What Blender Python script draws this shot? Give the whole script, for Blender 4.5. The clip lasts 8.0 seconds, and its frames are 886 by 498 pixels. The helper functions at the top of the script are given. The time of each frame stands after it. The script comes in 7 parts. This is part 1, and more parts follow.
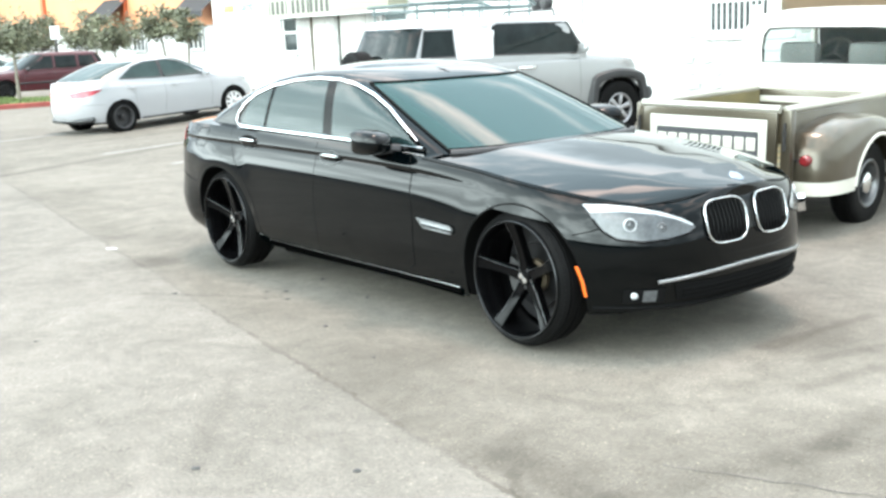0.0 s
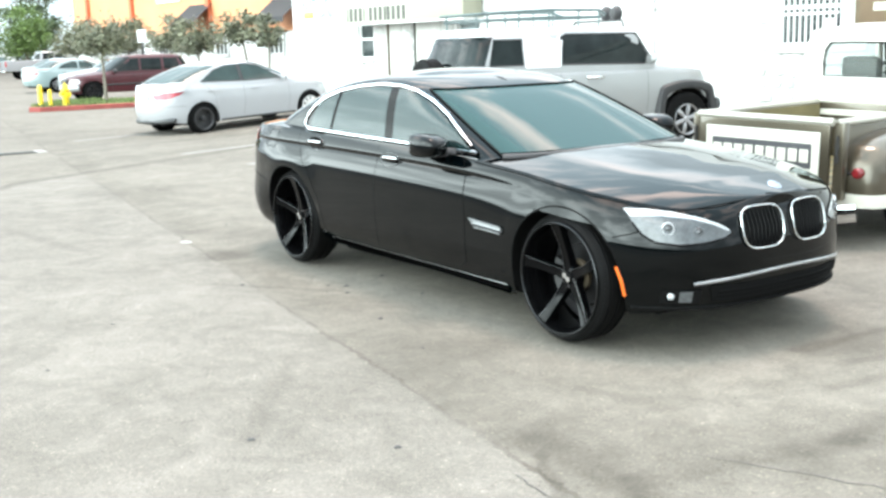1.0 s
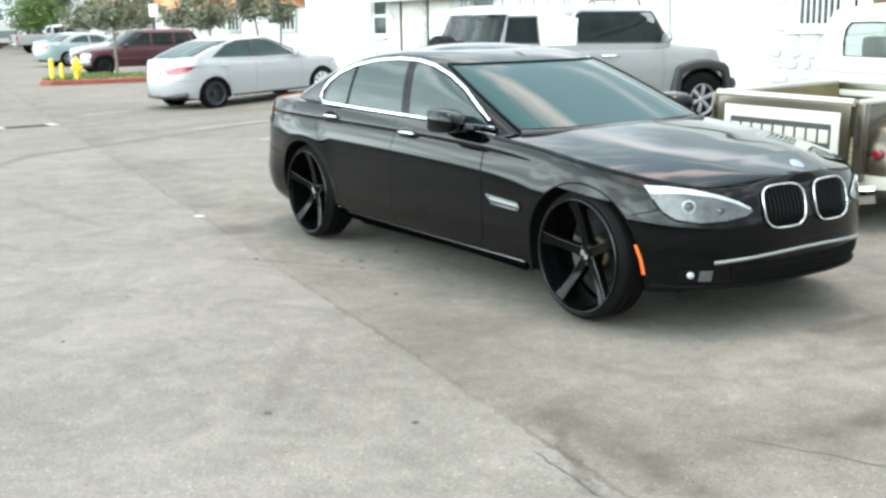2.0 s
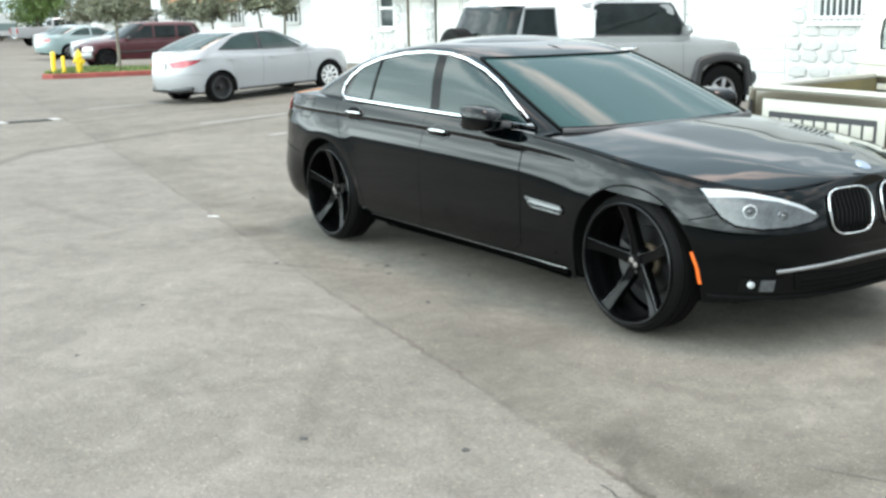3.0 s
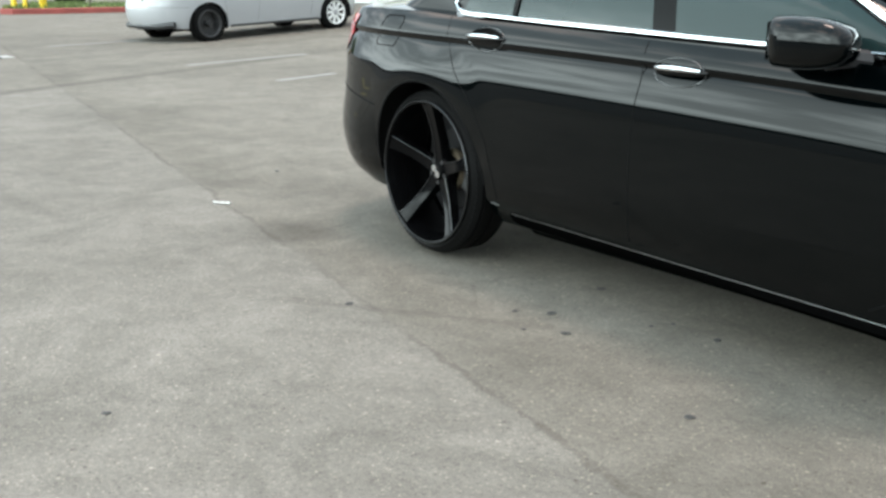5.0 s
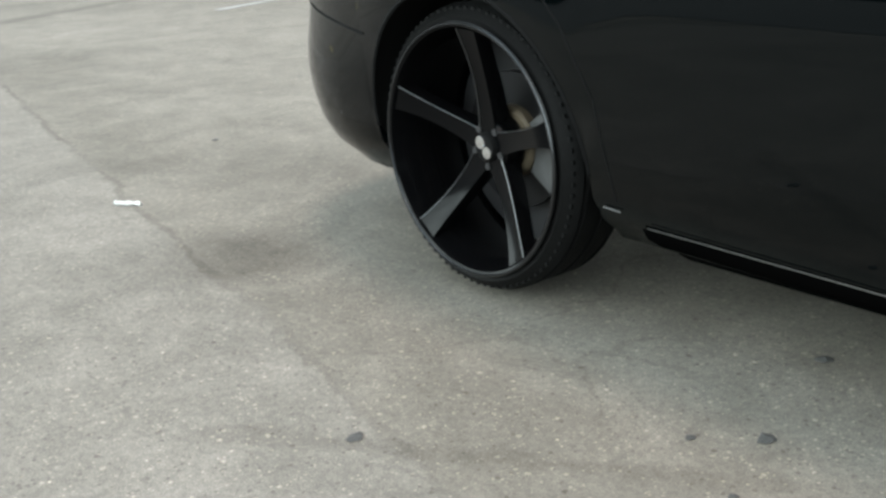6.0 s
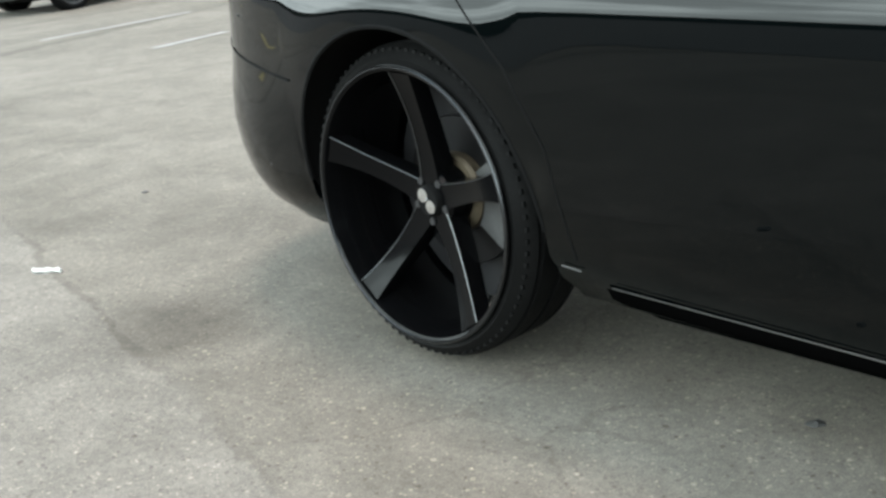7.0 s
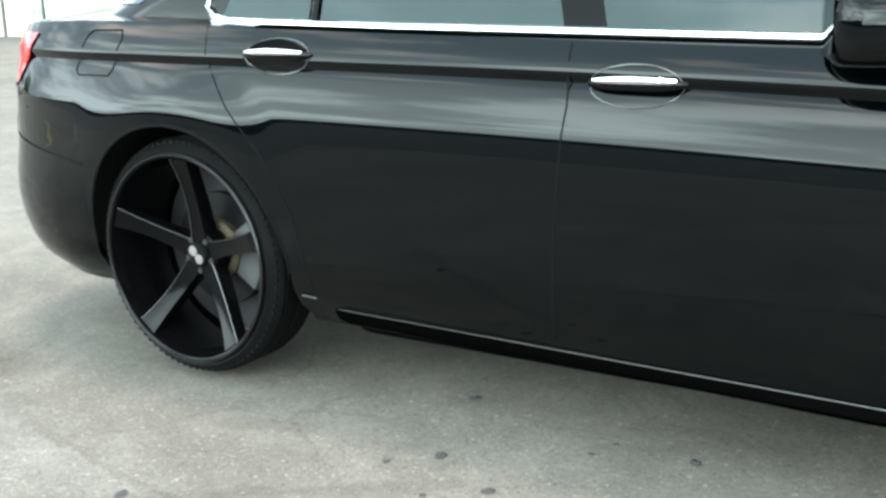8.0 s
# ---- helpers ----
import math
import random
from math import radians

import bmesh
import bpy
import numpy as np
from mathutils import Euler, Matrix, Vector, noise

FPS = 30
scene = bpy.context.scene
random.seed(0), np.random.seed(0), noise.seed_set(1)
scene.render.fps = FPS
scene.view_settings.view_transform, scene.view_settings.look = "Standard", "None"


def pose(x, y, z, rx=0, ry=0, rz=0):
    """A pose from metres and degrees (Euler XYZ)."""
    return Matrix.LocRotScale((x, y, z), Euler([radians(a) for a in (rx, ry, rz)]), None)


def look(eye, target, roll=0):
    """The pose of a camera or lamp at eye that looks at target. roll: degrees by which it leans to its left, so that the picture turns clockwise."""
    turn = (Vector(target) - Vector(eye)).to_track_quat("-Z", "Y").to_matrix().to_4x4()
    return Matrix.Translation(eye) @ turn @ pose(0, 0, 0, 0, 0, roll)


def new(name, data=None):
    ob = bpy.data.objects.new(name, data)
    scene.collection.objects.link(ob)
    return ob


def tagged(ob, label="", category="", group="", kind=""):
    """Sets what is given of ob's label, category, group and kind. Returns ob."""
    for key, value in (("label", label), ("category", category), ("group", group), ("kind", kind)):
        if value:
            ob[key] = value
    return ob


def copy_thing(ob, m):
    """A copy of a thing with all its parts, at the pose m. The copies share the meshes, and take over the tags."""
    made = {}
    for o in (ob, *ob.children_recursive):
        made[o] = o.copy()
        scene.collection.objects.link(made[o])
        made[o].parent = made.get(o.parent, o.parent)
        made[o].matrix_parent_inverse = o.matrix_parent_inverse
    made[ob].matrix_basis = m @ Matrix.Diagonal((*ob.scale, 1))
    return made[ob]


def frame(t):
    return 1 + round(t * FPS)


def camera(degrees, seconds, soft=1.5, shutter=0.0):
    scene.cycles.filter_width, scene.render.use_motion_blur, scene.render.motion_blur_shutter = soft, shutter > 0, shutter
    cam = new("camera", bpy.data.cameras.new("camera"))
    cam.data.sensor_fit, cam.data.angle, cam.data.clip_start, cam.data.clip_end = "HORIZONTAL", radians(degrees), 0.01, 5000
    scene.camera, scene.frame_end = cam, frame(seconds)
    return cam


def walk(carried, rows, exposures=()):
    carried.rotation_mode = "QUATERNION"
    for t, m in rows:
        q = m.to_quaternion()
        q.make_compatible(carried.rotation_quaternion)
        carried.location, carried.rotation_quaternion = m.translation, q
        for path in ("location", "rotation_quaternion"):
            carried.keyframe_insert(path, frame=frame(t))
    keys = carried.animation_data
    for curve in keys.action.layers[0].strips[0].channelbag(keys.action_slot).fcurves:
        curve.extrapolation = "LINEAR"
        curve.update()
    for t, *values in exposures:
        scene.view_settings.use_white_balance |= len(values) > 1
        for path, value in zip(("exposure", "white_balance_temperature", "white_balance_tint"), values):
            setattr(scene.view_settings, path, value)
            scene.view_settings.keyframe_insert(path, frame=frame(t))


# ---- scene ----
cam = camera(44.0, 8.0, soft=2.8)
PATH = [
    (0.0, (7.130, -4.710, 1.652), (5.610, -3.470, 1.263), -2.5),
    (0.5, (7.347, -4.744, 1.654), (5.761, -3.583, 1.283), -1.9),
    (1.0, (7.480, -4.812, 1.661), (5.876, -3.677, 1.290), -1.7),
    (1.5, (7.515, -4.866, 1.642), (5.896, -3.761, 1.244), -1.1),
    (2.8, (7.074, -4.758, 1.631), (5.486, -3.618, 1.209), -1.2),
    (3.0, (6.983, -4.771, 1.629), (5.378, -3.655, 1.209), -1.1),
    (3.5, (6.632, -4.647, 1.596), (4.991, -3.590, 1.159), -1.1),
    (4.0, (6.313, -4.560, 1.630), (4.630, -3.560, 1.223), 0.3),
    (4.3, (5.647, -4.522, 1.589), (4.026, -3.435, 1.156), 2.0),
    (4.5, (5.102, -4.406, 1.570), (3.528, -3.268, 1.093), 0.5),
    (4.7, (4.628, -4.134, 1.440), (3.061, -2.989, 0.955), 0.3),
    (5.8, (2.085, -2.610, 1.020), (0.560, -1.460, 0.400), -2.6),
    (6.0, (2.005, -2.568, 1.000), (0.507, -1.407, 0.362), -3.2),
    (6.5, (1.919, -2.461, 1.014), (0.397, -1.298, 0.439), -3.2),
    (7.0, (1.816, -2.369, 1.007), (0.358, -1.139, 0.400), -5.4),
    (7.5, (1.728, -2.467, 1.015), (0.344, -1.115, 0.505), -4.8),
    (8.0, (2.335, -3.127, 1.140), (1.278, -1.496, 0.666), -1.7),
]
EXPOSURES = [(t, e, 7450, 26) for t, e in ((0.0, 0.28), (1.0, 0.24), (1.5, 0.06), (3.0, -0.29), (3.5, -0.41), (4.5, -0.48), (6.0, -0.37), (7.0, -0.19))] + [(7.5, -0.05, 7350, 25), (8.0, 0.27, 7150, 22)]
walk(cam, [(t, look(eye, target, roll)) for t, eye, target, roll in PATH], EXPOSURES)

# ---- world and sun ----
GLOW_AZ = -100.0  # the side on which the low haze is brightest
SUN_EL, SUN_AZ = 80.0, 122.0  # degrees above the horizon; azimuth of the sun seen from above, from +x towards +y


def sun_way():
    a, e = radians(SUN_AZ), radians(SUN_EL)
    return Vector((math.cos(e) * math.cos(a), math.cos(e) * math.sin(a), math.sin(e)))


def make_world():
    """A bright hazy sky: thin cloud over Nishita blue, white towards the horizon."""
    w = bpy.data.worlds.new("sky")
    scene.world = w
    w.use_nodes = True
    nt = w.node_tree
    nt.nodes.clear()
    N, Lk = nt.nodes.new, nt.links.new
    out, bg = N("ShaderNodeOutputWorld"), N("ShaderNodeBackground")
    sky = N("ShaderNodeTexSky")
    sky.sky_type, sky.sun_disc = "NISHITA", False
    sky.sun_elevation, sky.sun_rotation = radians(SUN_EL), radians(90 - SUN_AZ)
    sky.air_density, sky.dust_density, sky.ozone_density = 1.0, 1.5, 2.0
    tc, mp = N("ShaderNodeTexCoord"), N("ShaderNodeMapping")
    mp.inputs["Scale"].default_value = (1.0, 1.0, 2.4)
    mp.inputs["Location"].default_value = (4.3, 1.7, 0.6)
    nz = N("ShaderNodeTexNoise")
    nz.inputs["Scale"].default_value, nz.inputs["Detail"].default_value, nz.inputs["Roughness"].default_value = 3.7, 8.0, 0.55
    ramp = N("ShaderNodeValToRGB")
    ramp.color_ramp.elements[0].position, ramp.color_ramp.elements[1].position = 0.51, 0.70

    def blend(fac, a, b):
        x = N("ShaderNodeMix")
        x.data_type = "RGBA"
        if isinstance(fac, float):
            x.inputs["Factor"].default_value = fac
        else:
            Lk(fac, x.inputs["Factor"])
        Lk(a, x.inputs["A"])
        x.inputs["B"].default_value = (*b, 1)
        return x.outputs["Result"]

    haze = blend(0.55, sky.outputs["Color"], (21.0, 36.0, 42.0))
    Lk(tc.outputs["Generated"], mp.inputs["Vector"])
    Lk(mp.outputs["Vector"], nz.inputs["Vector"])
    Lk(nz.outputs["Fac"], ramp.inputs["Fac"])
    clouds = blend(ramp.outputs["Color"], haze, (57.0, 57.0, 55.0))
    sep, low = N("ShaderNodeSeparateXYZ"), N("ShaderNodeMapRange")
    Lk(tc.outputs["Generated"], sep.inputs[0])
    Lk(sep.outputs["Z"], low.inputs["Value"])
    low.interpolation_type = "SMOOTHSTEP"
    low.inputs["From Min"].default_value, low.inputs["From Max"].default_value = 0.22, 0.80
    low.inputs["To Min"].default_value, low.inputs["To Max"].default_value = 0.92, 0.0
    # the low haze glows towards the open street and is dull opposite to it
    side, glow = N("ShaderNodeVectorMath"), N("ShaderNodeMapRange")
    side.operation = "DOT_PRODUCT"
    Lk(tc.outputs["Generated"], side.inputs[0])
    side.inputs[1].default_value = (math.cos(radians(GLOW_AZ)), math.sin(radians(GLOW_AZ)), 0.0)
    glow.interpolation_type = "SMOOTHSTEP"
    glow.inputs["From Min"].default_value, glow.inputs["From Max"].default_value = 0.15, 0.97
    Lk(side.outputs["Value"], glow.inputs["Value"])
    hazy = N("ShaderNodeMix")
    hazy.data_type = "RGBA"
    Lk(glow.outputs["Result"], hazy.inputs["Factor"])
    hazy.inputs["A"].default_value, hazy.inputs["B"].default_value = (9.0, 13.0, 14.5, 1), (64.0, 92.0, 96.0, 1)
    # the thin cloud shows in the haze too, as soft lighter and darker banks
    bank, lit = N("ShaderNodeMapRange"), N("ShaderNodeVectorMath")
    bank.interpolation_type = "SMOOTHSTEP"
    bank.inputs["From Min"].default_value, bank.inputs["From Max"].default_value = 0.40, 0.62
    bank.inputs["To Min"].default_value, bank.inputs["To Max"].default_value = 0.72, 1.45
    Lk(nz.outputs["Fac"], bank.inputs["Value"])
    lit.operation = "SCALE"
    Lk(hazy.outputs["Result"], lit.inputs[0])
    Lk(bank.outputs["Result"], lit.inputs["Scale"])
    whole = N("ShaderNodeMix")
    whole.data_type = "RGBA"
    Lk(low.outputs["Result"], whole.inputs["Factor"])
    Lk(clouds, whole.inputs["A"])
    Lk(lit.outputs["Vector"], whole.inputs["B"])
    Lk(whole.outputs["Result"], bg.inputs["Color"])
    bg.inputs["Strength"].default_value = 0.13
    Lk(bg.outputs["Background"], out.inputs["Surface"])


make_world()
sun = new("sun", bpy.data.lights.new("sun", "SUN"))
sun.data.energy, sun.data.angle, sun.data.color = 2.3, radians(16), (1.0, 0.90, 0.82)
sun.matrix_world = look(sun_way() * 50, (0, 0, 0))

# ---- materials ----


def mat(name, color, rough=0.5, metal=0.0, var=0.0, scale=4.0, bump=0.0, fine=60.0, coat=0.0, spec=0.5, trans=0.0, emit=None, island=0.0, coat_ior=1.5):
    """A node material: base colour varied at two scales, with fine relief."""
    m = bpy.data.materials.new(name)
    m.use_nodes = True
    nt = m.node_tree
    b = nt.nodes["Principled BSDF"]
    N, Lk = nt.nodes.new, nt.links.new
    b.inputs["Base Color"].default_value = (*color, 1)
    b.inputs["Roughness"].default_value, b.inputs["Metallic"].default_value = rough, metal
    b.inputs["Specular IOR Level"].default_value = spec
    b.inputs["Coat Weight"].default_value, b.inputs["Coat Roughness"].default_value = coat, 0.03
    b.inputs["Coat IOR"].default_value = coat_ior
    b.inputs["Transmission Weight"].default_value = trans
    if emit:
        b.inputs["Emission Color"].default_value, b.inputs["Emission Strength"].default_value = (*emit[0], 1), emit[1]
    if var or bump or island:
        tc = N("ShaderNodeTexCoord")
        big, small = N("ShaderNodeTexNoise"), N("ShaderNodeTexNoise")
        big.inputs["Scale"].default_value, big.inputs["Detail"].default_value = scale, 5
        small.inputs["Scale"].default_value, small.inputs["Detail"].default_value = fine, 4
        for n in (big, small):
            Lk(tc.outputs["Object"], n.inputs["Vector"])
        if var or island:
            add = N("ShaderNodeMath")
            add.operation = "ADD"
            half = N("ShaderNodeMath")
            half.operation, half.inputs[1].default_value = "MULTIPLY", 0.5
            Lk(small.outputs["Fac"], half.inputs[0])
            Lk(big.outputs["Fac"], add.inputs[0])
            Lk(half.outputs[0], add.inputs[1])
            mr = N("ShaderNodeMapRange")
            mr.inputs["From Min"].default_value, mr.inputs["From Max"].default_value = 0.45, 1.05
            mr.inputs["To Min"].default_value, mr.inputs["To Max"].default_value = 1 - var, 1 + var
            Lk(add.outputs[0], mr.inputs["Value"])
            val = mr.outputs["Result"]
            if island:
                geo, mr2, mul = N("ShaderNodeNewGeometry"), N("ShaderNodeMapRange"), N("ShaderNodeMath")
                mr2.inputs["To Min"].default_value, mr2.inputs["To Max"].default_value = 1 - island, 1 + island
                Lk(geo.outputs["Random Per Island"], mr2.inputs["Value"])
                mul.operation = "MULTIPLY"
                Lk(val, mul.inputs[0])
                Lk(mr2.outputs["Result"], mul.inputs[1])
                val = mul.outputs[0]
            mx = N("ShaderNodeVectorMath")
            mx.operation = "SCALE"
            mx.inputs[0].default_value = color
            Lk(val, mx.inputs["Scale"])
            Lk(mx.outputs["Vector"], b.inputs["Base Color"])
        if bump:
            bp = N("ShaderNodeBump")
            bp.inputs["Strength"].default_value, bp.inputs["Distance"].default_value = bump, 0.01
            Lk(small.outputs["Fac"], bp.inputs["Height"])
            Lk(bp.outputs["Normal"], b.inputs["Normal"])
    return m


M = {
    "black_paint": mat("black_paint", (0.0002, 0.0008, 0.0010), 0.4, coat=1.0, spec=0.0, coat_ior=1.315, var=0.1, scale=2, fine=900),
    "white_paint": mat("white_paint", (0.31, 0.315, 0.325), 0.25, coat=0.7, var=0.03, scale=2, fine=200),
    "silver_paint": mat("silver_paint", (0.25, 0.256, 0.256), 0.3, metal=0.25, coat=0.6, var=0.05, scale=2, fine=300),
    "roof_white": mat("roof_white", (0.78, 0.78, 0.78), 0.3, coat=0.4, var=0.03, scale=2, fine=200),
    "red_paint": mat("red_paint", (0.055, 0.004, 0.008), 0.35, coat=0.1, var=0.1, scale=2, fine=200),
    "sage_paint": mat("sage_paint", (0.2, 0.27, 0.27), 0.3, coat=0.6, var=0.05, scale=2, fine=200),
    "tan_paint": mat("tan_paint", (0.078, 0.064, 0.045), 0.3, metal=0.6, coat=0.5, var=0.12, scale=3, fine=120),
    "cream_paint": mat("cream_paint", (0.52, 0.50, 0.44), 0.35, coat=0.4, var=0.06, scale=3, fine=120),
    "bed_olive": mat("bed_olive", (0.16, 0.13, 0.06), 0.5, var=0.2, scale=4, fine=60),
    "dark_lip": mat("dark_lip", (0.045, 0.046, 0.048), 0.25, metal=0.9),
    "chrome": mat("chrome", (0.68, 0.69, 0.70), 0.08, metal=1.0),
    "mirror_dim": mat("mirror_dim", (0.2, 0.22, 0.23), 0.03, metal=1.0),
    "satin_chrome": mat("satin_chrome", (0.75, 0.76, 0.76), 0.22, metal=1.0),
    "tint_glass": mat("tint_glass", (0.010, 0.024, 0.024), 0.02, coat=0.0, spec=0.28, trans=0.1),
    "windshield_glass": mat("windshield_glass", (0.010, 0.038, 0.036), 0.02, spec=0.15, trans=0.1),
    "gloss_black": mat("gloss_black", (0.002, 0.002, 0.0022), 0.14, spec=0.06, coat=0.06, var=0.1, fine=300),
    "satin_black": mat("satin_black", (0.012, 0.012, 0.013), 0.35, var=0.15, fine=200),
    "plastic_black": mat("plastic_black", (0.02, 0.02, 0.021), 0.55, var=0.2, scale=6, fine=150, bump=0.1),
    "gap_black": mat("gap_black", (0.003, 0.003, 0.003), 0.8, spec=0.08),
    # near-black without gloss: stands in for the shade under the sedan
    "under_shade_black": mat("under_shade_black", (0.0015, 0.0015, 0.0015), 1.0, spec=0.0),
    "rubber": mat("rubber", (0.0048, 0.0048, 0.0048), 0.55, spec=0.06, var=0.25, scale=10, fine=120, bump=0.15),
    "disc_steel": mat("disc_steel", (0.02, 0.02, 0.021), 0.4, metal=0.9, var=0.15, scale=20, fine=200),
    "caliper_silver": mat("caliper_silver", (0.065, 0.065, 0.065), 0.45, metal=0.5, var=0.25, scale=25, fine=200),
    "rust_hat": mat("rust_hat", (0.085, 0.064, 0.042), 0.6, metal=0.4, var=0.3, scale=20),
    "lamp_silver": mat("lamp_silver", (0.065, 0.07, 0.074), 0.15, metal=0.15, coat=0.3, var=0.5, scale=14),
    "vent_grey": mat("vent_grey", (0.145, 0.148, 0.15), 0.38, metal=0.9),
    "alloy": mat("alloy", (0.36, 0.36, 0.37), 0.3, metal=0.8, var=0.06),
    "red_lens": mat("red_lens", (0.5, 0.012, 0.015), 0.12, coat=0.8, var=0.1, fine=90),
    "amber_lens": mat("amber_lens", (0.75, 0.13, 0.02), 0.2, coat=0.5, var=0.1, fine=90),
    "clear_lens": mat("clear_lens", (0.42, 0.44, 0.45), 0.12, coat=1.0, metal=0.25, var=0.1, scale=14),
    "lamp_dark": mat("lamp_dark", (0.12, 0.125, 0.13), 0.2, coat=0.8, metal=0.3, var=0.2, scale=9),
    "strip_grey": mat("strip_grey", (0.42, 0.43, 0.44), 0.3, metal=0.9),
    "red_lamp": mat("red_lamp", (0.42, 0.012, 0.03), 0.15, coat=0.5, var=0.15, fine=90),
    "white_plastic": mat("white_plastic", (0.75, 0.75, 0.74), 0.4, var=0.05),
    "emblem_blue": mat("emblem_blue", (0.22, 0.27, 0.33), 0.3, metal=0.5),
}
M["black_paint"].node_tree.nodes["Principled BSDF"].inputs["Coat Roughness"].default_value = 0.008

# ---- mesh helpers ----


def part(name, bm, material, parent=None, label="", smooth=True, sharp=40.0):
    """Links a bmesh as one mesh object under a thing or a part."""
    me = bpy.data.meshes.new(name)
    bmesh.ops.remove_doubles(bm, verts=bm.verts, dist=1e-5)
    if smooth:
        for f in bm.faces:
            f.smooth = True
        for e in bm.edges:
            if len(e.link_faces) == 2 and e.calc_face_angle(0) > radians(sharp):
                e.smooth = False
    bm.to_mesh(me)
    bm.free()
    me.materials.append(M[material] if isinstance(material, str) else material)
    ob = new(name, me)
    if parent:
        ob.parent = parent
    if label:
        tagged(ob, label)
    return ob


def empty(name, m=None):
    ob = new(name)
    ob.empty_display_size = 0.2
    if m is not None:
        ob.matrix_world = m
    return ob


def add_box(bm, lo, hi, bevel=0.0, m=None):
    x0, y0, z0 = lo
    x1, y1, z1 = hi
    vs = [bm.verts.new(p) for p in ((x0, y0, z0), (x1, y0, z0), (x1, y1, z0), (x0, y1, z0), (x0, y0, z1), (x1, y0, z1), (x1, y1, z1), (x0, y1, z1))]
    fs = [bm.faces.new([vs[i] for i in q]) for q in ((3, 2, 1, 0), (4, 5, 6, 7), (0, 1, 5, 4), (1, 2, 6, 5), (2, 3, 7, 6), (3, 0, 4, 7))]
    if bevel:
        es = list({e for f in fs for e in f.edges})
        r = bmesh.ops.bevel(bm, geom=es, offset=bevel, segments=2, profile=0.6, affect="EDGES")
        vs = list({v for f in r["faces"] for v in f.verts} | {v for v in vs if v.is_valid})
    if m is not None:
        bmesh.ops.transform(bm, matrix=m, verts=vs)
    return vs


def box(lo, hi, bevel=0.0, m=None):
    bm = bmesh.new()
    add_box(bm, lo, hi, bevel, m)
    return bm


def grid_bm(rows, close=False, bm=None):
    """A sheet through rows of points."""
    bm = bm or bmesh.new()
    vs = [[bm.verts.new(p) for p in r] for r in rows]
    n = len(vs[0])
    for a, b in zip(vs, vs[1:]):
        for i in range(n if close else n - 1):
            j = (i + 1) % n
            if len({a[i], a[j], b[j], b[i]}) == 4:
                bm.faces.new((a[i], a[j], b[j], b[i]))
    return bm


def lathe(profile, seg=40, axis="y", bm=None, centre=(0, 0, 0)):
    """Turns (radius, along) points round the y axis."""
    rows = []
    for k in range(seg):
        a = 2 * math.pi * k / seg
        rows.append([(centre[0] + r * math.cos(a), centre[1] + h, centre[2] + r * math.sin(a)) if axis == "y" else (centre[0] + r * math.cos(a), centre[1] + r * math.sin(a), centre[2] + h) for r, h in profile])
    rows.append(rows[0])
    b = grid_bm(rows, bm=bm)
    bmesh.ops.remove_doubles(b, verts=b.verts, dist=1e-6)
    return b


def tube(points, radius, seg=6, bm=None, cyclic=False, flat=1.0, caps=True):
    """A round bar along points; radius may be a list."""
    bm = bm or bmesh.new()
    pts = [Vector(p) for p in points]
    n = len(pts)
    rads = radius if isinstance(radius, (list, tuple)) else [radius] * n
    rings, up = [], None
    for i, p in enumerate(pts):
        a = pts[(i - 1) % n] if (i or cyclic) else p
        b = pts[(i + 1) % n] if (i < n - 1 or cyclic) else p
        d = (b - a).normalized()
        if up is None:
            up = d.orthogonal().normalized() if abs(d.z) > 0.9 else Vector((0, 0, 1))
        s = d.cross(up)
        s = s.normalized() if s.length > 1e-4 else d.orthogonal().normalized()
        u = s.cross(d).normalized()
        rings.append([bm.verts.new(p + (s * math.cos(t) * flat + u * math.sin(t)) * rads[i]) for t in [2 * math.pi * k / seg for k in range(seg)]])
    for i in range(n if cyclic else n - 1):
        a, b = rings[i], rings[(i + 1) % n]
        for k in range(seg):
            bm.faces.new((a[k], a[(k + 1) % seg], b[(k + 1) % seg], b[k]))
    if caps and not cyclic:
        bm.faces.new(rings[0][::-1])
        bm.faces.new(rings[-1])
    return bm


def interp(x, pts):
    xs, ys = zip(*pts)
    return float(np.interp(x, xs, ys))


def smooth_interp(x, pts):
    """Monotone-ish smooth curve through points (Catmull-Rom on x)."""
    xs = [p[0] for p in pts]
    ys = [p[1] for p in pts]
    if x <= xs[0]:
        return ys[0]
    if x >= xs[-1]:
        return ys[-1]
    i = max(k for k in range(len(xs) - 1) if xs[k] <= x)
    h = xs[i + 1] - xs[i]
    t = (x - xs[i]) / h
    m0 = (ys[i + 1] - ys[i - 1]) / (xs[i + 1] - xs[i - 1]) if i else (ys[1] - ys[0]) / h
    m1 = (ys[i + 2] - ys[i]) / (xs[i + 2] - xs[i]) if i + 2 < len(xs) else (ys[i + 1] - ys[i]) / h
    a, b = t * t, t * t * t
    return (2 * b - 3 * a + 1) * ys[i] + (b - 2 * a + t) * h * m0 + (3 * a - 2 * b) * ys[i + 1] + (b - a) * h * m1


# ---- a car's skin ----


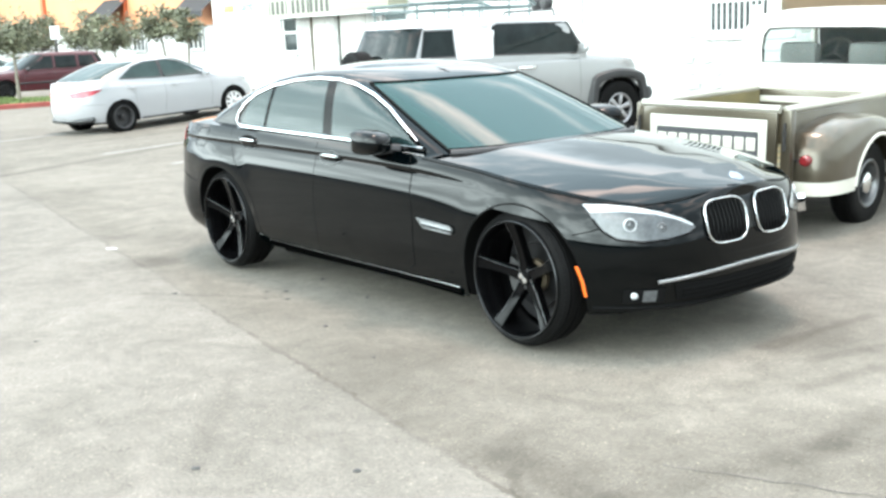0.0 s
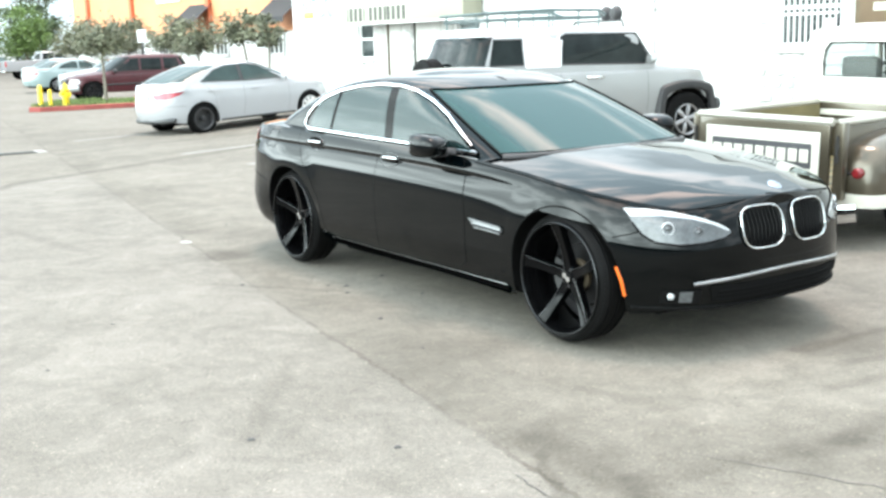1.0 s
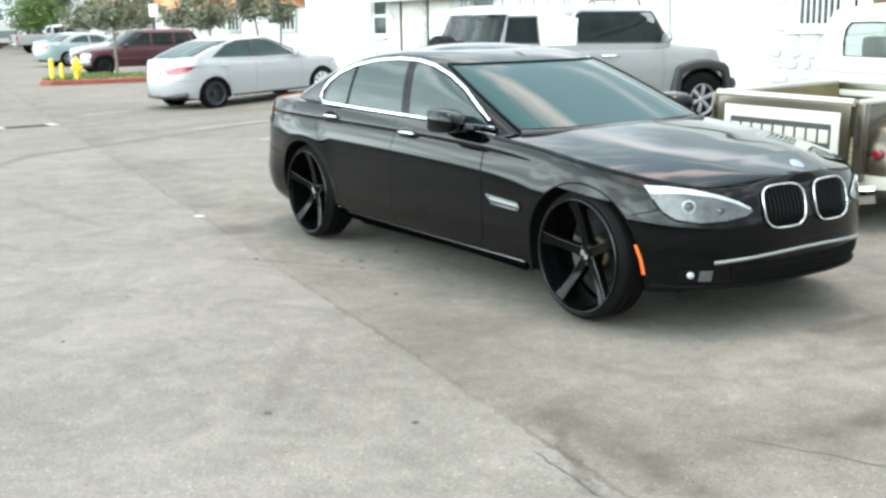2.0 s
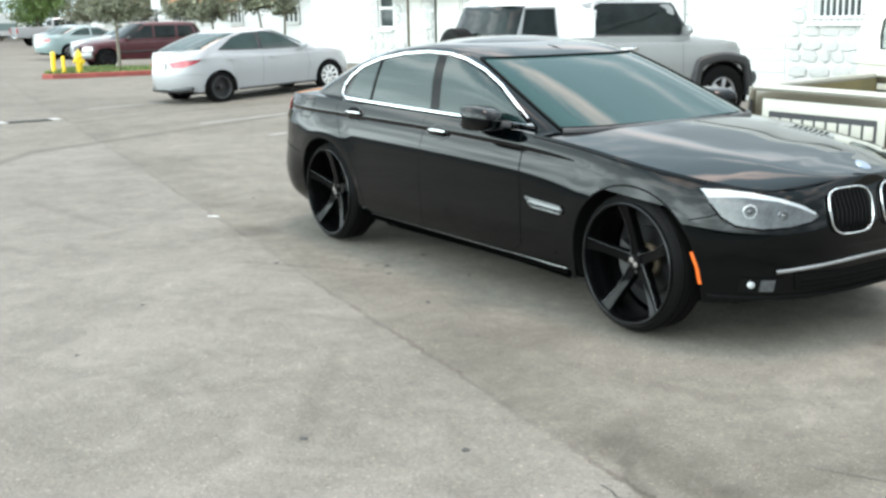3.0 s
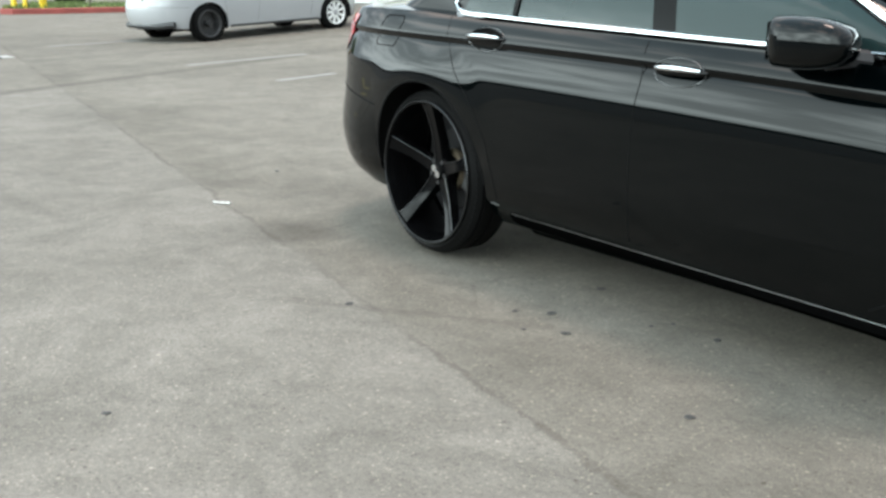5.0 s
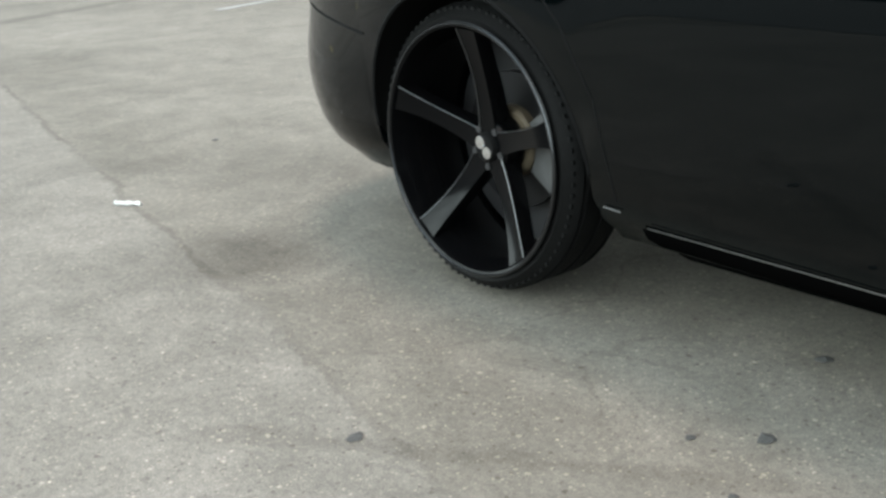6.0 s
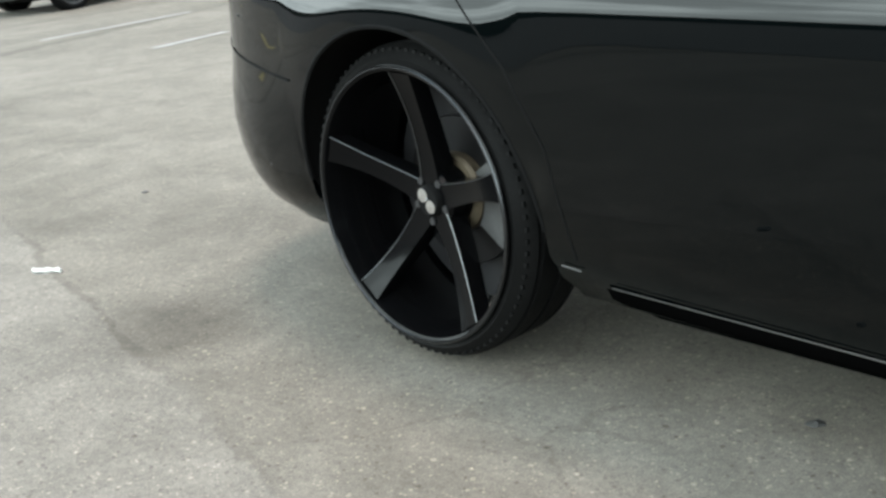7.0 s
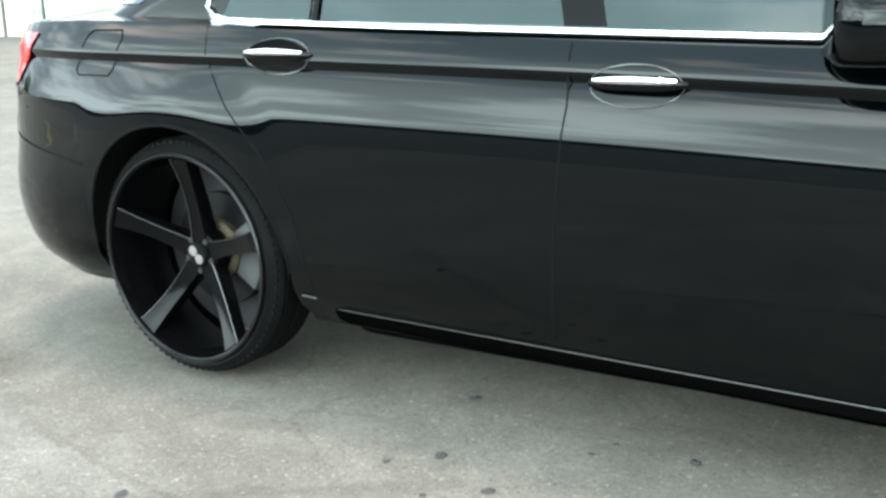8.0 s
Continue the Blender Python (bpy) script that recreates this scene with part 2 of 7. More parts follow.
class Skin:
    """The outer skin of a car: x forward from the rear axle, y to its left, z up. Widths are half widths."""

    def __init__(self, wb, hub, arch, flare, sill, xf, xr, nf, nr, crease_line, top_line, section, section_soft, fade, nose, tail, under, crown, vs, cab_section, screen, backlight, cf_len, cr_len, ncf, ncr, roof_crown, cab_levels, tail_fill=0.0):
        self.wb = wb
        self.hub = hub
        self.arch = arch
        self.flare = flare
        self.sill = sill
        self.xf = xf
        self.xr = xr
        self.nf = nf
        self.nr = nr
        self.crease_line = crease_line
        self.top_line = top_line
        self.section = section
        self.section_soft = section_soft
        self.fade = fade
        self.nose = nose
        self.tail = tail
        self.under = under
        self.crown = crown
        self.vs = vs
        self.cab_section = cab_section
        self.screen = screen
        self.backlight = backlight
        self.cf_len = cf_len
        self.cr_len = cr_len
        self.ncf = ncf
        self.ncr = ncr
        self.roof_crown = roof_crown
        self.cab_levels = cab_levels
        self.tail_fill = tail_fill

    def crease(self, x):
        return smooth_interp(x, self.crease_line)

    def top(self, x):
        return smooth_interp(x, self.top_line)

    def width(self, x, z):
        dz = z - self.crease(x)
        soft = self.fade(x)
        w = smooth_interp(dz, self.section) * (1 - soft) + smooth_interp(dz, self.section_soft) * soft
        if self.tail_fill and x < -0.35:
            a, b = min(1.0, (-0.35 - x) / 0.25), min(1.0, max(0.0, (0.70 - z) / 0.28))
            w += self.tail_fill * a * a * (3 - 2 * a) * b * b * (3 - 2 * b)
        xn, xt = smooth_interp(z, self.nose), smooth_interp(z, self.tail)
        if x > self.xf:
            t = min(1.0, (x - self.xf) / (xn - self.xf))
            w *= max(0.0, 1 - t**self.nf) ** (1 / self.nf)
        elif x < self.xr:
            t = min(1.0, (self.xr - x) / (self.xr - xt))
            w *= max(0.0, 1 - t**self.nr) ** (1 / self.nr)
        for c in (0.0, self.wb):
            d = math.hypot(x - c, z - self.hub)
            if d < self.arch + 0.2 and z > self.hub:
                t = 1 - max(0.0, d - self.arch - 0.03) / 0.17
                w += self.flare * (0.55 if c else 1.0) * t * t * (3 - 2 * t) * ((z - self.hub) / d) ** 1.5
        return w

    def low(self, x):
        z = self.sill if self.xr - 0.3 < x < self.xf + 0.4 else smooth_interp(x, self.under)
        for c in (0.0, self.wb):
            d = abs(x - c)
            if d < self.arch:
                z = max(z, self.hub + math.sqrt(self.arch**2 - d * d))
        return z

    def stations(self):
        out = []
        A = self.arch
        for s in np.linspace(0, 1, 16)[:-1]:
            out.append(("r", 1 - (1 - (1 - s)) ** 2.2))
        xs = [-A - 0.02]
        for c in (0.0, self.wb):
            xs += [c - A - 1e-3] + [c - A * math.cos(a) for a in np.linspace(0.02, math.pi - 0.02, 33)] + [c + A + 1e-3]
            if c == 0.0:
                xs += list(np.linspace(A + 0.05, self.wb - A - 0.05, 26))
        xs.append(self.wb + A + 0.02)
        out += [("x", x) for x in xs]
        for s in np.linspace(0, 1, 20)[1:]:
            out.append(("f", 1 - (1 - s) ** 2.2))
        return out

    def height(self, x, v):
        """v runs 0..1 over the lower side, 1..2 up to just below the crease, 2..3 over the crease, 3..4 on to the top."""
        lo, c, hi = self.low(x), self.crease(x), self.top(x)
        mid = max(lo + 0.01, c - 0.17)
        if v <= 1:
            return lo + (mid - lo) * v
        if v <= 2:
            return mid + (c - 0.1 - mid) * (v - 1)
        if v <= 3:
            return c - 0.1 + 0.112 * (v - 2)
        return c + 0.012 + (hi - c - 0.012) * (v - 3)

    def point(self, st, v, side=-1, out=0.0):
        kind, s = st
        A = self.arch
        if kind == "x":
            z = self.height(s, v)
            return (s, side * (self.width(s, z) + out), z)
        if kind == "f":
            x0 = self.wb + A + 0.02
            x = x0 + (smooth_interp(0.5, self.nose) - x0) * s
            z = self.height(x, v)
            x = x0 + (smooth_interp(z, self.nose) - x0) * s
        else:
            x0 = -A - 0.02
            x = x0 + (smooth_interp(0.5, self.tail) - x0) * s
            z = self.height(x, v)
            x = x0 + (smooth_interp(z, self.tail) - x0) * s
        return (x, side * (self.width(x, z) + out), z)

    def levels(self):
        return self.vs

    def side_bm(self):
        bm = bmesh.new()
        for side in (-1, 1):
            rows = [[self.point(st, v, side) for v in self.levels()] for st in self.stations()]
            grid_bm(rows if side < 0 else [r[::-1] for r in rows], bm=bm)
        return bm

    def deck_bm(self, x0, x1, n=24, bulge=0.0):
        """Hood, trunk and the plate under the cabin: spans the two top edges between x0 and x1."""
        rows = []
        for st in self.stations():
            x, y, z = self.point(st, 4.0)
            if x0 <= x <= x1:
                c = smooth_interp(x, self.crown)
                row = []
                for k in range(n + 1):
                    q = -1 + 2 * k / n
                    row.append((x, abs(y) * q, z + c * (1 - abs(q) ** 2.4) + bulge * math.exp(-((abs(q) - 0.55) / 0.16) ** 2)))
                rows.append(row)
        return grid_bm(rows)

    # cabin
    def cab_width(self, x, z):
        w = smooth_interp(z, self.cab_section)
        xw, xb = smooth_interp(z, self.screen), smooth_interp(z, self.backlight)
        if x > self.cf(z):
            t = min(1.0, (x - self.cf(z)) / (xw - self.cf(z)))
            w *= max(0.0, 1 - t**self.ncf) ** (1 / self.ncf)
        elif x < self.cr(z):
            t = min(1.0, (self.cr(z) - x) / (self.cr(z) - xb))
            w *= max(0.0, 1 - t**self.ncr) ** (1 / self.ncr)
        return w

    def cf(self, z):
        return smooth_interp(z, self.screen) - self.cf_len

    def cr(self, z):
        return smooth_interp(z, self.backlight) + self.cr_len

    def ring(self, z, side, n=14, out=0.0):
        """From the middle of the windscreen to the middle of the rear window."""
        xw, xb = smooth_interp(z, self.screen), smooth_interp(z, self.backlight)
        f, r = self.cf(z), self.cr(z)
        xs = [f + (xw - f) * (1 - (k / n) ** 2.2) for k in range(n + 1)] + list(np.linspace(f, r, 20)[1:-1]) + [xb + (r - xb) * (1 - (k / n) ** 2.2) for k in range(n, -1, -1)][::-1][::-1]
        xs = sorted(set(round(x, 5) for x in xs), reverse=True)
        return [(x + (out if i == 0 else 0), side * (self.cab_width(x, z) + (out if 0 < i < len(xs) - 1 else 0)), z) for i, x in enumerate(xs)]

    def cabin_bm(self):
        bm = bmesh.new()
        zs = self.cab_levels
        for side in (-1, 1):
            rows = [self.ring(z, side) for z in zs]
            grid_bm(rows if side > 0 else [r[::-1] for r in rows], bm=bm)
        last = self.ring(zs[-1], -1)
        rows = []
        for x, y, z in last:
            t = (x - last[-1][0]) / (last[0][0] - last[-1][0])
            c = self.roof_crown * (1 - abs(2 * t - 1) ** 2.5)
            rows.append([(x, y * q, z + c * (1 - abs(q) ** 2.2)) for q in np.linspace(1, -1, 17)])
        grid_bm(rows, bm=bm)
        return bm

    def cab_patch(self, poly, side=-1, out=0.004, inset=None):
        """A pane on the cabin's side: a polygon in (x, z) laid on the skin."""
        bm = bmesh.new()
        face = bm.faces.new([bm.verts.new((x, 0, z)) for x, z in poly])
        bmesh.ops.triangulate(bm, faces=[face])
        bmesh.ops.subdivide_edges(bm, edges=bm.edges, cuts=3, use_grid_fill=True)
        for v in bm.verts:
            v.co.y = side * (self.cab_width(v.co.x, v.co.z) + out)
        if side > 0:
            bmesh.ops.reverse_faces(bm, faces=bm.faces)
        return bm

    def on_side(self, x, z, side=-1, out=0.0):
        return (x, side * (self.width(x, z) + out), z)

    def on_cab(self, x, z, side=-1, out=0.0):
        return (x, side * (self.cab_width(x, z) + out), z)

    def seam(self, pts, side=-1, half=0.003, out=0.0015, cab=False, bm=None):
        """A thin strip along (x, z) points of the side."""
        f = self.on_cab if cab else self.on_side
        dense = []
        for (xa, za), (xb, zb) in zip(pts, pts[1:]):
            n = max(2, int(math.hypot(xb - xa, zb - za) / 0.03))
            dense += [(xa + (xb - xa) * k / n, za + (zb - za) * k / n) for k in range(n)]
        dense.append(pts[-1])
        rows = []
        for i, (x, z) in enumerate(dense):
            a, b = dense[max(0, i - 1)], dense[min(len(dense) - 1, i + 1)]
            dx, dz = b[0] - a[0], b[1] - a[1]
            L = math.hypot(dx, dz) or 1
            nx, nz = -dz / L * half, dx / L * half
            rows.append([f(x + nx, z + nz, side, out), f(x, z, side, out + half * 0.5), f(x - nx, z - nz, side, out)])
        return grid_bm(rows, bm=bm)

    def screen_bm(self, z0, z1, front=True, frac=0.78, n=10, out=0.006, m=12):
        """The glass of the windscreen or the rear window."""
        rows = []
        for k in range(m + 1):
            z = z0 + (z1 - z0) * k / m
            xe = smooth_interp(z, self.screen if front else self.backlight)
            base = self.cf(z) if front else self.cr(z)
            xs = [base + (xe - base) * (1 - (i / n) ** 2.0 * frac) for i in range(n + 1)]
            half = [(x + (out if front else -out), self.cab_width(x, z), z + 0.002) for x in xs]
            rows.append([(x, -y, z) for x, y, z in half[::-1]] + half[1:])
        return grid_bm(rows)

# ---- the black sedan ----
WB, HUB, WHEEL_R = 3.07, 0.372, 0.372
BM = Skin(
    wb=WB, hub=HUB, arch=0.398, flare=0.017, sill=0.215, xf=2.75, xr=0.05, nf=2.85, nr=3.0,
    crease_line=[(-1.2, 0.965), (-0.5, 0.965), (0.4, 0.952), (1.45, 0.93), (2.3, 0.895), (3.0, 0.83), (3.6, 0.76), (4.0, 0.72)],
    top_line=[(-1.2, 1.02), (-0.8, 1.05), (-0.2, 1.055), (0.4, 1.03), (1.45, 1.0), (2.2, 0.975), (2.7, 0.93), (3.2, 0.865), (3.6, 0.80), (3.95, 0.755)],
    section=[(-0.78, 0.775), (-0.72, 0.825), (-0.66, 0.888), (-0.56, 0.917), (-0.42, 0.9380000000000001), (-0.28, 0.9485), (-0.19, 0.950), (-0.15, 0.9495), (-0.125, 0.9465), (-0.09, 0.938), (-0.05, 0.9255), (-0.032, 0.9185), (-0.0216, 0.9125), (-0.002, 0.921), (0.012, 0.919), (0.04, 0.906), (0.08, 0.882), (0.12, 0.845)],
    section_soft=[(-0.78, 0.775), (-0.72, 0.825), (-0.66, 0.888), (-0.56, 0.917), (-0.42, 0.934), (-0.28, 0.9455), (-0.21, 0.9465), (-0.17, 0.945), (-0.13, 0.939), (-0.09, 0.930), (-0.02, 0.911), (0.04, 0.888), (0.08, 0.860), (0.12, 0.82)],
    fade=lambda x: min(1.0, max(0.0, (x - 2.25) / 0.55)) if x > 0 else min(1.0, max(0.0, (-0.95 - x) / 0.15)),
    nose=[(0.15, 3.72), (0.22, 3.80), (0.3, 3.84), (0.45, 3.86), (0.6, 3.855), (0.72, 3.83), (0.80, 3.79), (0.9, 3.71)],
    tail=[(0.18, -1.04), (0.28, -1.13), (0.42, -1.185), (0.55, -1.20), (0.62, -1.19), (0.8, -1.16), (0.95, -1.14), (1.05, -1.11)],
    under=[(-1.2, 0.28), (-0.9, 0.25), (-0.5, 0.225), (3.45, 0.235), (3.75, 0.262), (4.0, 0.285)],
    crown=[(-1.2, 0.03), (-0.7, 0.05), (0.5, 0.05), (2.2, 0.05), (3.0, 0.055), (3.6, 0.066), (3.92, 0.05)],
    vs=[0, 0.04, 0.1, 0.2, 0.32, 0.45, 0.58, 0.7, 0.8, 0.9, 1, 1.25, 1.5, 1.75, 2, 2.15, 2.3, 2.4, 2.49, 2.56, 2.625, 2.70, 2.78, 2.82, 2.875, 2.94, 3, 3.25, 3.5, 3.75, 4], tail_fill=0.045,
    cab_section=[(0.95, 0.832), (1.0, 0.822), (1.1, 0.792), (1.2, 0.757), (1.3, 0.712), (1.36, 0.676), (1.40, 0.637), (1.425, 0.59), (1.435, 0.535)],
    screen=[(0.95, 2.62), (1.0, 2.50), (1.1, 2.26), (1.2, 2.02), (1.3, 1.77), (1.36, 1.60), (1.40, 1.46), (1.425, 1.33), (1.435, 1.22)],
    backlight=[(0.95, -0.85), (1.05, -0.72), (1.15, -0.52), (1.25, -0.28), (1.33, -0.05), (1.38, 0.15), (1.41, 0.33), (1.435, 0.55)],
    cf_len=0.36, cr_len=0.5, ncf=3.0, ncr=2.4, roof_crown=0.04,
    cab_levels=[0.96, 1.0, 1.04, 1.09, 1.14, 1.19, 1.24, 1.29, 1.33, 1.36, 1.385, 1.405, 1.42, 1.43, 1.435],
)


def tyre_bm(r, rim, w, bulge=0.005):
    """A tyre round y, its outer face at y = -w / 2, with grooves and block edges."""
    h = w / 2
    prof = [(rim, -h + 0.02), (rim + 0.004, -h + 0.004), (rim + (r - rim) * 0.5, -h - bulge * 0.6), (r - 0.028, -h + 0.002), (r - 0.012, -h + 0.014), (r - 0.003, -h + 0.03)]
    for g in (-0.3, 0.0, 0.3):
        c = g * w
        prof += [(r, c - 0.008), (r - 0.008, c - 0.006), (r - 0.008, c + 0.006), (r, c + 0.008)]
    prof += [(r - 0.003, h - 0.03), (r - 0.012, h - 0.014), (r - 0.028, h), (rim, h - 0.02), (rim, -h + 0.02)]
    bm = lathe(prof, 72)
    for k in range(84):
        a = 2 * math.pi * k / 84
        add_box(bm, (-0.005, -h + 0.011, r - 0.026), (0.005, -h + 0.045, r - 0.0095), 0.0, Matrix.Rotation(a, 4, "Y"))
    return bm


def sedan_wheel():
    """A 22-inch concave five-spoke wheel, its face towards -y, centre at the origin."""
    w = empty("wheel")
    tyre = tyre_bm(WHEEL_R, 0.308, 0.215)
    bmesh.ops.translate(tyre, vec=(0, -0.018, 0), verts=tyre.verts)
    part("tyre", tyre, "rubber", w, "low-profile black tyre")
    rim = lathe([(0.327, -0.128), (0.329, -0.134), (0.322, -0.138), (0.314, -0.134), (0.310, -0.12), (0.298, -0.085), (0.292, 0.0), (0.292, 0.10), (0.310, 0.13), (0.318, 0.13)], 80)
    r = part("rim", rim, "gloss_black", w, "deep gloss black rim")
    part("lip", lathe([(0.3275, -0.1375), (0.3245, -0.1405), (0.321, -0.1405), (0.319, -0.1365)], 80), "dark_lip", r, "thin dark polished lip")
    for k in range(5):
        a = radians(90 + 72 * k - 2)
        bm = bmesh.new()
        rows = []
        for i in range(11):
            t = i / 10
            d = 0.035 + 0.273 * t
            half = 0.034 - 0.012 * math.sin(t * 2.2) + 0.012 * t * t
            y = -0.062 - 0.066 * t**1.7
            th = 0.052 - 0.012 * t
            rows.append([(d, -half, y + th), (d, -half, y + 0.012), (d, -half + 0.003, y), (d, -half * 0.3, y + 0.001), (d, half * 0.3, y + 0.001), (d, half - 0.003, y), (d, half, y + 0.012), (d, half, y + th)])
        rows = [[(px * math.cos(a) - pz * math.sin(a), py, px * math.sin(a) + pz * math.cos(a)) for px, pz, py in r_] for r_ in rows]
        grid_bm(rows, close=True, bm=bm)
        bmesh.ops.recalc_face_normals(bm, faces=bm.faces)
        s = part("spoke", bm, "gloss_black", w, sharp=30)
        # only the edge that faces up gets a grey line, a painted glint
        edge = [(rr[2 if k in (1, 2) else 5]) for rr in rows]
        part("edge_line", tube([(p[0], p[1] - 0.001, p[2]) for p in edge], 0.0011, 4), "vent_grey", s, "painted glint line along the upper milled edge of a spoke")
    part("hub", lathe([(0.001, -0.062), (0.062, -0.062), (0.070, -0.055), (0.074, -0.02), (0.074, 0.05)], 40), "gloss_black", w)
    part("hub_cap", lathe([(0.001, -0.076), (0.033, -0.075), (0.039, -0.069), (0.040, -0.058)], 32), "gap_black", w, "small black centre cap with pale marks")
    for px, pz in ((-0.012, 0.012), (0.012, -0.012)):
        part("cap_mark", lathe([(0.001, -0.0785), (0.0160, -0.0775), (0.0170, -0.074)], 16, centre=(px, 0, pz)), "chrome", w)
    for k in range(5):
        a = radians(54 + 72 * k)
        part("lug_bolt", lathe([(0.001, -0.066), (0.009, -0.066), (0.010, -0.05)], 10, centre=(0.052 * math.cos(a), 0, 0.052 * math.sin(a))), "satin_black", w)
    for ob in list(w.children)[1:]:
        for piece in [ob] + list(ob.children):
            piece.data.transform(Matrix.Diagonal((0.955, 1, 0.955, 1)))
    part("brake_shield", lathe([(0.001, 0.085), (0.27, 0.085), (0.273, 0.095), (0.001, 0.095)], 40), "satin_black", w, "dark splash shield")
    d = part("brake_disc", lathe([(0.07, 0.03), (0.172, 0.03), (0.174, 0.036), (0.174, 0.05), (0.07, 0.05)], 48), "disc_steel", w, "grey ventilated brake disc")
    part("disc_hat", lathe([(0.001, 0.0), (0.085, 0.0), (0.092, 0.008), (0.092, 0.032)], 40), "rust_hat", d, "rusty disc hat")
    cal = bmesh.new()
    rows = []
    for a in np.linspace(radians(-35), radians(35), 9):
        rows.append([(q * math.cos(a), y, q * math.sin(a)) for q, y in ((0.105, 0.0), (0.185, 0.0), (0.195, 0.015), (0.195, 0.075), (0.105, 0.075))])
    grid_bm(rows, close=True, bm=cal)
    part("caliper", cal, "caliper_silver", w, "silver-grey brake caliper")
    return w


def lens_patch(poly, side=-1, out=0.006, skin=BM):
    """A lamp glass: a polygon in (x, z) on the skin, finely cut so that it follows it."""
    bm = bmesh.new()
    face = bm.faces.new([bm.verts.new((x, 0, z)) for x, z in poly])
    bmesh.ops.triangulate(bm, faces=[face])
    for _ in range(2):
        bmesh.ops.subdivide_edges(bm, edges=bm.edges, cuts=1, use_grid_fill=True)
    for v in bm.verts:
        v.co.y = side * (skin.width(v.co.x, v.co.z) + out)
    return bm


def nose_point(y, z, out=0.0):
    """The skin's x at the front for a given y and z."""
    lo, hi = BM.xf, smooth_interp(z, BM.nose)
    for _ in range(30):
        mid = (lo + hi) / 2
        lo, hi = (mid, hi) if BM.width(mid, z) > abs(y) else (lo, mid)
    return (hi + out, y, z)


def nose_patch(yz, out=0.006, cuts=2):
    bm = bmesh.new()
    face = bm.faces.new([bm.verts.new((0, y, z)) for y, z in yz])
    bmesh.ops.triangulate(bm, faces=[face])
    for _ in range(cuts):
        bmesh.ops.subdivide_edges(bm, edges=bm.edges, cuts=1, use_grid_fill=True)
    for v in bm.verts:
        v.co = nose_point(v.co.y, v.co.z, out)
    bmesh.ops.recalc_face_normals(bm, faces=bm.faces)
    return bm


DLO = [(2.24, 0.995), (1.45, 1.012), (0.75, 1.028), (0.15, 1.045), (0.085, 1.058), (0.06, 1.09), (0.075, 1.145), (0.135, 1.21), (0.25, 1.275), (0.44, 1.33), (0.70, 1.368), (0.97, 1.382), (1.22, 1.374), (1.42, 1.343), (1.62, 1.285), (1.82, 1.205), (2.02, 1.105), (2.16, 1.032)]


def dlo_z(x, upper):
    up = sorted(p for p in DLO[5:] + [DLO[0]])
    lo = sorted(DLO[:6])
    return interp(x, up if upper else lo)


def pane_poly(x0, x1, lean0=0.0, lean1=0.0, n=12, margin=0.012):
    """The glass between two pillars: edges may lean (metres of x from the bottom to the top)."""
    xs = np.linspace(x0, x1, n)
    low = [(x, dlo_z(x, False) + margin) for x in xs]
    xt = np.linspace(x0 + lean0, x1 + lean1, n)
    high = [(x, dlo_z(x, True) - margin) for x in xt]
    return low + high[::-1]


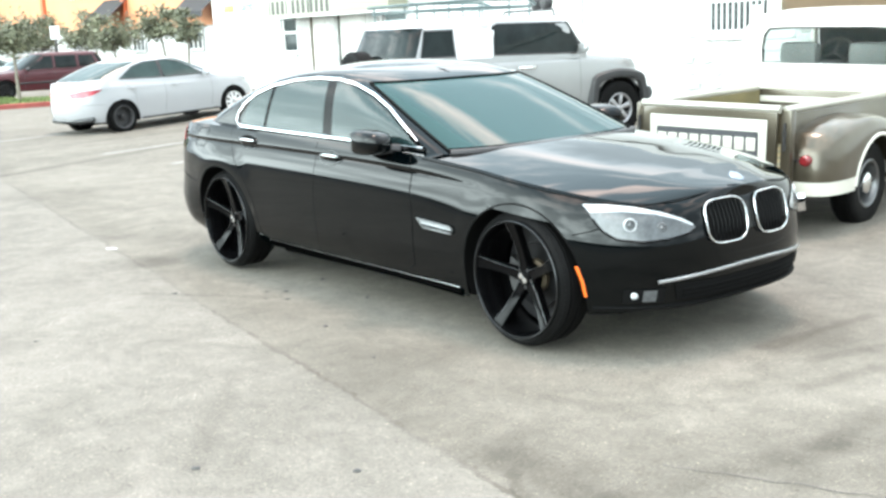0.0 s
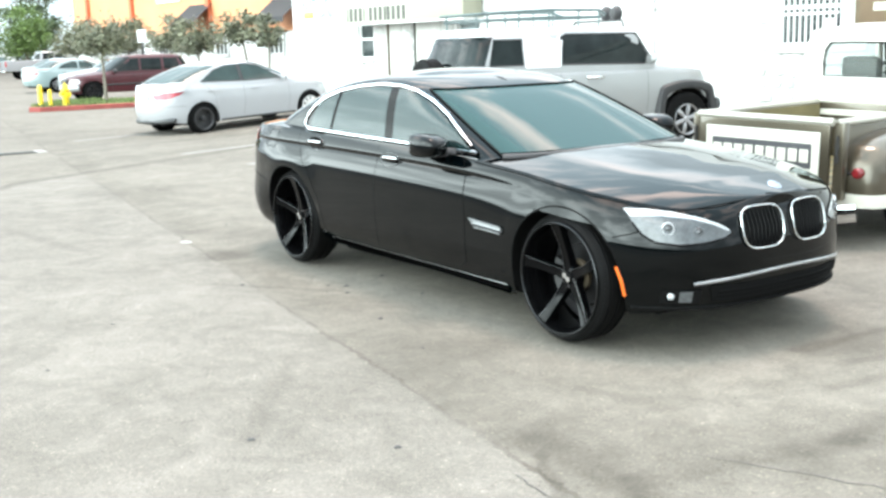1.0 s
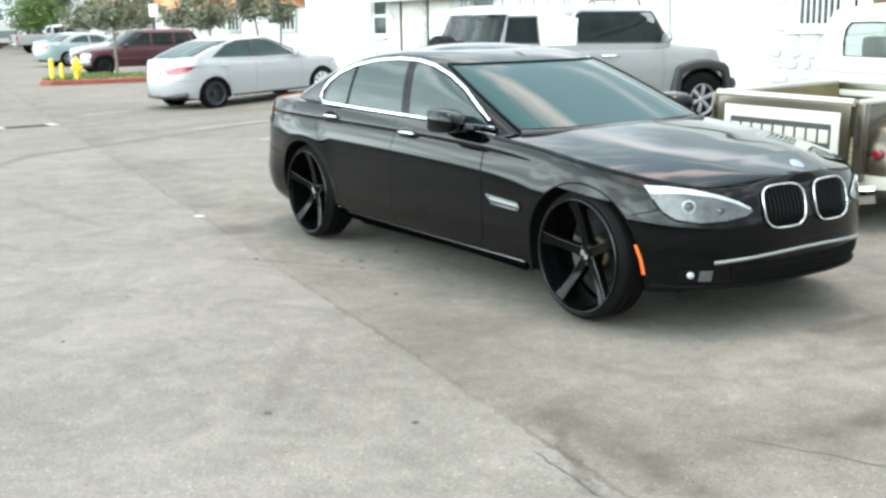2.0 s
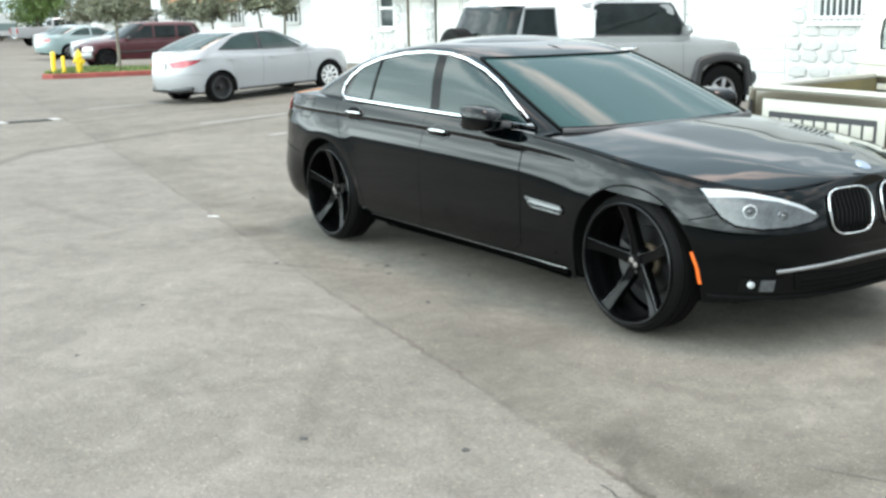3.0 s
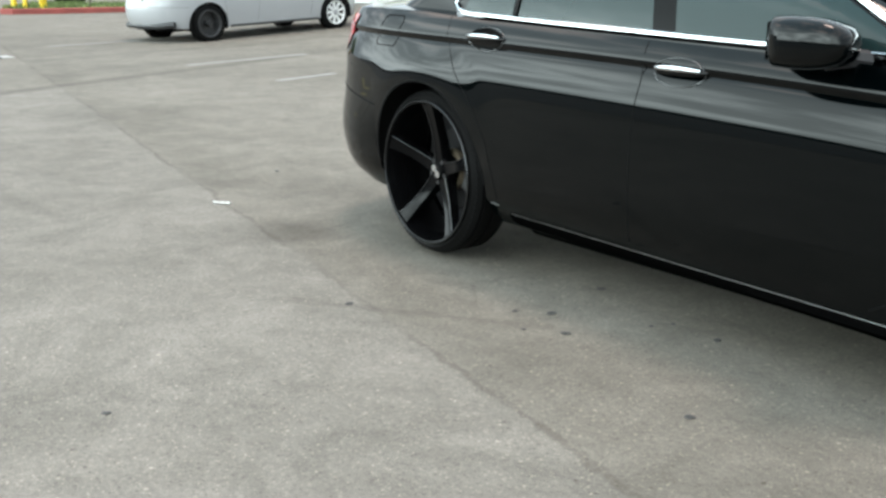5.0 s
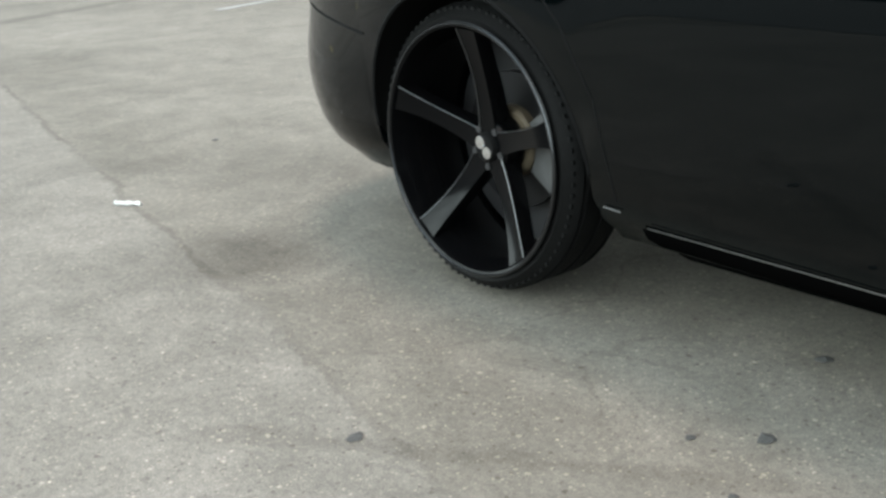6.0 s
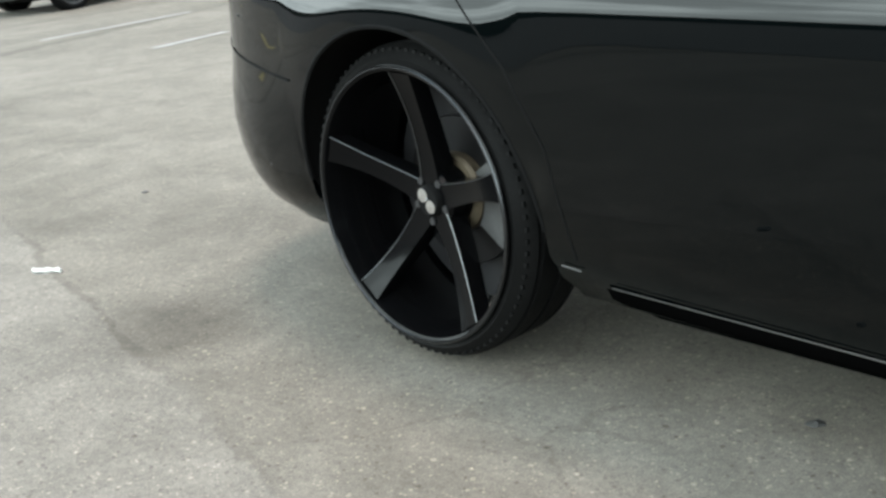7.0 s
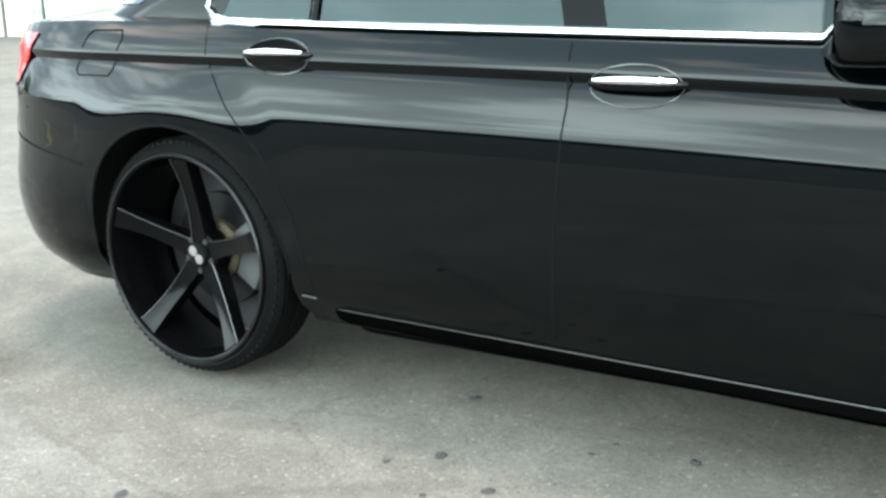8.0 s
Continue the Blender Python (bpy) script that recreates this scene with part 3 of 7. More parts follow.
def black_sedan():
    car = empty("black_sedan")
    tagged(car, "black luxury sedan with tinted windows on large black five-spoke wheels", "car")
    body = part("body", BM.side_bm(), "black_paint", car, "glossy black body sides and bumpers", sharp=30)
    part("hood", BM.deck_bm(2.05, 3.95, bulge=0.005), "black_paint", car, "glossy black hood with two soft ridges")
    part("trunk_lid", BM.deck_bm(-1.2, 0.3), "black_paint", car)
    cab = part("roof", BM.cabin_bm(), "black_paint", car, "black roof with slim pillars", sharp=50)
    part("windshield", BM.screen_bm(1.0, 1.352, True, 0.42), "windshield_glass", car, "sloping tinted windshield")
    g = BM.screen_bm(0.985, 1.352, True, 0.42)
    g.verts.ensure_lookup_table()
    q = [v.co.copy() + Vector((0.004, 0, 0.003)) for v in g.verts]
    g.free()
    rim = q[:21] + [q[21 * k + 20] for k in range(1, 12)] + q[-21:][::-1] + [q[21 * k] for k in range(11, 0, -1)]
    part("glass_seal", tube(rim, 0.007, 6, cyclic=True), "gap_black", car, "black rubber seal round the windshield")
    part("cowl", tube([p + Vector((0.012, 0, -0.012)) for p in q[:21]], 0.022, 8), "plastic_black", car, "black plastic cowl below the windshield")
    part("rear_window", BM.screen_bm(1.10, 1.37, False), "tint_glass", car, "tinted rear window")
    for side in (-1, 1):
        q = "side_window"
        part(q, BM.cab_patch(pane_poly(1.30, 2.18, -0.10, -0.12), side, 0.013), "tint_glass", car, "tinted front door window")
        part(q, BM.cab_patch(pane_poly(0.47, 1.19, 0.0, -0.10), side), "tint_glass", car, "tinted rear door window")
        part(q, BM.cab_patch(pane_poly(0.12, 0.43, 0.06, 0.0, 8), side), "tint_glass", car, "small tinted quarter window")
        part("window_trim", tube([BM.on_cab(x, z, side, 0.006) for x, z in DLO], 0.0135, 8, cyclic=True, flat=0.7), "chrome", car, "bright chrome window surround")
        part("centre_pillar", BM.cab_patch([(1.19, dlo_z(1.19, 0) + 0.01), (1.30, dlo_z(1.3, 0) + 0.01), (1.20, dlo_z(1.20, 1) - 0.01), (1.09, dlo_z(1.09, 1) - 0.01)], side, 0.007), "gloss_black", car)
        part("quarter_divider", BM.seam([(0.45, dlo_z(0.45, 0) + 0.008), (0.45, dlo_z(0.45, 1) - 0.008)], side, 0.011, 0.008, True), "gloss_black", car)
        # panel gaps
        part("door_gap", BM.seam([(1.245, 1.0), (1.25, 0.86), (1.22, 0.55), (1.2, 0.3)], side, 0.0022, 0.0004), "gap_black", body)
        part("door_gap", BM.seam([(2.2, 0.97), (2.235, 0.86), (2.25, 0.6), (2.22, 0.34), (2.15, 0.3)], side), "gap_black", body)
        part("door_gap", BM.seam([(0.13, 1.04), (0.16, 0.93), (0.24, 0.83), (0.36, 0.70), (0.44, 0.55), (0.47, 0.33)], side, 0.0022, 0.0004), "gap_black", body)
        part("bumper_gap", BM.seam([(-0.98, 0.815), (-0.95, 0.74), (-0.88, 0.685), (-0.6, 0.655), (-0.385, 0.63)], side), "gap_black", body)
        part("hood_gap", BM.seam([(2.3, 0.955), (2.7, 0.915), (3.1, 0.865), (3.45, 0.81)], side), "gap_black", body)
        part("fuel_door_gap" if side < 0 else "bumper_gap", BM.seam([(-0.385, 0.90), (-0.245, 0.90), (-0.23, 0.915), (-0.195, 1.005), (-0.205, 1.03), (-0.335, 1.03), (-0.355, 1.015), (-0.40, 0.915), (-0.385, 0.90)] if side < 0 else [(3.42, 0.64), (3.5, 0.66)], side, 0.0022), "gap_black", body)
        part("bumper_gap", BM.seam([(3.42, 0.64), (3.5, 0.66), (3.6, 0.70)], side), "gap_black", body)
        # sill line, handles, vent, lamps
        part("sill_strip", BM.seam([(0.54, 0.283), (1.4, 0.272), (2.6, 0.262)], side, 0.0015, 0.003), "strip_grey", body, "thin bright line along the sill")
        # black strip covers the paint below the sill line, shade put into colour
        part("sill_cladding", BM.seam([(0.52, 0.249), (1.4, 0.240), (2.62, 0.232)], side, 0.029, 0.0025), "under_shade_black", body, "matt black strip on the lower sill, painted as the shade there")
        part("sill_plate", BM.seam([(0.425, 0.311), (0.475, 0.308)], side, 0.0025, 0.002), "vent_grey", body)
        for hx, hz in ((0.405, 0.966), (1.408, 0.915)):
            hd = empty("door_handle")
            hd.parent = car
            part("recess", lathe([(0.001, 0.004), (0.09, 0.004), (0.1, 0.0)], 32), "gap_black", hd)
            hd.children[0].matrix_basis = pose(*BM.on_side(hx, hz - 0.004, side, -0.001), 0, 0, 0) @ Matrix.Diagonal((1.06, 1.0, 0.44, 1))
            pts = [BM.on_side(hx + 0.115 * s, hz + 0.003 * math.cos(s * 1.5), side, 0.002 + 0.020 * (1 - s**4)) for s in np.linspace(-1, 1, 13)]
            part("grip", tube(pts, [0.006 + 0.010 * (1 - s**4) for s in np.linspace(-1, 1, 13)], 10, flat=0.6), "black_paint", hd, "black handle grip")
            part("grip_strip", tube([(p[0], p[1] + side * 0.006, p[2] + 0.006) for p in pts[1:-1]], [0.003 + 0.006 * (1 - s**2) for s in np.linspace(-0.85, 0.85, 11)], 8, flat=0.6), "chrome", hd, "chrome strip on the handle")
            part("cup_ring", tube([BM.on_side(hx + 0.108 * math.cos(a), hz - 0.004 + 0.046 * math.sin(a), side, 0.002) for a in np.linspace(0, 2 * math.pi, 33)[:-1]], 0.0012, 5, cyclic=True), "vent_grey", hd, "thin bright edge of the handle cup")
        vent = part("side_vent", BM.seam([(2.325, 0.60), (2.60, 0.585)], side, 0.0165, 0.003), "vent_grey", car, "chrome fender vent with a turn-signal lens")
        part("lens", BM.seam([(2.40, 0.590), (2.57, 0.582)], side, 0.006, 0.010), "dark_lip", vent)
        part("frame", tube([BM.on_side(x, z, side, 0.012) for x, z in ((2.31, 0.625), (2.6, 0.606), (2.615, 0.585), (2.60, 0.566), (2.36, 0.577))], 0.0045, 6, cyclic=True), "vent_grey", vent)
        part("side_marker", BM.seam([(3.44, 0.485), (3.463, 0.408), (3.472, 0.328)], side, 0.008, 0.004), "amber_lens", car, "slim orange side marker")
        lamp = [(0.80, 0.788), (0.795, 0.72), (0.78, 0.66), (0.745, 0.622), (0.66, 0.606), (0.55, 0.612), (0.44, 0.632), (0.395, 0.655), (0.41, 0.675), (0.47, 0.708), (0.56, 0.745), (0.66, 0.774), (0.74, 0.787)]
        hl = part("headlight", nose_patch([(side * y, z) for y, z in lamp], 0.005, 3), "lamp_silver", car, "clear headlight with a dark inside")
        brow = [(0.80, 0.789), (0.795, 0.752), (0.70, 0.755), (0.58, 0.735), (0.49, 0.702), (0.42, 0.667), (0.412, 0.674), (0.47, 0.709), (0.56, 0.746), (0.66, 0.775), (0.74, 0.788)]
        part("brow", nose_patch([(side * y, z) for y, z in brow], 0.009, 3), "clear_lens", hl, "bright strip along the lamp's top")
        part("lamp_edge", tube([nose_point(side * y, z, 0.004) for y, z in lamp[1:9]], 0.006, 6), "gloss_black", hl)
        for ly, lz, lr in ((0.69, 0.690, 0.033), (0.57, 0.672, 0.024)):
            c = nose_point(side * ly, lz, 0.006)
            turn = pose(*c, 0, 0, 45 if side < 0 else 135)
            ring = lathe([(lr * 0.78, -0.003), (lr * 0.9, -0.009), (lr, -0.007), (lr * 1.06, 0.004)], 28)
            bmesh.ops.transform(ring, matrix=turn, verts=ring.verts)
            part("lamp_ring", ring, "clear_lens" if ly > 0.6 else "lamp_dark", hl, "pale ring round the projector")
            ball = lathe([(0.001, -0.010), (lr * 0.3, -0.008), (lr * 0.5, -0.003), (lr * 0.55, 0.004)], 24)
            bmesh.ops.transform(ball, matrix=turn, verts=ball.verts)
            part("projector", ball, "lamp_silver" if ly > 0.6 else "lamp_dark", hl, "bright projector lens")
        tl = part("tail_light", lens_patch([(-0.66, 1.02), (-0.72, 0.935), (-0.80, 0.865), (-0.92, 0.835), (-1.10, 0.82), (-1.105, 0.97), (-0.95, 1.0), (-0.8, 1.02)], side, 0.005), "red_lens", car, "red wrap-round tail light")
        fog = nose_patch([(side * 0.725, 0.372), (side * 0.725, 0.300), (side * 0.56, 0.296), (side * 0.56, 0.372)], 0.006)
        fo = part("fog_light", fog, "gap_black", car, "round fog light in a black recess")
        c = nose_point(side * 0.685, 0.338, 0.006)
        fl = lathe([(0.001, -0.010), (0.013, -0.008), (0.019, 0.0)], 24)
        bmesh.ops.transform(fl, matrix=pose(*c, 0, 0, 55 if side < 0 else 125), verts=fl.verts)
        part("lens", fl, "clear_lens", fo)
        part("reflector", nose_patch([(side * 0.655, 0.362), (side * 0.655, 0.306), (side * 0.60, 0.304), (side * 0.60, 0.362)], 0.009), "lamp_silver", fo, "grey square beside the fog light")
        # mirror
        mi = empty("door_mirror")
        mi.parent = car
        bm = bmesh.new()
        rows = []
        back = []
        for t in np.linspace(0, 1, 17):
            x, y = 1.85 + 0.07 * t, 0.86 + 0.225 * t
            e = min(1.0, abs(2 * t - 1.02))
            h = 0.004 + 0.07 * (1 - e**4.5) ** 0.5
            d = 0.11 * max(0.05, 1 - e**4) ** 0.5
            zc = 1.03 + 0.012 * t
            row = []
            for a in np.linspace(0, 2 * math.pi, 25)[:-1]:
                c, q = math.cos(a), math.sin(a)
                row.append((x + d * math.copysign(abs(c) ** (0.8 if c > 0 else 0.35), c) * (1.75 if c > 0 else 0.72), side * y, zc + h * math.copysign(abs(q) ** 0.75, q)))
            rows.append(row)
            if 0.12 < t < 0.9:
                back.append([(x - 0.72 * d - 0.002, side * y, zc + k * h * 0.74) for k in (-1, 1)])
        grid_bm(rows, close=True, bm=bm)
        bmesh.ops.holes_fill(bm, edges=bm.edges)
        bmesh.ops.recalc_face_normals(bm, faces=bm.faces)
        part("housing", bm, "black_paint", mi, "black mirror housing")
        part("foot", tube([(2.02, side * 0.84, 0.985), (2.0, side * 0.90, 0.995), (1.98, side * 0.97, 0.985)], [0.032, 0.028, 0.022], 8), "plastic_black", mi)
        part("mirror_glass", grid_bm(back), "mirror_dim", mi, "dark mirror glass")
        # kidney grille
        g = empty("kidney_grille")
        g.parent = car
        out = []
        for k in range(44):
            c, q = math.cos(2 * math.pi * k / 44), math.sin(2 * math.pi * k / 44)
            zz = 0.668 + 0.108 * math.copysign(abs(q) ** 0.52, q)
            out.append((0.190 + 0.150 * math.copysign(abs(c) ** 0.52, c) * (1 - 0.12 * max(0.0, -q)), zz))
        part("backing", nose_patch([(side * y, z) for y, z in out], 0.004), "gap_black", g)
        ring = [nose_point(side * y, z, 0.016) for y, z in out]
        part("surround", tube(ring, 0.0042, 8, cyclic=True), "satin_chrome", g, "chrome kidney surround")
        for k in range(9):
            y = 0.068 + 0.0285 * k
            zl, zh = (0.575, 0.765) if 0 < k < 8 else (0.60, 0.745)
            part("slat", tube([nose_point(side * y, zl, 0.010), nose_point(side * y, (zl + zh) / 2, 0.016), nose_point(side * y, zh, 0.010)], 0.0042, 5, flat=0.8), "gloss_black", g)
    # front bumper
    part("hood_edge", tube([nose_point(y, 0.818 - 0.09 * abs(y) ** 1.6, 0.001) for y in np.linspace(-0.66, 0.66, 27)], 0.0035, 5), "gap_black", car, "gap along the hood's front edge")
    low = nose_patch([(-0.52, 0.39), (-0.5, 0.300), (-0.3, 0.292), (0.3, 0.292), (0.5, 0.300), (0.52, 0.39), (0.3, 0.385), (-0.3, 0.385)], 0.005)
    lg = part("lower_grille", low, "gap_black", car, "wide black lower air intake")
    for z in (0.312, 0.335, 0.358):
        part("slat", tube([nose_point(y, z, 0.01) for y in np.linspace(-0.48, 0.48, 15)], 0.005, 5), "gap_black", lg)
    part("bumper_strip", tube([nose_point(y, 0.402 + 0.032 * (1 - (y / 0.6) ** 2), 0.008) for y in np.linspace(-0.6, 0.6, 25)], 0.0085, 8, flat=0.6), "strip_grey", car, "satin chrome bumper strip")
    part("front_lip", tube([nose_point(y, 0.272, 0.004) for y in np.linspace(-0.8, 0.8, 27)], 0.011, 8), "gap_black", car)
    em = lathe([(0.001, -0.006), (0.03, -0.005), (0.039, -0.001), (0.04, 0.004)], 32)
    bmesh.ops.transform(em, matrix=pose(3.765, 0, 0.862, 0, 0, 90) @ pose(0, 0, 0, -62, 0, 0), verts=em.verts)
    part("emblem", em, "emblem_blue", car, "small round pale badge")
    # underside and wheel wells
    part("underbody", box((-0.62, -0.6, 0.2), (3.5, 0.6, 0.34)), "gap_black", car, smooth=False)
    # two added near-black blocks that stop light and deepen the contact shade
    part("underbody", box((0.50, -0.77, 0.17), (2.58, 0.77, 0.3), 0.05), "under_shade_black", car, "near-black floor block added to deepen the shade under the car")
    part("underbody", box((2.55, -0.63, 0.19), (3.40, 0.63, 0.3), 0.05), "under_shade_black", car, "near-black block added under the nose to hold back light")
    for cx in (0.0, WB):
        for side in (-1, 1):
            rows = []
            for y in (0.92, 0.62):
                rows.append([(cx + (BM.arch + 0.004) * math.cos(a), side * (y if y < 0.9 else BM.width(cx + BM.arch * math.cos(a), HUB + BM.arch * math.sin(a)) - 0.004), HUB + (BM.arch + 0.004) * math.sin(a)) for a in np.linspace(-0.35, math.pi + 0.35, 40)])
            part("wheel_well", grid_bm(rows), "gap_black", car)
            lip = [(cx + BM.arch * math.cos(a), side * (BM.width(cx + BM.arch * math.cos(a), HUB + BM.arch * math.sin(a)) - 0.003), HUB + BM.arch * math.sin(a)) for a in np.linspace(0.02, math.pi - 0.02, 40)]
            part("arch_lip", tube(lip, 0.006, 6), "gap_black", body)
    w = sedan_wheel()
    w.parent = car
    for cx, side in ((0, -1), (WB, -1), (0, 1), (WB, 1)):
        m = pose(cx, side * 0.795, WHEEL_R, 0, -8 if cx else 0, 0 if side < 0 else 180)
        if (cx, side) == (0, -1):
            w.matrix_basis = m
        else:
            c = copy_thing(w, m)
            for piece in c.children:
                if cx and piece.name.startswith("caliper"):
                    piece.matrix_basis = pose(0, 0, 0, 0, 180, 0)  # the front calipers sit behind the axle
    return car


sedan = black_sedan()

# ---- ground ----


def ground_material():
    m = bpy.data.materials.new("worn_pavement")
    m.use_nodes = True
    nt = m.node_tree
    b = nt.nodes["Principled BSDF"]
    N, Lk = nt.nodes.new, nt.links.new
    tc = N("ShaderNodeTexCoord")

    def noise(scale, detail=6, rough=0.6, dist=0.0):
        n = N("ShaderNodeTexNoise")
        n.inputs["Scale"].default_value, n.inputs["Detail"].default_value, n.inputs["Roughness"].default_value, n.inputs["Distortion"].default_value = scale, detail, rough, dist
        Lk(tc.outputs["Object"], n.inputs["Vector"])
        return n.outputs["Fac"]

    def ramp(src, p0, p1, c0, c1):
        r = N("ShaderNodeValToRGB")
        r.color_ramp.elements[0].position, r.color_ramp.elements[1].position = p0, p1
        r.color_ramp.elements[0].color, r.color_ramp.elements[1].color = (*c0, 1), (*c1, 1)
        Lk(src, r.inputs["Fac"])
        return r.outputs["Color"]

    def mult(a, c):
        x = N("ShaderNodeMix")
        x.data_type, x.blend_type = "RGBA", "MULTIPLY"
        x.inputs["Factor"].default_value = 1.0
        Lk(a, x.inputs["A"])
        Lk(c, x.inputs["B"])
        return x.outputs["Result"]

    base = ramp(noise(0.35, 6, 0.55, 0.4), 0.35, 0.68, (0.140, 0.128, 0.113), (0.178, 0.164, 0.147))
    col = mult(base, ramp(noise(2.2, 8, 0.65, 0.8), 0.32, 0.68, (0.77, 0.77, 0.755), (1.11, 1.11, 1.11)))
    col = mult(col, ramp(noise(55, 4, 0.7), 0.35, 0.66, (0.8, 0.8, 0.8), (1.13, 1.13, 1.12)))
    col = mult(col, ramp(noise(230, 2, 0.6), 0.38, 0.66, (0.82, 0.82, 0.82), (1.16, 1.16, 1.16)))

    def op(kind, x, y=None, clamp=False):
        n = N("ShaderNodeMath")
        n.operation, n.use_clamp = kind, clamp
        for i, v in enumerate((x, y)):
            if v is None:
                continue
            if isinstance(v, (int, float)):
                n.inputs[i].default_value = v
            else:
                Lk(v, n.inputs[i])
        return n.outputs[0]

    def band(d, a, c):
        """1 where d is below a, 0 where it is over c."""
        n = N("ShaderNodeMapRange")
        n.interpolation_type = "SMOOTHSTEP"
        n.inputs["From Min"].default_value, n.inputs["From Max"].default_value = a, c
        n.inputs["To Min"].default_value, n.inputs["To Max"].default_value = 1.0, 0.0
        Lk(d, n.inputs["Value"])
        return n.outputs["Result"]

    def stain(col, mask, shade):
        x = N("ShaderNodeMix")
        x.data_type, x.blend_type = "RGBA", "MULTIPLY"
        Lk(mask, x.inputs["Factor"])
        Lk(col, x.inputs["A"])
        x.inputs["B"].default_value = (*shade, 1)
        return x.outputs["Result"]

    sep = N("ShaderNodeSeparateXYZ")
    Lk(tc.outputs["Object"], sep.inputs[0])
    X, Y = sep.outputs["X"], sep.outputs["Y"]
    wob = op("MULTIPLY", op("SUBTRACT", noise(1.6, 5, 0.6), 0.5), 0.22)
    fine = op("MULTIPLY", op("SUBTRACT", noise(14, 4, 0.65), 0.5), 0.08)
    # the seam between two pours: paler concrete on the street side, browner asphalt beyond
    d = op("ADD", op("ADD", op("ADD", Y, op("MULTIPLY", X, 0.1746)), 1.432), op("ADD", op("MULTIPLY", wob, 0.5), fine))
    # the pale pour ends at a second joint down the lot, dark with dirt
    bend = op("MULTIPLY", op("MAXIMUM", op("SUBTRACT", -1.14, Y), 0.0), 0.9)
    e = op("ADD", op("ADD", op("SUBTRACT", -7.93, op("ADD", X, op("MULTIPLY", Y, 0.51))), bend), op("MULTIPLY", op("ADD", wob, fine), 0.6))
    past, end = op("SUBTRACT", 1.0, band(d, -0.01, 0.03)), op("SUBTRACT", 1.0, band(e, -0.02, 0.05))
    col = stain(col, op("MAXIMUM", past, end), (0.91, 0.90, 0.875))
    joint = op("MULTIPLY", band(op("ABSOLUTE", e), 0.05, 0.24), band(Y, 3.0, 5.5))
    col = stain(col, op("MULTIPLY", joint, 0.8), (0.6, 0.59, 0.57))
    seam = op("MULTIPLY", band(op("ABSOLUTE", d), 0.006, 0.022), ramp(noise(1.1, 5, 0.6), 0.36, 0.6, (0.15, 0.15, 0.15), (1, 1, 1)))
    col = stain(col, seam, (0.62, 0.6, 0.57))
    col = stain(col, op("MULTIPLY", op("MULTIPLY", band(op("ABSOLUTE", op("SUBTRACT", d, 0.2)), 0.05, 0.42), ramp(noise(0.9, 6, 0.65), 0.42, 0.62, (0, 0, 0), (1, 1, 1))), 0.55), (0.76, 0.75, 0.73))
    # a dark tyre arc
    dx, dy = op("ADD", X, 2.5), op("SUBTRACT", Y, 4.9)
    rad = op("ADD", op("SQRT", op("ADD", op("MULTIPLY", dx, dx), op("MULTIPLY", dy, dy))), op("MULTIPLY", wob, 0.35))
    arc = op("MULTIPLY", band(op("ABSOLUTE", op("SUBTRACT", rad, 7.9)), 0.1, 0.5), op("MULTIPLY", past, band(X, -7.0, -5.0)))
    col = stain(col, op("MULTIPLY", arc, 0.3), (0.62, 0.62, 0.6))
    arc2 = op("MULTIPLY", band(op("ABSOLUTE", op("SUBTRACT", rad, 9.6)), 0.06, 0.3), op("MULTIPLY", past, band(X, -8.4, -6.5)))
    col = stain(col, op("MULTIPLY", arc2, 0.45), (0.62, 0.62, 0.6))
    # oil spots
    for ox, oy, orad, k in ((-0.73, -1.2, 0.30, 0.75), (-2.0, -0.9, 0.22, 0.4), (-1.55, -0.55, 0.35, 0.35), (2.75, -1.6, 0.5, 0.35), (4.3, -1.75, 0.6, 0.35), (5.0, -1.0, 0.55, 0.35), (4.0, 0.35, 0.5, 0.6), (6.0, 0.4, 0.9, 0.4), (-5.5, -0.2, 0.8, 0.3), (-13.5, 2.2, 2.2, 0.35), (-16.5, 1.0, 2.5, 0.3)):
        ex, ey = op("SUBTRACT", X, ox), op("SUBTRACT", Y, oy)
        q = op("ADD", op("SQRT", op("ADD", op("MULTIPLY", ex, ex), op("MULTIPLY", ey, ey))), op("MULTIPLY", wob, 1.6 * orad / 0.3 if orad < 0.6 else 3.0))
        col = stain(col, op("MULTIPLY", band(q, orad * 0.35, orad * 1.1), k), (0.55, 0.54, 0.52))
    # tyre scuffs and smears, each from one point to another
    for ax, ay, bx, by, half, k in ((3.98, -0.05, 4.05, 0.85, 0.05, 0.6), (4.28, -0.1, 4.40, 0.4, 0.045, 0.5), (4.47, -0.45, 4.56, 0.0, 0.05, 0.5), (4.13, -1.97, 4.95, -2.06, 0.10, 0.6), (4.25, -2.08, 4.75, -2.36, 0.03, 0.7), (4.70, -1.95, 4.93, -1.0, 0.09, 0.5), (4.93, -1.0, 4.88, -0.4, 0.06, 0.45), (3.3, -1.45, 4.2, -1.25, 0.05, 0.3), (2.4, -2.25, 3.3, -2.9, 0.06, 0.3), (-3.5, -2.2, -1.6, -2.0, 0.06, 0.3), (0.2, -1.75, 1.05, -1.15, 0.035, 0.45)):
        L2 = (bx - ax) ** 2 + (by - ay) ** 2
        px, py = op("SUBTRACT", X, ax), op("SUBTRACT", Y, ay)
        along = op("DIVIDE", op("ADD", op("MULTIPLY", px, bx - ax), op("MULTIPLY", py, by - ay)), L2, True)
        qx, qy = op("SUBTRACT", px, op("MULTIPLY", along, bx - ax)), op("SUBTRACT", py, op("MULTIPLY", along, by - ay))
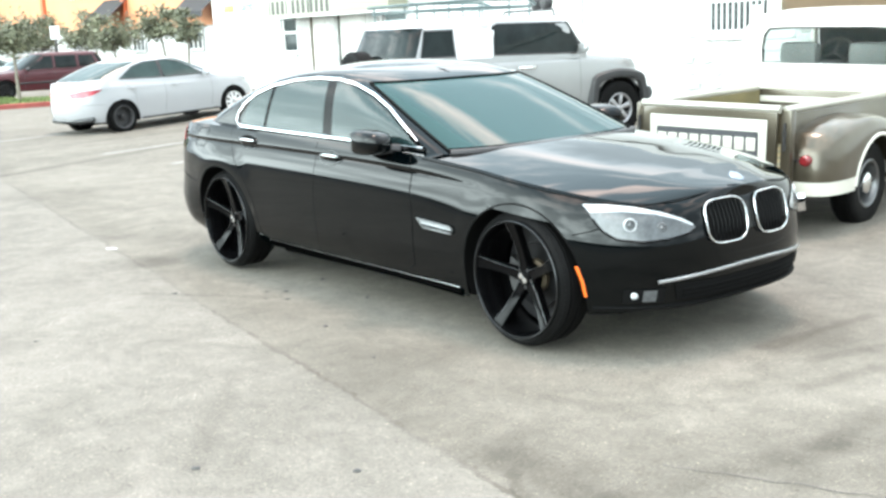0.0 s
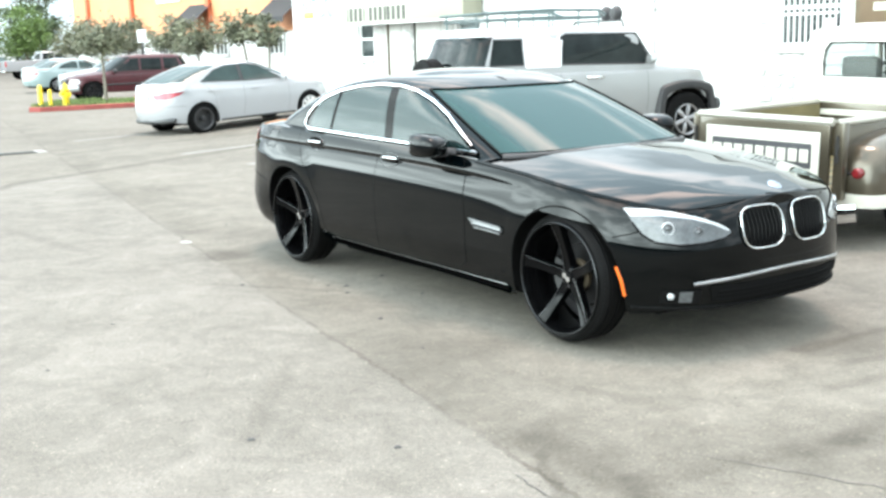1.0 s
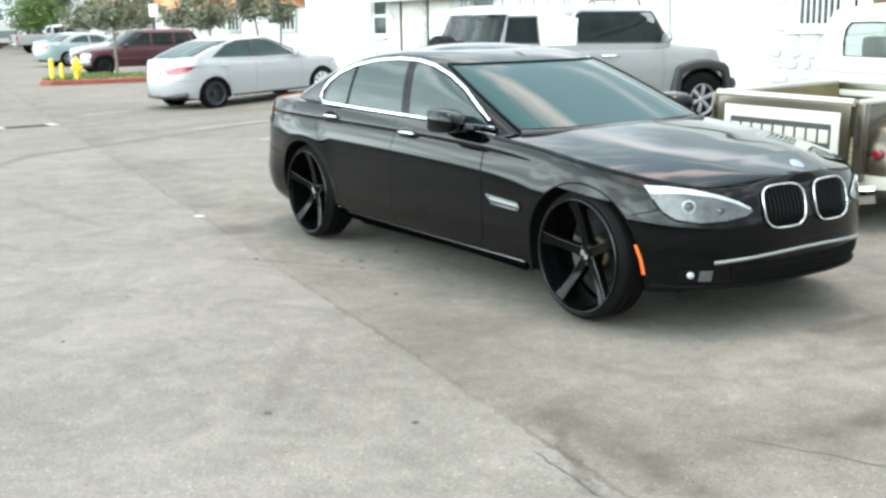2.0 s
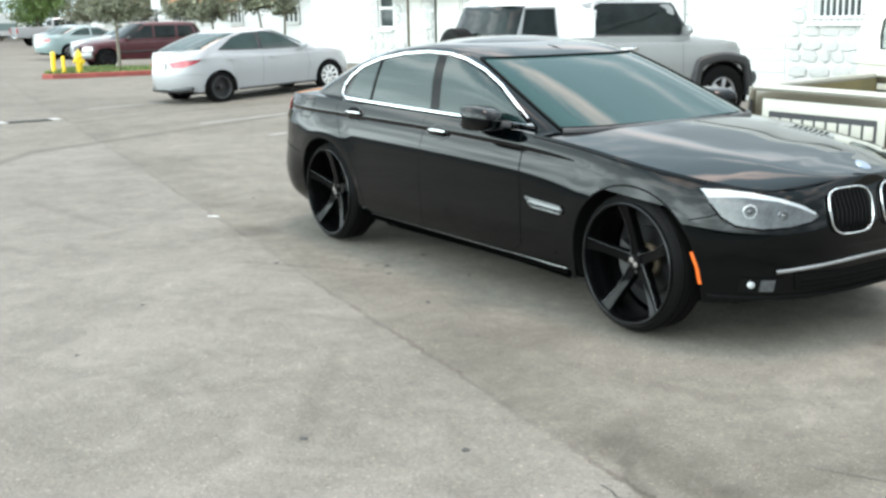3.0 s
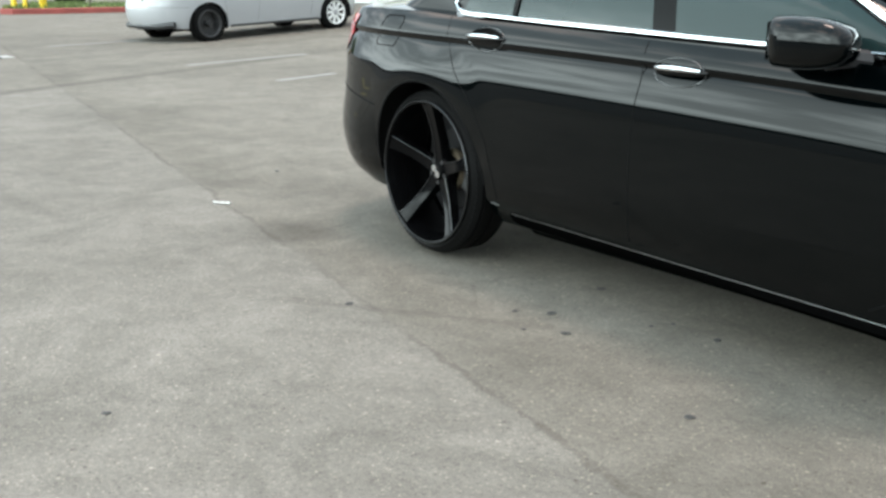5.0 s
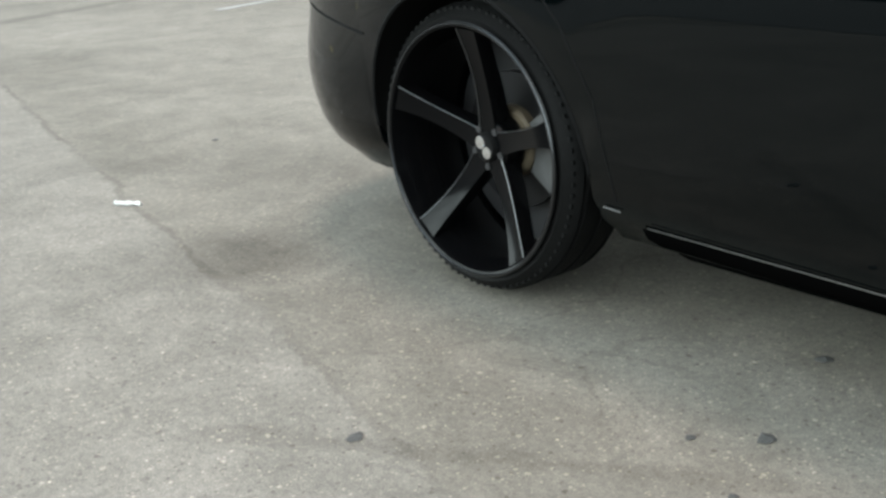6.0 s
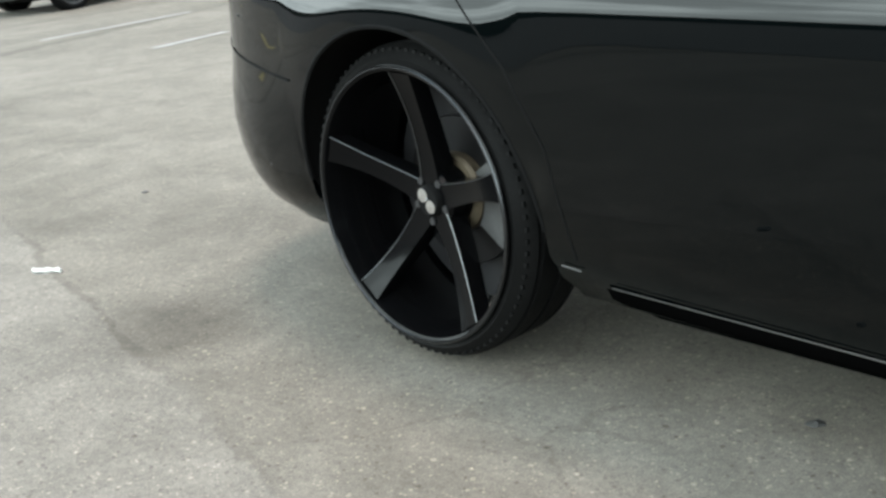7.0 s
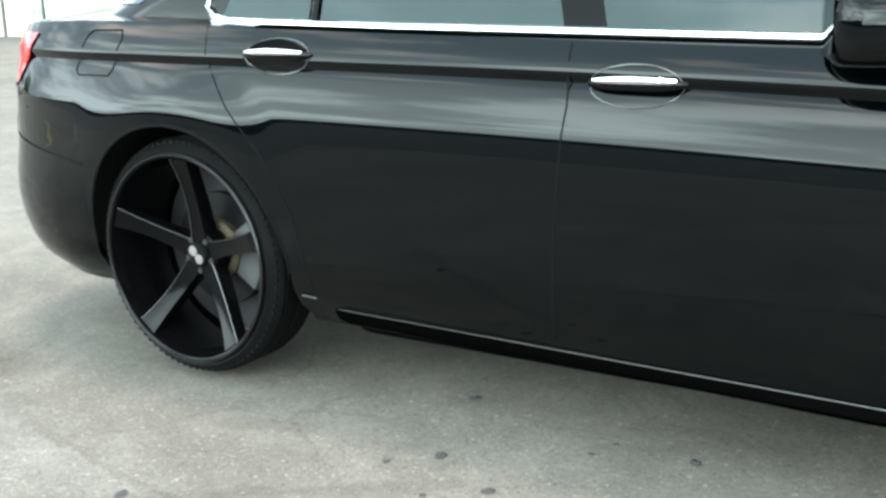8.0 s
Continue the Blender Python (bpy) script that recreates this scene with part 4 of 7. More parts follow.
        far = op("ADD", op("SQRT", op("ADD", op("MULTIPLY", qx, qx), op("MULTIPLY", qy, qy))), op("ADD", op("MULTIPLY", wob, 0.5), fine))
        col = stain(col, op("MULTIPLY", band(far, half * 0.3, half * 1.5), k), (0.6, 0.59, 0.57))
    # fine cracks
    vo = N("ShaderNodeTexVoronoi")
    vo.feature = "DISTANCE_TO_EDGE"
    vo.inputs["Scale"].default_value = 0.33
    warp = N("ShaderNodeVectorMath")
    warp.operation = "ADD"
    nv = N("ShaderNodeTexNoise")
    nv.inputs["Scale"].default_value, nv.inputs["Detail"].default_value = 1.3, 6
    Lk(tc.outputs["Object"], nv.inputs["Vector"])
    Lk(tc.outputs["Object"], warp.inputs[0])
    Lk(nv.outputs["Color"], warp.inputs[1])
    Lk(warp.outputs["Vector"], vo.inputs["Vector"])
    crack = op("MULTIPLY", band(vo.outputs["Distance"], 0.0008, 0.0035), ramp(noise(0.55, 4, 0.6), 0.5, 0.62, (0, 0, 0), (1, 1, 1)))
    col = stain(col, op("MULTIPLY", crack, 0.45), (0.6, 0.58, 0.55))
    col = mult(col, ramp(noise(9, 6, 0.7), 0.34, 0.66, (0.87, 0.87, 0.86), (1.08, 1.08, 1.075)))

    def specks(scale, reach, share, shade):
        """Scattered stones in the surface, their size and number uneven."""
        v = N("ShaderNodeTexVoronoi")
        v.inputs["Scale"].default_value = scale
        Lk(tc.outputs["Object"], v.inputs["Vector"])
        s3 = N("ShaderNodeSeparateXYZ")
        Lk(v.outputs["Color"], s3.inputs[0])
        near = band(op("DIVIDE", v.outputs["Distance"], op("ADD", s3.outputs["Y"], 0.35)), reach * 0.7, reach)
        pick = op("GREATER_THAN", s3.outputs["X"], 1.0 - share)
        return stain(col, op("MULTIPLY", near, pick), shade)

    col = specks(38.0, 0.20, 0.4, (1.7, 1.67, 1.6))
    col = specks(90.0, 0.28, 0.45, (1.7, 1.66, 1.6))
    col = specks(24.0, 0.15, 0.25, (0.6, 0.58, 0.56))
    col = specks(70.0, 0.3, 0.35, (0.66, 0.65, 0.63))
    # pale worn specks of stone
    col = mult(col, ramp(noise(380, 1, 0.5), 0.60, 0.72, (1, 1, 1), (1.7, 1.66, 1.6)))
    Lk(col, b.inputs["Base Color"])
    b.inputs["Roughness"].default_value = 0.85
    b.inputs["Specular IOR Level"].default_value = 0.3
    bp = N("ShaderNodeBump")
    bp.inputs["Strength"].default_value, bp.inputs["Distance"].default_value = 0.22, 0.006
    Lk(noise(110, 6, 0.7), bp.inputs["Height"])
    Lk(bp.outputs["Normal"], b.inputs["Normal"])
    return m


M["pavement"] = ground_material()


def ease(t):
    t = min(1.0, max(0.0, t))
    return t * t * (3 - 2 * t)


def ground_z(x, y):
    """The lot rises gently to the building beside the compact car and dips a little towards the pickup."""
    up = 0.042 * max(0.0, y - 3.9) * ease((-9 - x) / 3) * ease((x + 24) / 3) * ease((13.0 - y) / 1.5)
    dip = -0.025 * ease((x + 2.0) / 2.0) * ease((y - 0.9) / 1.4)
    return up + dip


g = bmesh.new()
xs = [-400, -200, -100, -60, -40] + list(np.arange(-30, 14.1, 0.5)) + [20, 40, 100, 200]
ys = [-200, -100, -60, -30, -20] + list(np.arange(-12, 13.1, 0.5)) + [20, 40, 100, 200]
grid_bm([[(x, y, ground_z(x, y)) for x in xs] for y in ys], bm=g)
for f in g.faces:
    f.normal_update()
    if f.normal.z < 0:
        f.normal_flip()
tagged(part("ground", g, "pavement", smooth=False), "worn pale concrete and asphalt lot", "ground", kind="structure")

M["asphalt"] = mat("asphalt", (0.07, 0.069, 0.067), 0.9, var=0.25, scale=0.7, fine=60, bump=0.3)
M["unseen_wall_dark"] = mat("unseen_wall_dark", (0.05, 0.06, 0.045), 0.9, var=0.35, scale=0.8, fine=12)
# unseen asphalt, added so that the lower doors reflect darker ground
tagged(part("road", grid_bm([[(-120, y, 0.006), (60, y, 0.006)] for y in (-5.0, -60.0)]), "asphalt", smooth=False), "unseen dark asphalt street added along the lot to darken reflections", "road", kind="structure")
# unseen wall, added as a dark edge at the horizon of the sedan's reflections
tagged(part("wall_south", box((-120, -19.0, -0.1), (60, -18.6, 1.1)), "unseen_wall_dark", smooth=False), "unseen low dark wall added across the street for the car's reflections", "wall", kind="structure")

# ---- the other vehicles ----


def plain_wheel(r, rim, w, spokes, metal, centre="satin_black", hub_r=0.05):
    """A road wheel with spokes, its face towards -y, centre at the origin."""
    wh = empty("wheel")
    part("tyre", tyre_bm(r, rim, w), "rubber", wh, "black tyre")
    part("rim", lathe([(rim + 0.006, -w / 2 + 0.005), (rim, -w / 2 + 0.0), (rim - 0.012, -w / 2 + 0.012), (rim - 0.03, -w / 2 + 0.05), (rim - 0.035, 0.03), (0.001, 0.03)], 40), metal if spokes == 0 else "satin_black", wh)
    for k in range(spokes):
        a = 2 * math.pi * k / spokes + 0.3
        rows = []
        for t in np.linspace(0, 1, 5):
            d = hub_r * 0.6 + (rim - 0.016 - hub_r * 0.6) * t
            half = (0.30 * rim * (5 / spokes) ** 0.8) * (0.40 + 0.18 * t)
            y = -w / 2 + 0.022 - 0.012 * math.sin(t * 3.1)
            rows.append([(d * math.cos(a) - q * math.sin(a), yy, d * math.sin(a) + q * math.cos(a)) for q, yy in ((-half, y + 0.035), (-half, y + 0.006), (-half * 0.6, y), (half * 0.6, y), (half, y + 0.006), (half, y + 0.035))])
        part("spoke", grid_bm(rows, close=True), metal, wh)
    part("outer_ring", lathe([(rim, -w / 2 + 0.004), (rim - 0.010, -w / 2 + 0.0), (rim - 0.024, -w / 2 + 0.008), (rim - 0.03, -w / 2 + 0.025)], 40), metal, wh)
    part("hub_cap", lathe([(0.001, -w / 2 + 0.002), (hub_r * 0.8, -w / 2 + 0.004), (hub_r, -w / 2 + 0.014), (hub_r, 0.0)], 24), centre, wh)
    return wh


def set_wheels(car, wheel, wb, track, r, other=None, lift=0.0):
    """Puts a wheel at each corner of a car; other takes the front axle."""
    for w, cx in ((wheel, 0.0), (other or wheel, wb)):
        for side in (-1, 1):
            m = pose(cx, side * track, r + lift, 0, 0, 0 if side < 0 else 180)
            if w.parent is None:
                w.parent = car
                w.matrix_basis = m
            else:
                copy_thing(w, m)


def car_skin(wb, r, half, nose_x, tail_x, top, roof, screen, backlight, nf=2.6, nr=3.0, sill=0.23, arch_gap=0.035, tumble=0.06, roof_half=0.58, low_tail=0.12, low_nose=0.10, cut=0.2):
    """A road car's skin from its main sizes; top holds (x, z) of the shoulder, roof is the roof's edge height."""
    belt = smooth_interp(1.2, top)
    zs = sorted({round(z, 4) for z in list(np.linspace(belt - 0.06, roof - 0.06, 9)) + [roof - 0.04, roof - 0.022, roof - 0.01, roof]})
    cab = [(z, half - tumble * 0.5 - (half - tumble * 0.5 - roof_half - 0.08) * ((z - zs[0]) / (roof - zs[0])) ** 1.25 - 0.08 * max(0.0, (z - roof + 0.07) / 0.07) ** 2) for z in zs]
    return Skin(
        wb=wb, hub=r, arch=r + arch_gap, flare=0.012, sill=sill, xf=wb - 0.25, xr=0.1, nf=nf, nr=nr,
        crease_line=[(x, z - 0.11) for x, z in top], top_line=top,
        section=[(-0.9, half - 0.10), (-0.6, half - 0.035), (-0.35, half - 0.008), (-0.18, half), (-0.05, half - 0.006), (0.02, half - 0.016), (0.07, half - 0.04), (0.12, half - 0.075)],
        section_soft=[(-0.9, half - 0.10), (-0.6, half - 0.035), (-0.35, half - 0.008), (-0.18, half), (-0.05, half - 0.006), (0.02, half - 0.016), (0.07, half - 0.04), (0.12, half - 0.075)],
        fade=lambda x: 0.0,
        nose=[(0.15, nose_x - low_nose), (0.3, nose_x - 0.02), (0.45, nose_x), (0.65, nose_x - 0.02), (0.9, nose_x - 0.08), (1.2, nose_x - 0.12)],
        tail=[(0.2, tail_x + low_tail), (0.4, tail_x + 0.02), (0.55, tail_x), (0.75, tail_x + 0.03), (1.0, tail_x + 0.06), (1.2, tail_x + 0.09)],
        under=[(tail_x, sill + 0.08), (tail_x + 0.5, sill + 0.02), (nose_x - 0.4, sill - 0.02), (nose_x, sill)],
        crown=[(tail_x, 0.02), (0.0, 0.04), (wb * 0.8, 0.05), (nose_x, 0.04)],
        vs=[0, 0.1, 0.25, 0.42, 0.6, 0.8, 1, 1.5, 2, 2.35, 2.7, 3, 3.3, 3.65, 4],
        cab_section=cab, screen=screen, backlight=backlight, cf_len=0.4, cr_len=0.4, ncf=2.6, ncr=2.6, roof_crown=0.035, cab_levels=zs)


def flat_lamp(sk, poly, material, car, label, name="tail_light", out=0.006):
    for side in (-1, 1):
        part(name, lens_patch(poly, side, out, sk), material, car, label)


def small_mirror(car, x, y, z, paint):
    for side in (-1, 1):
        rows = []
        for t in np.linspace(0, 1, 9):
            h = 0.07 * max(0.06, 1 - abs(2 * t - 1) ** 4) ** 0.6
            rows.append([(x + h * 0.9 * math.cos(a) * (1.2 if math.cos(a) > 0 else 0.5), side * (y + 0.2 * t), z + h * math.sin(a)) for a in np.linspace(0, 2 * math.pi, 14)[:-1]])
        b = grid_bm(rows, close=True)
        bmesh.ops.holes_fill(b, edges=b.edges)
        part("door_mirror", b, paint, car)


def finish_car(car, sk, paint, glass, panes, screens, gaps, handles, trim="plastic_black"):
    body = part("body", sk.side_bm(), paint, car, sharp=30)
    xn, xt = max(z for _, z in sk.nose), min(z for _, z in sk.tail)
    part("hood", sk.deck_bm(smooth_interp(sk.cab_levels[0], sk.screen) - 0.5, xn + 0.1), paint, car)
    part("rear_deck", sk.deck_bm(xt - 0.1, smooth_interp(sk.cab_levels[0], sk.backlight) + 0.6), paint, car)
    part("roof", sk.cabin_bm(), paint, car, sharp=50)
    (a, b), (c, d) = screens
    part("windshield", sk.screen_bm(a, b, True), glass, car)
    part("rear_window", sk.screen_bm(c, d, False), glass, car)
    for side in (-1, 1):
        for poly in panes:
            part("side_window", sk.cab_patch(poly, side), glass, car)
            part("window_rubber", tube([sk.on_cab(x, z, side, 0.004) for x, z in poly], 0.010, 5, cyclic=True), trim, car)
        for g_ in gaps:
            part("door_gap", sk.seam(g_, side, 0.003), "seam_grey", body)
        for hx, hz in handles:
            part("door_handle", tube([sk.on_side(hx - 0.1, hz, side, 0.004), sk.on_side(hx - 0.06, hz, side, 0.03), sk.on_side(hx + 0.06, hz, side, 0.03), sk.on_side(hx + 0.1, hz, side, 0.004)], 0.014, 6), paint, car)
        for cx in (0.0, sk.wb):
            rows = []
            for y in (0.93, 0.6):
                rows.append([(cx + (sk.arch + 0.004) * math.cos(a), side * (sk.width(cx, sk.hub + sk.arch) - 0.01 if y > 0.9 else y - 0.15), sk.hub + (sk.arch + 0.004) * math.sin(a)) for a in np.linspace(-0.3, math.pi + 0.3, 26)])
            part("wheel_well", grid_bm(rows), "gap_black", car)
    part("underbody", box((xt + 0.35, -0.6, sk.sill - 0.02), (xn - 0.4, 0.6, sk.sill + 0.1)), "gap_black", car, smooth=False)
    # seats and dashboard seen through the glass
    lo = sk.cab_levels[0]
    for sx in (0.35, 1.15):
        for sy in (-0.36, 0.36):
            part("seat", box((sx, sy - 0.2, lo - 0.2), (sx + 0.14, sy + 0.2, lo + 0.12), 0.04), "seat_grey", car)
            part("headrest", box((sx - 0.02, sy - 0.11, lo + 0.14), (sx + 0.08, sy + 0.11, lo + 0.30), 0.035), "seat_grey", car)
    return body


M["seam_grey"] = mat("seam_grey", (0.09, 0.09, 0.09), 0.7)
M["rail_silver"] = mat("rail_silver", (0.40, 0.385, 0.34), 0.3, metal=0.45, coat=0.3, var=0.1, scale=3, fine=90)
M["seat_grey"] = mat("seat_grey", (0.12, 0.12, 0.115), 0.8, var=0.1)
M["clear_glass"] = mat("clear_glass", (0.018, 0.034, 0.03), 0.02, spec=0.38, var=0.5, scale=3)
M["cab_glass"] = mat("cab_glass", (0.5, 0.56, 0.54), 0.01, spec=0.25, trans=1.0)
M["cab_glass"].node_tree.nodes["Principled BSDF"].inputs["IOR"].default_value = 1.12
M["steel_wheel"] = mat("steel_wheel", (0.025, 0.025, 0.026), 0.5, var=0.2)


def white_compact(m):
    car = empty("white_compact_sedan")
    tagged(car, "white compact sedan with red tail lamps and dark steel rear wheels", "car")
    top = [(-1.0, 0.98), (-0.75, 1.035), (-0.3, 1.03), (0.5, 0.985), (1.4, 0.95), (2.3, 0.93), (2.7, 0.90), (3.1, 0.83), (3.5, 0.72), (3.7, 0.66)]
    sk = car_skin(2.70, 0.315, 0.888, 3.63, -0.88, top, 1.40,
                  screen=[(0.88, 2.72), (1.0, 2.42), (1.2, 1.98), (1.35, 1.62), (1.4, 1.40), (1.415, 1.25)],
                  backlight=[(0.88, -0.76), (1.02, -0.66), (1.1, -0.53), (1.2, -0.28), (1.3, 0.02), (1.38, 0.34), (1.415, 0.6)], nf=2.3, nr=2.6)
    body = finish_car(car, sk, "white_paint", "clear_glass",
                      [[(0.03, 1.055), (0.98, 1.005), (0.98, 1.34), (0.7, 1.335), (0.42, 1.27)], [(1.06, 1.0), (2.0, 0.985), (1.72, 1.16), (1.45, 1.29), (1.25, 1.338), (1.06, 1.345)]],
                      ((1.0, 1.37), (1.08, 1.36)),
                      [[(1.02, 0.98), (1.03, 0.6), (0.98, 0.3)], [(2.15, 0.94), (2.18, 0.6), (2.12, 0.3)], [(0.1, 1.0), (0.32, 0.75), (0.36, 0.4)], [(-0.95, 0.63), (-0.35, 0.6)]],
                      [(0.25, 0.86), (1.28, 0.83)])
    for side in (-1, 1):
        part("tail_light", lens_patch([(-0.36, 0.895), (-0.46, 0.835), (-0.67, 0.76), (-0.80, 0.75), (-0.82, 0.85), (-0.69, 0.89)], side, 0.007, sk), "red_lamp", car, "pointed red tail lamp")
        part("door_pillar", sk.cab_patch([(0.985, 1.0), (1.055, 0.998), (1.055, 1.345), (0.985, 1.345)], side, 0.005), "plastic_black", car)
        part("headlight", lens_patch([(2.95, 0.78), (3.05, 0.66), (3.35, 0.60), (3.5, 0.62), (3.42, 0.70), (3.15, 0.76)], side, 0.006, sk), "clear_lens", car, "clear headlight")
        part("sill_trim", sk.seam([(0.42, 0.245), (2.3, 0.235)], side, 0.02, 0.004), "plastic_black", body, "dark sill")
    part("rear_diffuser", tube([(-0.58, -0.74, 0.33), (-0.745, -0.5, 0.31), (-0.80, 0, 0.31), (-0.745, 0.5, 0.31), (-0.58, 0.74, 0.33)], 0.05, 8), "plastic_black", car, "black lower bumper insert")
    part("plate_bars", box((-0.882, -0.22, 0.72), (-0.85, 0.22, 0.85), 0.01), "white_plastic", car, "pale plate without writing")
    small_mirror(car, 1.98, 0.86, 1.0, "white_paint")
    set_wheels(car, plain_wheel(0.315, 0.225, 0.2, 0, "steel_wheel"), 2.70, 0.78, 0.315, plain_wheel(0.315, 0.215, 0.2, 9, "white_plastic", "alloy"))
    car.matrix_world = m
    return car


white_compact(pose(-14.1, 4.0, -0.02, 2.4, 0, 0) @ pose(0, 0, 0, 0, 0, 98) @ Matrix.Scale(0.98, 4))


def silver_off_roader(m):
    car = empty("silver_off_roader")
    tagged(car, "silver boxy off-roader with a white roof, roof rack and spare wheel", "car")
    top = [(-0.9, 1.24), (0.5, 1.25), (2.3, 1.235), (2.6, 1.20), (3.0, 1.165), (3.3, 1.12), (3.6, 1.05)]
    sk = car_skin(2.84, 0.41, 0.905, 3.55, -0.83, top, 1.775,
                  screen=[(1.1, 2.52), (1.3, 2.44), (1.5, 2.31), (1.7, 2.18), (1.75, 2.10), (1.775, 1.98)],
                  backlight=[(1.1, -0.84), (1.3, -0.82), (1.5, -0.74), (1.68, -0.66), (1.75, -0.58), (1.775, -0.45)], nf=3.6, nr=5.0, sill=0.42, arch_gap=0.07, roof_half=0.70, tumble=0.05)
    sk.cf_len = 0.3
    sk.cr_len = 0.3
    body = finish_car(car, sk, "silver_paint", "dark_glass",
                      [[(0.66, 1.30), (2.08, 1.27), (2.14, 1.40), (2.02, 1.68), (1.9, 1.71), (0.76, 1.72), (0.66, 1.68)], [(-0.52, 1.31), (0.02, 1.31), (0.02, 1.66), (-0.42, 1.66)]],
                      ((1.28, 1.72), (1.27, 1.70)),
                      [[(0.62, 1.25), (0.63, 0.7), (0.58, 0.5)], [(2.12, 1.22), (2.14, 0.7), (2.1, 0.5)]],
                      [])
    # white roof cap
    cap = bmesh.new()
    rows = []
    for x in np.linspace(-0.62, 2.12, 22):
        t = (x + 0.62) / 2.74
        e = (1 - abs(2 * t - 1) ** 8) ** 0.25
        w = 0.745 * (0.93 + 0.07 * e)
        rows.append([(x, w * q, 1.715 + (0.115 * e) * (1 - abs(q) ** 5) ** 0.5 + 0.0) for q in np.linspace(-1, 1, 15)])
    grid_bm(rows, bm=cap)
    part("roof_cap", cap, "roof_white", car, "white roof panel")
    for side in (-1, 1):
        part("pillar_panel", sk.cab_patch([(0.05, 1.27), (0.62, 1.27), (0.62, 1.70), (0.72, 1.755), (-0.40, 1.755), (-0.40, 1.69), (0.05, 1.69)], side, 0.005), "roof_white", car, "white upper side panel")
        part("door_handle", tube([sk.on_side(1.05, 1.10, side, 0.006), sk.on_side(1.09, 1.10, side, 0.045), sk.on_side(1.29, 1.10, side, 0.045), sk.on_side(1.33, 1.10, side, 0.006)], 0.02, 8), "satin_chrome", car, "silver door handle")
        for cx in (0.0, 2.84):
            rows = []
            for a in np.linspace(-0.1, math.pi + 0.1, 28):
                c, s = math.cos(a), math.sin(a)
                k = 1 / max(abs(c), abs(s) * 0.94) ** 0.55
                rows.append([(cx + q * k * c, side * yy, 0.41 + q * k * s) for q, yy in ((0.45, 0.86), (0.45, 0.955), (0.475, 0.968), (0.545, 0.955), (0.575, 0.90), (0.575, 0.86))])
            part("wheel_flare", grid_bm(rows), "plastic_black", car, "black plastic wheel flare")
        part("side_step", box((0.62, side * 0.80 - 0.06, 0.36), (2.05, side * 0.80 + 0.06, 0.43), 0.02), "plastic_black", car)
        part("corner_marker", lens_patch([(3.28, 1.05), (3.44, 1.02), (3.45, 0.92), (3.30, 0.93)], side, 0.006, sk), "amber_lens", car, "amber corner lamp")
        part("tail_light", box((-0.845, side * 0.80 - 0.055, 0.98), (-0.80, side * 0.80 + 0.055, 1.22), 0.012), "red_lens", car, "red tail lamp")
    part("front_bumper", tube([(3.38, -0.93, 0.62), (3.58, -0.72, 0.60), (3.64, 0, 0.60), (3.58, 0.72, 0.60), (3.38, 0.93, 0.62)], 0.10, 10, flat=0.7), "plastic_black", car, "dark front bumper")
    part("rear_bumper", tube([(-0.72, -0.9, 0.6), (-0.92, -0.72, 0.6), (-0.96, 0, 0.6), (-0.92, 0.72, 0.6), (-0.72, 0.9, 0.6)], 0.09, 10, flat=0.7), "plastic_black", car)
    sp = part("spare_tyre", tyre_bm(0.40, 0.24, 0.24), "rubber", car, "black spare tyre on the rear door")
    sp.matrix_basis = pose(-1.0, 0.05, 1.03, 0, 0, -90)
    part("spare_cover", lathe([(0.001, -0.13), (0.2, -0.13), (0.235, -0.11), (0.24, 0)], 36), "plastic_black", sp)
    small_mirror(car, 2.12, 0.87, 1.33, "silver_paint")
    set_wheels(car, plain_wheel(0.41, 0.235, 0.26, 6, "alloy", "alloy"), 2.84, 0.80, 0.41)
    car.matrix_world = m
    # roof rack on the white roof
    rack = empty("roof_rack")
    tagged(rack, "grey tubular roof rack on the white roof", "roof rack")
    for side in (-1, 1):
        part("rail", tube([(-0.45, side * 0.60, 1.93), (0.4, side * 0.62, 1.955), (1.5, side * 0.60, 1.955)], 0.022, 6), "rack_grey", rack)
        part("upper_rail", tube([(-0.5, side * 0.62, 2.02), (0.5, side * 0.64, 2.06), (1.45, side * 0.62, 2.05), (1.6, side * 0.55, 1.98)], 0.025, 6), "rack_grey", rack)
        for x in (-0.4, 0.1, 0.6, 1.1, 1.45):
            part("post", tube([(x, side * 0.61, 1.81), (x, side * 0.62, 2.03)], 0.014, 6), "rack_grey", rack)
    for x in np.linspace(-0.4, 1.45, 9):
        part("crossbar", tube([(x, -0.61, 1.94), (x, 0.61, 1.94)], 0.013, 6), "rack_grey", rack)
    part("end_bar", tube([(-0.5, -0.62, 2.02), (-0.56, -0.5, 2.02), (-0.56, 0.5, 2.02), (-0.5, 0.62, 2.02)], 0.018, 6), "rack_grey", rack)
    rack.matrix_world = m
    bar = empty("lamp_bar")
    tagged(bar, "black covered round auxiliary lamps above the windshield", "lamp")
    part("bar", tube([(1.86, -0.66, 1.80), (1.86, -0.62, 1.90), (1.86, 0.62, 1.90), (1.86, 0.66, 1.80)], 0.02, 6), "plastic_black", bar)
    for y in (-0.45, -0.2):
        b = lathe([(0.001, -0.045), (0.10, -0.04), (0.115, -0.02), (0.115, 0.02), (0.07, 0.08), (0.001, 0.09)], 20)
        bmesh.ops.transform(b, matrix=pose(1.88, y, 2.0, 0, 0, 90), verts=b.verts)
        part("covered_lamp", b, "plastic_black", bar, "round black lamp cover")
    bar.matrix_world = m
    return car


M["dark_glass"] = mat("dark_glass", (0.010, 0.014, 0.014), 0.02, spec=0.18, var=0.6, scale=4)
